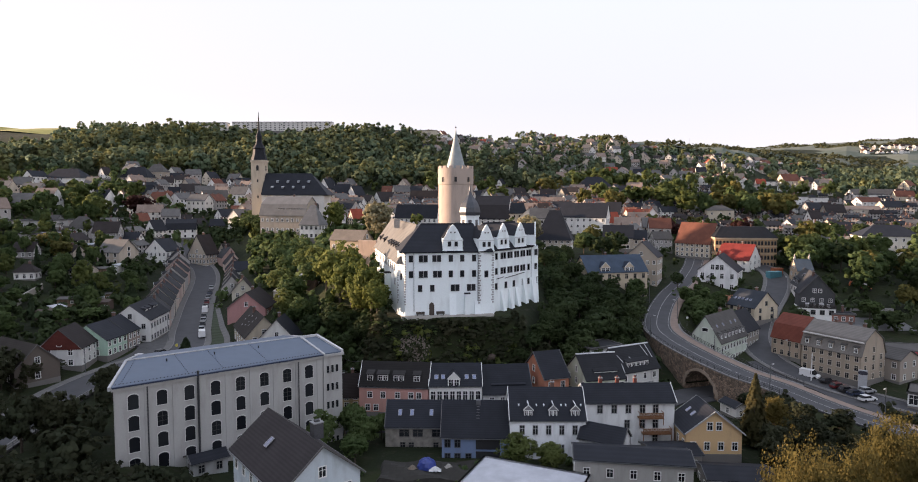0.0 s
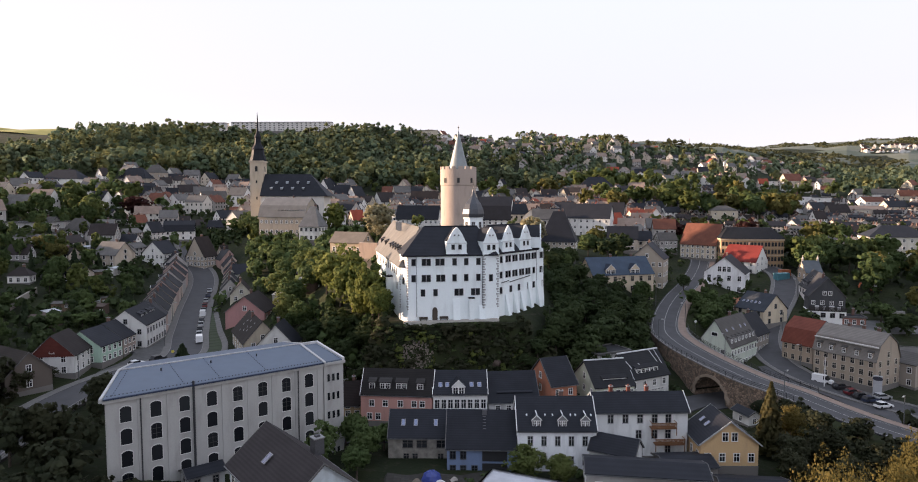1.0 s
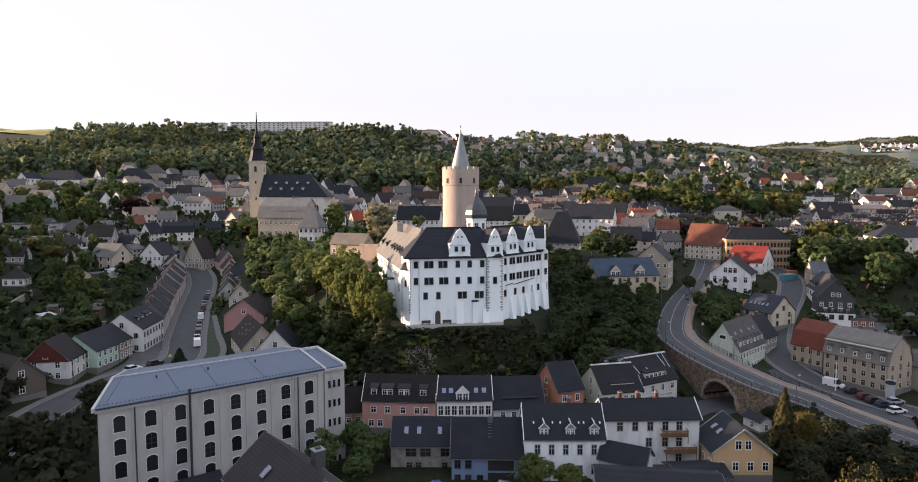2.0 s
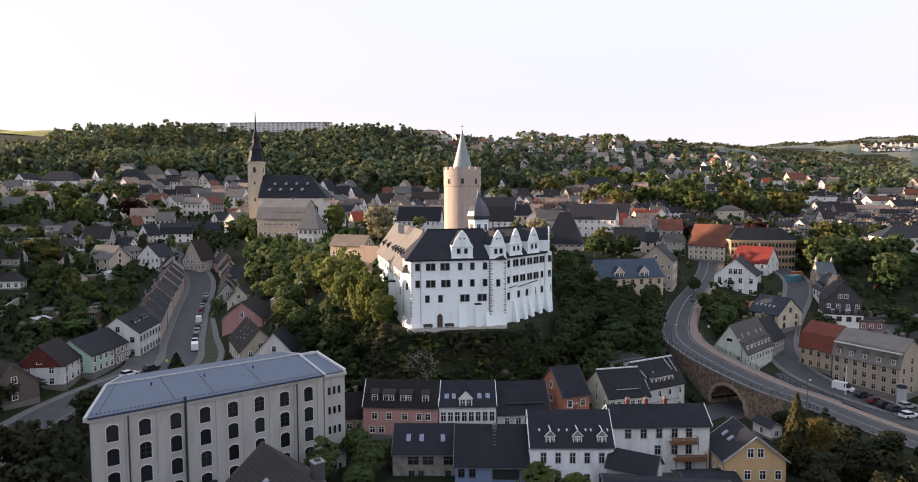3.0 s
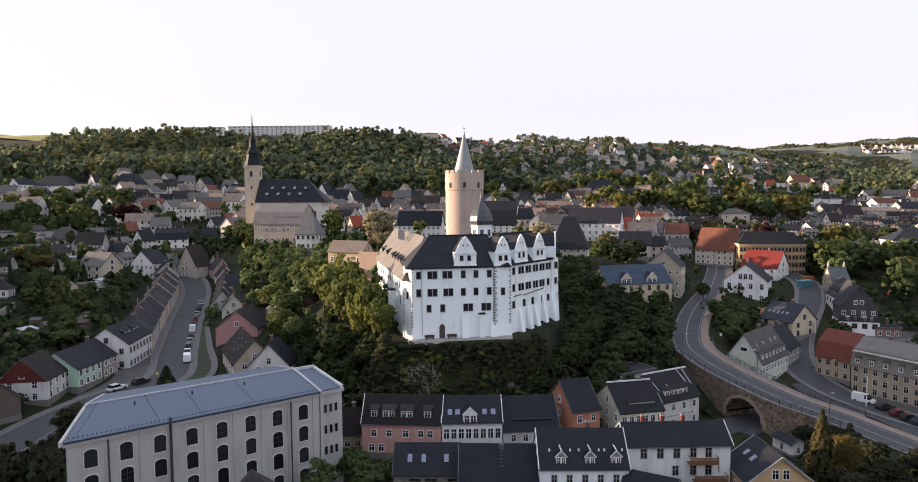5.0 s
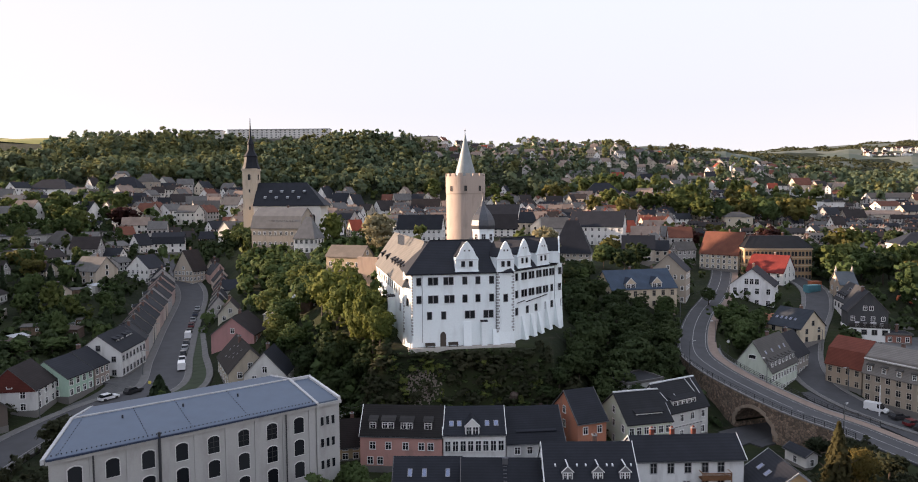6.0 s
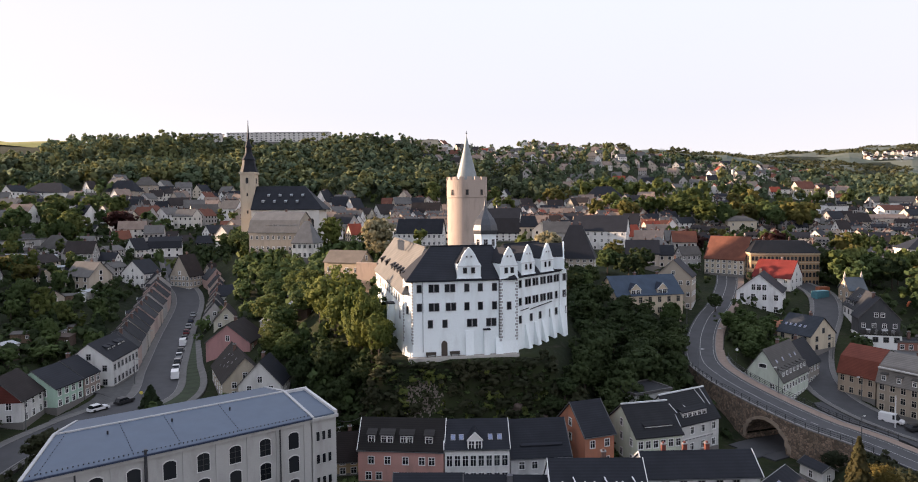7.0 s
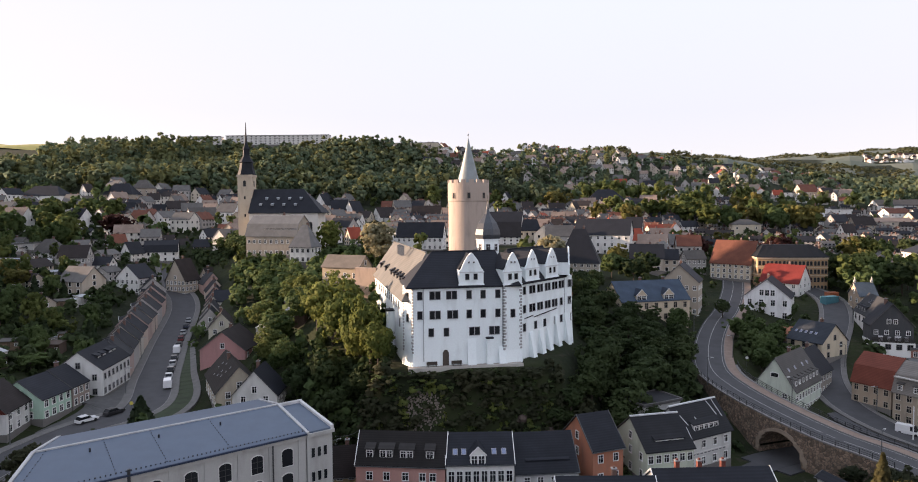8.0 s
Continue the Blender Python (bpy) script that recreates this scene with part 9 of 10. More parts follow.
# first four added to keep the low sun off the castle's west corner
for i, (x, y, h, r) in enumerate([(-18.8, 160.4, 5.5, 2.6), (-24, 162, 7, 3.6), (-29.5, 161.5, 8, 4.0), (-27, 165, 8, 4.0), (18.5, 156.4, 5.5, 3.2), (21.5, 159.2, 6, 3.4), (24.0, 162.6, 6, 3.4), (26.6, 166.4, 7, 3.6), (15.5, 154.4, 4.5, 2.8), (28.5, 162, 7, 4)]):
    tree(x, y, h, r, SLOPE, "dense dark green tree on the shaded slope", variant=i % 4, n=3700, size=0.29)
tree(-20.4, 158.3, 9.5, 3.7, LIME, "young lime tree beside the castle corner", variant=2, n=5600, size=0.21)
for i, (x, y, h, r) in enumerate([(-116, 349, 11, 5), (-122, 352, 10, 5), (-110, 345, 11, 5), (-114, 338, 10, 5), (-104, 326, 11, 5), (-99, 318, 10, 5), (-108, 330, 10, 5), (-120, 342, 9, 4.6)]):
    tree(x, y, h, r, DARK, "dark green tree below the church tower", variant=i % 4, n=2200, size=0.36)
tree(-57.5, 296, 17, 6.4, LIME, "round-headed green lime tree", variant=2, n=3700, size=0.29)
tree(-33.5, 258, 19, 9.0, CHESTNUT, "broad chestnut tree in pale blossom", variant=1, n=3700, size=0.29)
tree(27.0, 240, 16, 7.2, CHESTNUT, "chestnut tree in pale yellow blossom", variant=3, n=3700, size=0.29)
tree(64, 224, 9.5, 4.6, DARK, "dark green tree beside the villa", variant=1, n=4200, size=0.27)
for i, (x, y, h, r) in enumerate([(36, 216, 8, 4.4), (41, 221, 7.5, 4.2), (34, 226, 9, 4.8), (39, 233, 9, 4.6), (47, 217, 6.5, 4), (54, 219, 6, 3.8), (61, 218, 6.5, 3.8), (32, 207, 8, 4.6), (66, 232, 7, 3.6), (30, 218, 8, 4.6), (43, 209, 7, 4.2), (28, 228, 9, 4.6), (84, 240, 7, 3.2)]):
    tree(x, y, h, r, SLOPE, "dark green tree in the villa garden", variant=i % 4, n=3700, size=0.29)
tree(80, 204, 9.5, 4.8, DARK, "dark green tree on the road bend", variant=2, n=4200, size=0.27)
for x, y in ((84, 211), (77, 198), (89, 216), (91, 209), (79, 211), (86, 222), (83, 202), (93, 222), (80, 219)):
    tree(x, y, 7.5, 4.2, DARK, "dark green tree on the road bend", variant=3, n=2200, size=0.36)
tree(-70.5, 161.5, 6.6, 3.2, CONIFER, "small dark pine at the street corner", True, variant=1, n=2400)
tree(60.2, 125.2, 14.8, 3.7, CONE_LIT, "tall spruce with low sun painted gold on its needles", True, variant=2, n=9000, size=0.2)
tree(65.2, 127.0, 10.6, 3.6, GOLD, "bronze-leaved tree beside the spruce", variant=1, n=9000, size=0.13)
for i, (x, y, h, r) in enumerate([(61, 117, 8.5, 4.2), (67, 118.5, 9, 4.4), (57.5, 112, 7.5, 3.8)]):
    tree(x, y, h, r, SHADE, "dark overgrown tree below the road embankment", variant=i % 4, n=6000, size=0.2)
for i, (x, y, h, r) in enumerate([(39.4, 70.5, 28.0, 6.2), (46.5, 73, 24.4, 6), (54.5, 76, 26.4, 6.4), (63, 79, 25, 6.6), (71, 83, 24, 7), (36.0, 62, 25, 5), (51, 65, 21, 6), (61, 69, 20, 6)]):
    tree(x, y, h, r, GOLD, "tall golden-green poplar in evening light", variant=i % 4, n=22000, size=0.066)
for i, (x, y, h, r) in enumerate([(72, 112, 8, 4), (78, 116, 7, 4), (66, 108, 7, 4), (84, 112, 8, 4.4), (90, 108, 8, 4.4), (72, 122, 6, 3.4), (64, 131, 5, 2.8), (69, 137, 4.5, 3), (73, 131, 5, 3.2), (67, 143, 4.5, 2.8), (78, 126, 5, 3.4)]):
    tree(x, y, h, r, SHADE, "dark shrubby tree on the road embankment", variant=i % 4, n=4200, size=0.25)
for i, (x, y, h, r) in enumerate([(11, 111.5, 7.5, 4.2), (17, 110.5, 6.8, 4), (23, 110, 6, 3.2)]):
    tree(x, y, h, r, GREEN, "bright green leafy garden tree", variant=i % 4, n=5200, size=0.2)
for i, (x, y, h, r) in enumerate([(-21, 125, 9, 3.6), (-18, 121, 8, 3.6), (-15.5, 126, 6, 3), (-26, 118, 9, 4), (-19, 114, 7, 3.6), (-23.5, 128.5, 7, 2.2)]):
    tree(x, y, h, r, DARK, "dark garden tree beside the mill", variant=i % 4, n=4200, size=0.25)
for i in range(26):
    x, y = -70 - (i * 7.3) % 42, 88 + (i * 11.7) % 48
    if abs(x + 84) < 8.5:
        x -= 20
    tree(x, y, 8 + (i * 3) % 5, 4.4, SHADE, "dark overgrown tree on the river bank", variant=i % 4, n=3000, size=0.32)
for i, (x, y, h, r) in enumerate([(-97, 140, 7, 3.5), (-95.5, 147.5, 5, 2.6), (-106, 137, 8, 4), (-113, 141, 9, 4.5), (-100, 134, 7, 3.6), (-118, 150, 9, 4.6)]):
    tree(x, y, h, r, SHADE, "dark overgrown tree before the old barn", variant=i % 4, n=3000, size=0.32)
# gardens west of the street
rnd_t = random.Random(5)
for i in range(98):
    y = rnd_t.uniform(165, 345)
    x = rnd_t.uniform(-0.74, -0.5) * y
    if x > -112 and y < 190:
        continue
    m, lb = rnd_t.choice([(DARK, "dark green bushy garden tree"), (DARK, "dark green bushy garden tree"), (GREEN, "small green orchard tree"), (CONIFER, "dark narrow garden spruce")])
    tree(x, y, rnd_t.uniform(5, 11), rnd_t.uniform(2.6, 4.6) * (0.6 if m is CONIFER else 1), m, lb, m is CONIFER, variant=i % 4, n=1100, size=0.52)
tree(-185, 372, 15, 9, BEECH, "broad dark copper beech", variant=1, n=2600)
tree(-169, 262, 10, 5, YELLOW, "bright golden-green garden tree", variant=2, n=2400)
tree(-160, 255, 9, 5, YELLOW, "bright golden-green garden tree", variant=3, n=2400)
for x, y, h, r in ((112, 340, 13, 8), (150, 330, 14, 9), (160, 338, 12, 7)):
    tree(x, y, h, r, BEECH, "dark copper beech in the town", variant=2, n=2600)
for i, (u, y, h, r) in enumerate([(0.52, 282, 13, 6), (0.55, 285, 14, 6.5), (0.58, 275, 15, 7), (0.61, 268, 15, 7), (0.5, 300, 12, 6), (0.66, 258, 12, 6), (0.68, 265, 12, 6), (0.63, 290, 12, 6), (0.47, 335, 12, 6), (0.72, 262, 12, 6),
                                  (0.2, 262, 11, 6), (0.23, 258, 11, 6), (0.25, 275, 11, 6), (0.21, 285, 10, 5), (0.16, 225, 9, 4), (0.17, 238, 8, 4), (0.54, 262, 10, 5), (0.72, 225, 9, 5), (0.66, 215, 8, 5), (0.7, 205, 8, 5),
                                  (0.74, 240, 11, 6), (0.55, 330, 13, 7), (0.6, 335, 13, 7), (0.64, 345, 12, 6)]):
    tree(u * y, y, h, r, (SLOPE, YELLOW, DARK, SLOPE)[i % 4], "broad green leafy town tree", variant=i % 4, n=2400, size=0.42)


# tall park trees behind the old town and on the eastern edge
homes_xy = [(o.matrix_world.translation.x, o.matrix_world.translation.y) for o in scene.objects if o.type == "EMPTY" and o.get("category") == "house"]
rnd_p = random.Random(21)
for u0, u1, y0, y1, count, hs in ((0.2, 0.52, 440, 530, 34, (17, 24)), (0.54, 0.74, 235, 345, 20, (11, 16)), (-0.06, 0.2, 520, 570, 10, (15, 20)), (-0.74, -0.5, 300, 450, 36, (11, 18)), (0.3, 0.5, 330, 400, 8, (9, 13))):
    done = 0
    for _ in range(count * 12):
        y = rnd_p.uniform(y0, y1)
        x = rnd_p.uniform(u0, u1) * y
        if done >= count or any((x - a) ** 2 + (y - b) ** 2 < 100 for a, b in homes_xy):
            continue
        done += 1
        h = rnd_p.uniform(*hs)
        m = rnd_p.choice([GREEN, GREEN, DARK, YELLOW]) if -0.5 < u0 < 0.53 else rnd_p.choice([DARK, DARK, GREEN])
        tree(x, y, h, h * rnd_p.uniform(0.4, 0.52), m, {"leaves_green": "tall green park tree", "leaves_dark": "tall dark green park tree", "leaves_yellow": "tall yellow-green park tree"}[m.name], variant=done % 4, n=1000, size=0.6)
        homes_xy.append((x, y))


def wood(name, label, spots, mat, n, rng):
    """Many trees as one sheet of leaf clumps."""
    protos = [crown_arrays(rng, n, 1, 1, 0.105 if n > 300 else 0.14 if n > 150 else 0.19 if n > 60 else 0.27, 6) for _ in range(6)]
    out, soft = [], []
    for k, (x, y, z, h, r) in enumerate(spots):
        q, nv = protos[k % 6]
        a = rng.random() * 6.283
        ca, sa = math.cos(a), math.sin(a)
        p = np.empty_like(q)
        p[..., 0] = (q[..., 0] * ca - q[..., 1] * sa) * r + x
        p[..., 1] = (q[..., 0] * sa + q[..., 1] * ca) * r + y
        p[..., 2] = q[..., 2] * h / 1.75 + z
        out.append(p)
        soft.append(np.column_stack([nv[:, 0] * ca - nv[:, 1] * sa, nv[:, 0] * sa + nv[:, 1] * ca, nv[:, 2]]))
    ob = new(name, quads_mesh(name, np.concatenate(out), np.concatenate(soft), mat))
    return tagged(ob, label, "trees", kind="stuff")


def scatter(rng, u0, u1, y0, y1, gap, keep=1.0, h=(10, 16), avoid=(), avoid_r=10.0):
    pts = []
    y = y0
    av = np.array(avoid) if len(avoid) else None
    while y < y1:
        for x in np.arange(u0 * y, u1 * y, gap):
            if rng.random() > keep:
                continue
            px, py = x + rng.uniform(-0.4, 0.4) * gap, y + rng.uniform(-0.4, 0.4) * gap
            if av is not None and ((av - (px, py)) ** 2).sum(1).min() < avoid_r ** 2:
                continue
            pts.append((px, py))
        y += gap
    p = np.array(pts)
    z = land(p[:, 0], p[:, 1])
    hh = rng.uniform(h[0], h[1], len(p))
    return [(a[0], a[1], c, e, e * rng.uniform(0.36, 0.5)) for a, c, e in zip(p, z, hh)]


rng = np.random.default_rng(4)
homes = [(o.matrix_world.translation.x, o.matrix_world.translation.y) for o in scene.objects if o.type == "EMPTY" and o.get("category") in ("house", "church")] + far_homes
# hazed like HILL; the yellow copy also carries low sun in its colour
HILL_SUNLIT = foliage("leaves_hill_hazed_sun", (0.138, 0.16, 0.07), (0.185, 0.2, 0.085), (0.235, 0.235, 0.1))
HILL_DARK = foliage("leaves_hill_hazed_dark", (0.086, 0.127, 0.081), (0.113, 0.158, 0.096), (0.14, 0.18, 0.1))
hill = scatter(rng, -0.8, -0.04, 560, 830, 13.5, 0.97, (15, 25), homes, 12) + scatter(rng, -0.04, 0.22, 590, 800, 13.5, 0.85, (12, 20), homes, 12)
hill = [(x, y, z, h, r * 1.25) for x, y, z, h, r in hill if x / y > -0.63 or y < 720]
# larger share of sun-coloured trees on the left of the hill
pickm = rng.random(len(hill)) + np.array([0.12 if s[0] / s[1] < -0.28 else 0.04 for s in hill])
for lo, hi, mt, lb in ((-1, 0.3, HILL_DARK, "dark trees of the wooded hillside behind the town"), (0.3, 0.72, HILL, "mixed deciduous wood on the hillside behind the town"), (0.72, 2, HILL_SUNLIT, "yellow-green trees of the wooded hillside with sun painted in")):
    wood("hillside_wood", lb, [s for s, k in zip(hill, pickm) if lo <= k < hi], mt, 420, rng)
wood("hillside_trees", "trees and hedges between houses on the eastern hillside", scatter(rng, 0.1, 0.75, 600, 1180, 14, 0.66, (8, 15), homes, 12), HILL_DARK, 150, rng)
wood("hillside_trees", "yellow-green trees between eastern hillside houses with sun painted in", scatter(rng, 0.1, 0.75, 600, 1180, 26, 0.6, (9, 16), homes, 12), HILL_SUNLIT, 150, rng)
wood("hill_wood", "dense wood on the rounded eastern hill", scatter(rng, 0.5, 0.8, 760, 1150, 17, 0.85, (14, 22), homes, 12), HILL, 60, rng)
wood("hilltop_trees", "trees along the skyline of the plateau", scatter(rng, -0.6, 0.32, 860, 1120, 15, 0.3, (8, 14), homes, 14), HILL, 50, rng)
wood("town_trees", "garden trees scattered through the town", scatter(rng, -0.5, 0.75, 300, 600, 15, 0.28, (6, 12), homes, 10), GREEN, 110, rng)
wood("park_trees", "tall park trees at the far edge of town", scatter(rng, 0.18, 0.6, 540, 625, 12, 0.75, (15, 23), homes, 11), GREEN, 200, rng)
wood("garden_trees", "dark trees in the western gardens", scatter(rng, -0.78, -0.42, 330, 570, 12, 0.45, (6, 12), homes, 10), DARK, 110, rng)
stands = [p for p in scatter(rng, 0.2, 0.85, 1250, 4300, 25, 0.95, (13, 20)) if math.sin(p[0] / 140 + 0.6) + math.sin(p[1] / 190 + p[0] / 310) + 0.5 * math.sin(p[0] / 47 - p[1] / 61) > 0.35]
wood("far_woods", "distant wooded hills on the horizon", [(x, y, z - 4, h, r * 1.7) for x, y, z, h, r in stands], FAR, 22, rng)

def patch(name, label, box, count, h, mat, n=110):
    out = []
    for _ in range(count):
        x, y = rng.uniform(box[0], box[1]), rng.uniform(box[2], box[3])
        if any((x - a) ** 2 + (y - b) ** 2 < 49 for a, b in homes) or x < -56 and 158 < y < 225 and x > -100 or -22 < x < 27 and y > 156.5 + 0.9 * max(0, x - 16):
            continue
        if min(((l[:, 0] - x) ** 2 + (l[:, 1] - y) ** 2).min() for l, _, _ in ON_GROUND) < 50:
            continue
        k = rng.uniform(*h)
        out.append((x, y, ground(x, y) - 0.5, k, k * rng.uniform(0.42, 0.6)))
    wood(name, label, out, mat, n, rng)


patch("slope_thicket", "thicket of young trees below the castle", (-70, -18, 153, 262), 260, (3, 7.5), DARK)
patch("slope_thicket", "dark thicket on the castle's eastern slope", (15, 60, 155, 222), 240, (2.5, 5.5), SLOPE)
patch("lodge_thicket", "green thicket and gardens below the church", (-92, -34, 222, 300), 330, (3, 8), DARK)
# undergrowth takes the dark SLOPE leaves for the shadow under the limes
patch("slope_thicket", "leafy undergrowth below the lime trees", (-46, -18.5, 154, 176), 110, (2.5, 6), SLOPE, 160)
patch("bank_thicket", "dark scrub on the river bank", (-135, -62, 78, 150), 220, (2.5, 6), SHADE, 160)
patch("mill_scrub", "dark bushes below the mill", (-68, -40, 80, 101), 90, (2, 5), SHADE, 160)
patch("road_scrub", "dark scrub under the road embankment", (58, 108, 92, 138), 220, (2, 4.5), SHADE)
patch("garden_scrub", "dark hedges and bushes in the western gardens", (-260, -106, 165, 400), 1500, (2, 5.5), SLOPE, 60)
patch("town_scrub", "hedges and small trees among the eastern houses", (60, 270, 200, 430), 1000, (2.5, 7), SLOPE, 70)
patch("yard_scrub", "small bushes in the back yards", (-30, 60, 96, 136), 60, (1, 2.4), DARK, 80)

# shrubs on the castle rock
def shrubs():
    spots = []
    for k in range(620):
        x = rng.uniform(-36, 36)
        y = rng.uniform(149.5, 157.5) + max(0, x) * 0.1
        z = ground(x, y)
        k = rng.uniform(1.0, 2.8)
        if -18 < x < 14 and z + k > 38.1:
            k = 38.0 - z
            if k < 0.5:
                continue
        spots.append((x, y, z - 0.3, k, rng.uniform(0.8, 2.0)))
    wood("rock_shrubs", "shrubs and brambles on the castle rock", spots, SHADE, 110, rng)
    for label, mat, count, x0, x1, y0 in (("light green bushes below the castle wall", LIME, 46, -20, 6, 151.2), ("grey-green shrubs on the castle bank", GREEN, 70, -26, 16, 150.0)):
        spots = []
        for k in range(count):
            x = rng.uniform(x0, x1)
            y = y0 + rng.uniform(-1.0, 4.5) + x * 0.1
            z = ground(x, y)
            k = min(rng.uniform(1.0, 2.6), 37.6 - z)
            if k > 0.5:
                spots.append((x, y, z - 0.2, k, rng.uniform(0.7, 1.5)))
        wood("rock_bushes", label, spots, mat, 260, rng)


shrubs()


def slope_grass():
    for name, label, mat, count in (("slope_grass", "rough grass and weeds on the castle rock", SLOPE, 1000), ("slope_grass", "pale dry tufts on the castle rock", DARK, 420)):
        spots = []
        for _ in range(count):
            x = rng.uniform(-34, 32)
            y = rng.uniform(147.5, 157.5)
            z = ground(x, y)
            if z < 37.4:
                spots.append((x, y, z - 0.1, rng.uniform(0.4, 0.9), rng.uniform(0.5, 1.1)))
        wood(name, label, spots, mat, 22, rng)


slope_grass()


def rock_outcrop(x, y, s, seed):
    """A lumpy weathered boulder half sunk in the slope."""
    r = random.Random(seed)
    b = Build()
    rows = []
    for k in range(6):
        a = math.pi * k / 5
        rows.append([(s * math.sin(a) * math.cos(t) * r.uniform(0.8, 1.25), s * math.sin(a) * math.sin(t) * r.uniform(0.6, 1.0), s * 0.8 * math.cos(a) * r.uniform(0.85, 1.15)) for t in [2 * math.pi * i / 9 for i in range(9)]])
    for lo, hi in zip(rows[:-1], rows[1:]):
        for i in range(9):
            b.face([lo[i], hi[i], hi[(i + 1) % 9], lo[(i + 1) % 9]])
    o = tagged(new("boulder", b.mesh("boulder", [plain("brown_rock", (0.075, 0.055, 0.044), 0.95, 0, 0.35, 1.6)])), "weathered brown rock outcrop on the castle slope", "rock", "rock outcrops")
    o.matrix_world = pose(x, y, ground(x, y) + 0.1, 0, 0, seed * 40)


for k in range(16):
    rock_outcrop(*((8 + (k * 2.9) % 14, 150.5 + (k * 1.7) % 4.5) if k < 9 else (-11 + (k * 3.1) % 12, 148.2 + (k * 1.3) % 3)), 0.8 + (k % 4) * 0.35, k)


def scree():
    """Loose broken stone fallen from the castle rock."""
    r = random.Random(77)
    b = Build()
    for _ in range(520):
        a, k = r.uniform(0, 6.283), r.random() ** 0.6
        x, y = -10.2 + 4.4 * k * math.cos(a), 152.7 + 1.3 * k * math.sin(a)
        z, q = ground(x, y), r.uniform(0.1, 0.32)
        lo = [(x + q * r.uniform(0.7, 1.2) * math.cos(t), y + q * r.uniform(0.7, 1.2) * math.sin(t), z - 0.1) for t in (0.3, 1.6, 2.9, 4.2, 5.4)]
        b.prism(lo, [(x + (px - x) * 0.6, y + (py - y) * 0.6, z + q * r.uniform(0.6, 1.1)) for px, py, _ in lo])
    tagged(new("scree", b.mesh("scree", [plain("scree_stone", (0.15, 0.125, 0.105), 0.95, 0, 0.35, 1.2)])), "loose brown stones fallen below the castle wall", "stones", kind="stuff")


scree()


# ---- vehicles ----
CARS = {}


def car_meshes(kind):
    if kind in CARS:
        return CARS[kind]
    van = kind == "van"
    L, W_, H1, H2 = (4.9, 1.95, 1.0, 2.1) if van else (4.3, 1.76, 0.82, 1.45)
    b = Build()
    prof = [(-L / 2, 0.3), (L / 2, 0.3), (L / 2, H1 * 0.8), (L / 2 - 0.25, H1), (L * 0.2 if not van else L * 0.34, H1 + 0.06), (-L / 2 + 0.05, H1 + 0.08)]
    b.prism([(x, -W_ / 2, z) for x, z in prof], [(x, W_ / 2, z) for x, z in prof])
    c = Build()
    cab = [(L * 0.2, H1 + 0.03), (L * 0.03, H2), (-L * 0.36, H2), (-L / 2 + 0.12, H1 + 0.05)] if not van else [(L * 0.34, H1 + 0.03), (L * 0.2, H2), (-L / 2 + 0.08, H2), (-L / 2 + 0.05, H1 + 0.05)]
    ww = W_ / 2 - 0.1
    c.prism([(x, -ww, z) for x, z in cab], [(x, ww, z) for x, z in cab])
    rf = Build()
    x0, x1 = (-L * 0.36, L * 0.03) if not van else (-L / 2 + 0.08, L * 0.2)
    rf.box(x0, x1, -ww - 0.02, ww + 0.02, H2 - 0.02, H2 + 0.05)
    if van:
        rf.box(-L / 2 + 0.04, L * 0.08, -ww - 0.03, ww + 0.03, H1, H2)
    w = Build()
    n = 14
    lo = [(0.32 * math.cos(2 * math.pi * i / n), -0.1, 0.32 * math.sin(2 * math.pi * i / n)) for i in range(n)]
    w.prism(lo, [(x, 0.1, z) for x, y, z in lo])
    l = Build()
    l.box(-0.03, 0.03, -0.18, 0.18, -0.08, 0.08)
    CARS[kind] = (b, c, rf, w.mesh("wheel", [plain("tyre_rubber", (0.015, 0.015, 0.016), 0.8)]), l.mesh("headlight", [plain("lamp_glass", (0.6, 0.6, 0.58), 0.2)]), L, W_)
    return CARS[kind]


PAINTS = {}


def vehicle(x, y, z, rot, paint=(0.5, 0.5, 0.5), kind="car", label="parked car"):
    b, c, rf, wheel, lamp, L, W_ = car_meshes(kind)
    key = (kind, paint)
    if key not in PAINTS:
        m, nt, s = nodes_of("car_paint")
        s.inputs["Base Color"].default_value = (*paint, 1)
        s.inputs["Roughness"].default_value = 0.3
        s.inputs["Coat Weight"].default_value = 0.6
        PAINTS[key] = (b.mesh("body", [m]), c.mesh("cabin", [glass()]), rf.mesh("roof", [m]))
    ob = thing("van" if kind == "van" else "car", pose(x, y, z, 0, 0, rot), label, kind)
    for nm, me in zip(("body", "cabin", "roof"), PAINTS[key]):
        part(nm, me, None, ob)
    for sx in (-1, 1):
        for sy in (-1, 1):
            o = new("wheel", wheel)
            o.parent = ob
            o.matrix_local = pose(sx * L * 0.31, sy * (W_ / 2 - 0.06), 0.32)
    for sy in (-1, 1):
        o = new("headlight", lamp)
        o.parent = ob
        o.matrix_local = pose(L / 2 - 0.01, sy * (W_ / 2 - 0.3), 0.62)
    return ob


WHITE_P, SILVER, BLACK, RED, BLUE = (0.7, 0.7, 0.7), (0.35, 0.36, 0.37), (0.02, 0.02, 0.022), (0.14, 0.015, 0.018), (0.02, 0.03, 0.06)


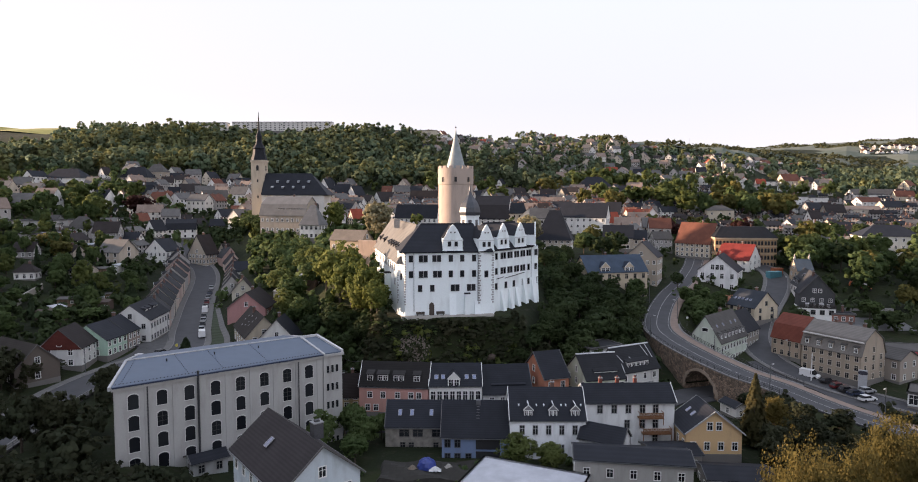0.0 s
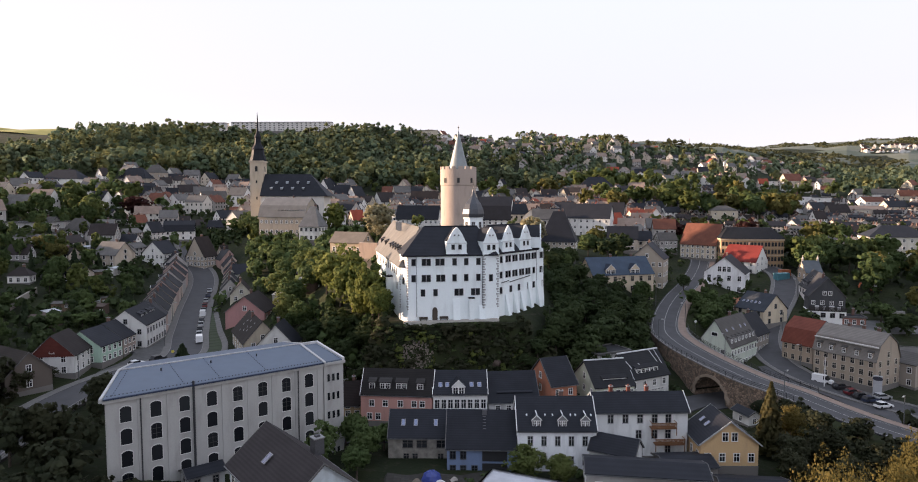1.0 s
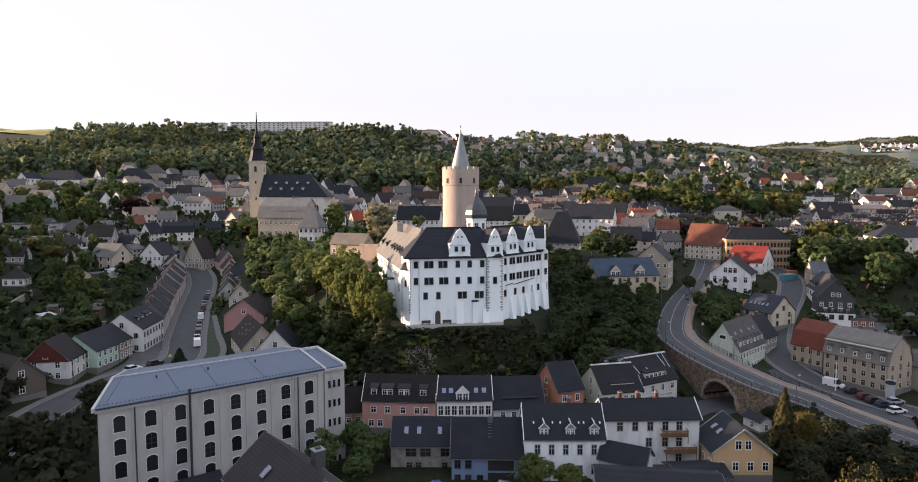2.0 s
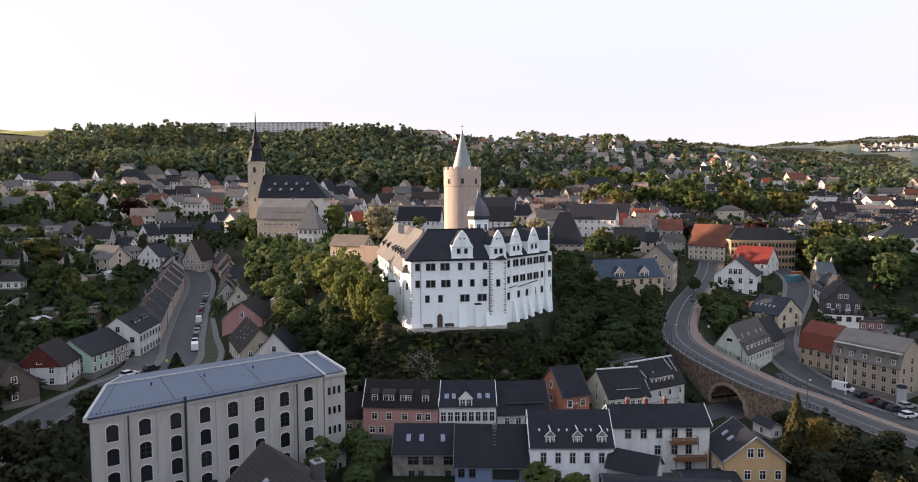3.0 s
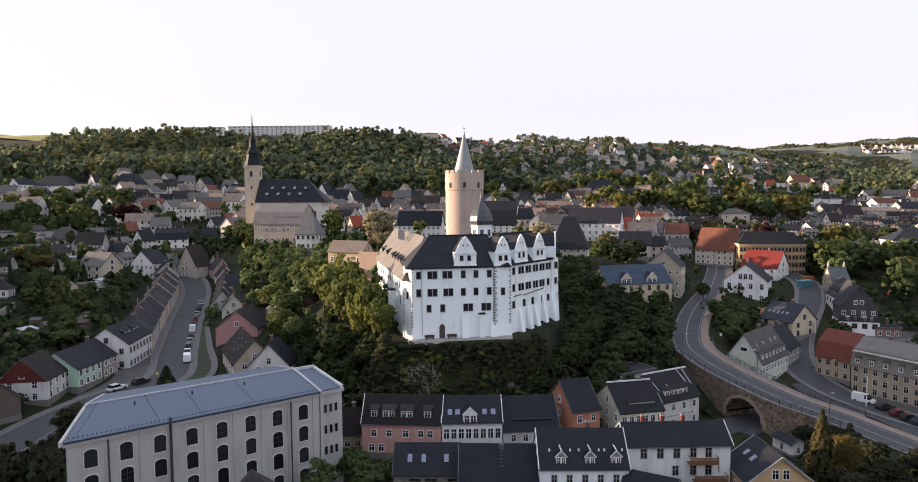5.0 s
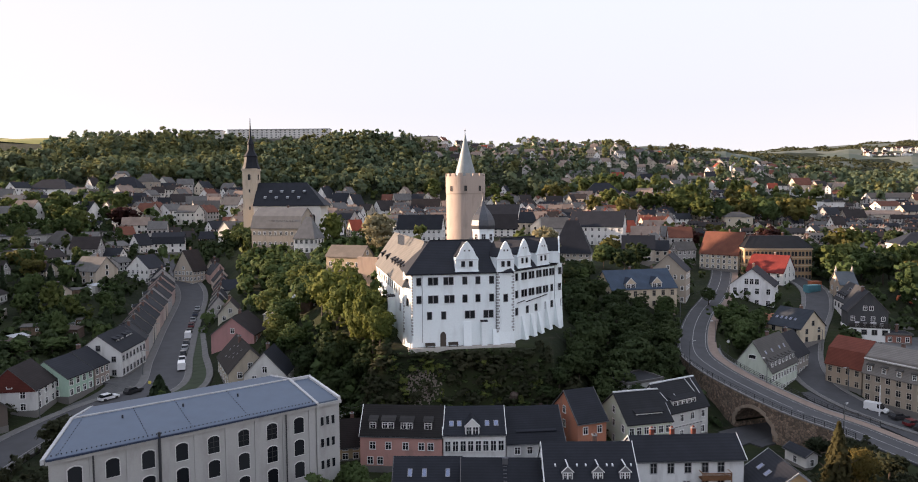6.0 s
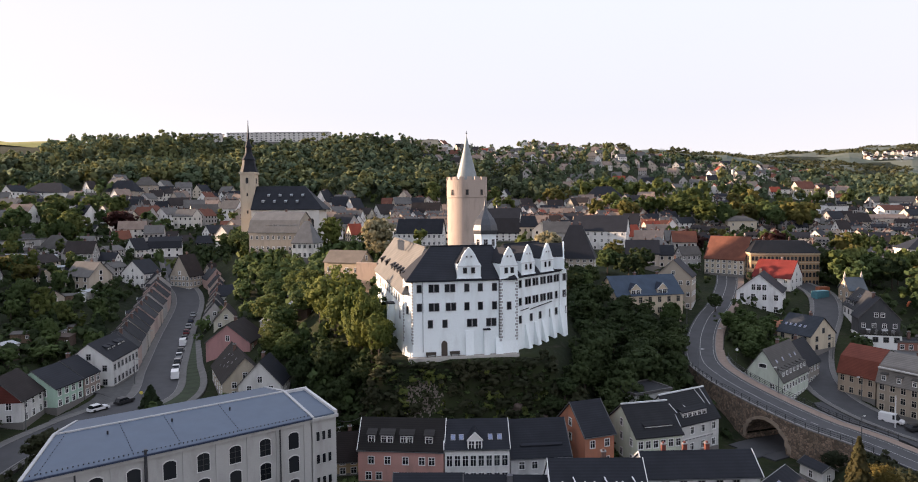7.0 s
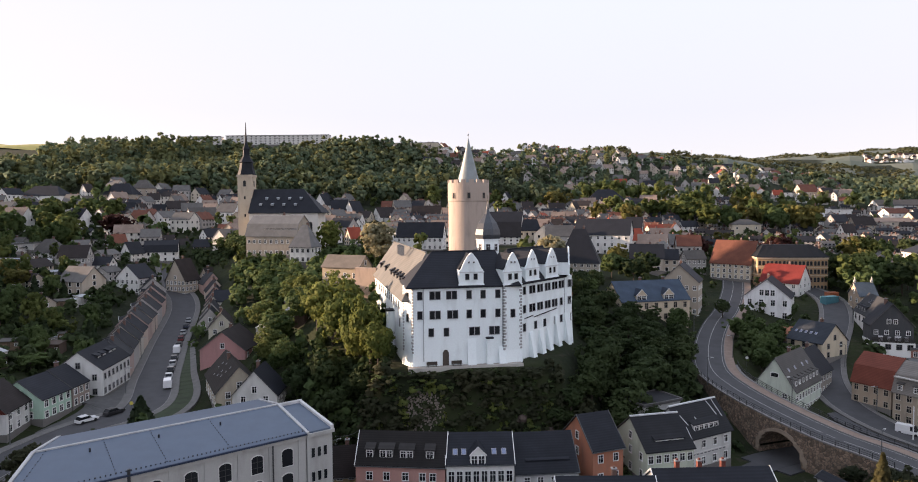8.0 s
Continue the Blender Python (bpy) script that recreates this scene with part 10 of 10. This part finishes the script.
def along(pts, y, off):
    line = spline(pts, 0.5)
    n = sides(line)
    i = int(np.argmin(abs(line[:, 1] - y)))
    d = line[min(i + 2, len(line) - 1)] - line[max(i - 2, 0)]
    return line[i][0] + n[i][0] * off, line[i][1] + n[i][1] * off, line[i][2] + 0.1, math.degrees(math.atan2(d[1], d[0]))


for y, p, k, lb in ((188, WHITE_P, "van", "white delivery van parked on the street"), (195, SILVER, "car", "silver car parked at the kerb"), (201, BLACK, "car", "black car parked at the kerb"), (207, SILVER, "car", "silver car parked at the kerb"),
                    (213, BLACK, "car", "black car parked at the kerb"), (221, WHITE_P, "van", "white van parked at the kerb"), (228, BLACK, "car", "black car parked at the kerb"), (235, RED, "car", "dark red car parked at the kerb"),
                    (242, SILVER, "car", "silver car parked at the kerb"), (250, BLUE, "car", "dark blue car parked at the kerb"), (258, SILVER, "car", "silver car parked at the kerb")):
    x, yy, z, r = along(STREET_WEST, y, 3.3)
    vehicle(x, yy, z, r, p, k, lb)
for y, off, p, lb in ((163, -3.0, WHITE_P, "white car parked before the green house"), (168.5, -3.2, BLACK, "black car parked before the terrace"), (296, 2.0, WHITE_P, "white car on the street")):
    x, yy, z, r = along(STREET_WEST, y, off)
    vehicle(x, yy, z, r, p, "car", lb)
vehicle(96.5, 170.0, 18.9, -48, WHITE_P, "van", "white van with a roof rack on the low street")
for x, y, z, p, nm in ((98.8, 165.4, 18.72, BLACK, "black"), (99.4, 161.6, 18.45, RED, "dark red"), (100.0, 159.0, 18.3, BLACK, "black"), (100.6, 156.4, 18.2, BLUE, "dark blue"), (101.0, 152.4, 18.1, WHITE_P, "white"), (104.9, 158.6, 18.2, SILVER, "silver")):
    vehicle(x, y, z, 12, p, "car", f"{nm} car parked on the lower lot")


def car_lot():
    """Asphalt strip between the low street and the railing of the bridge road."""
    east = [(90.0, 182.0, 20.6), (89.6, 178.5, 20.25), (91.0, 174.5, 19.7), (93.2, 171.2, 19.2), (95.8, 167.4, 18.86), (98.6, 162.0, 18.4), (99.8, 156.0, 18.05), (100.6, 150.0, 17.95), (101.5, 140.0, 17.8)]
    b = Build()
    for (x0, y0, z0), (x1, y1, z1) in zip(east, east[1:]):
        b.prism([(x0 - 6, y0 - 2, 16), (x0 + 0.6, y0, 16), (x1 + 0.6, y1, 16), (x1 - 6, y1 - 2, 16)],
                [(x0 - 6, y0 - 2, z0 - 0.03), (x0 + 0.6, y0, z0 - 0.03), (x1 + 0.6, y1, z1 - 0.03), (x1 - 6, y1 - 2, z1 - 0.03)])
    line = spline(LANE, 1.0)
    line = line[(line[:, 0] > 57) & (line[:, 0] < 86)]
    n = sides(line)
    for i in range(len(line) - 1):
        q = [(line[k][0] + n[k][0] * o, line[k][1] + n[k][1] * o, line[k][2] + 0.03) for k, o in ((i, -5.0), (i, 5.5), (i + 1, 5.5), (i + 1, -5.0))]
        b.prism([(x, y, 16.0) for x, y, z in q], q)
    tagged(new("car_park", b.mesh("car_park", [ASPHALT])), "grey asphalt parking strip beside the low street", "car park", kind="structure")


car_lot()


def pylon_sign():
    ob = thing("pylon_sign", pose(105.6, 161.6, 18.0, 0, 0, -35), "pale grey advertising pylon with a dark oval badge", "sign")
    b = Build()
    b.box(-1.0, 1.0, -0.25, 0.25, -0.5, 5.2)
    part("column", b, plain("pylon_grey", (0.36, 0.37, 0.39), 0.5, 0, 0.1, 2), ob)
    b = Build()
    lo = [(1.15 * math.cos(2 * math.pi * i / 20), -0.28, 4.5 + 0.55 * math.sin(2 * math.pi * i / 20)) for i in range(20)]
    b.prism(lo, [(x_, -0.36, z_) for x_, _, z_ in lo])
    part("badge", b, plain("pylon_badge", (0.03, 0.03, 0.045), 0.4), ob, "dark oval badge")


def flag_pole():
    ob = thing("flag_pole", pose(95.0, 166.6, 18.8), "white flag pole beside the parked van", "pole")
    b = Build()
    b.ring(0, 0, 0.14, -0.5, 0.09, 7.6, 8)
    part("pole", b, plain("pole_white", (0.7, 0.7, 0.7), 0.4), ob)
    b = Build()
    b.ring(0, 0, 0.3, -0.4, 0.26, 0.2, 10)
    part("footing", b, KERB, ob)


pylon_sign()
flag_pole()
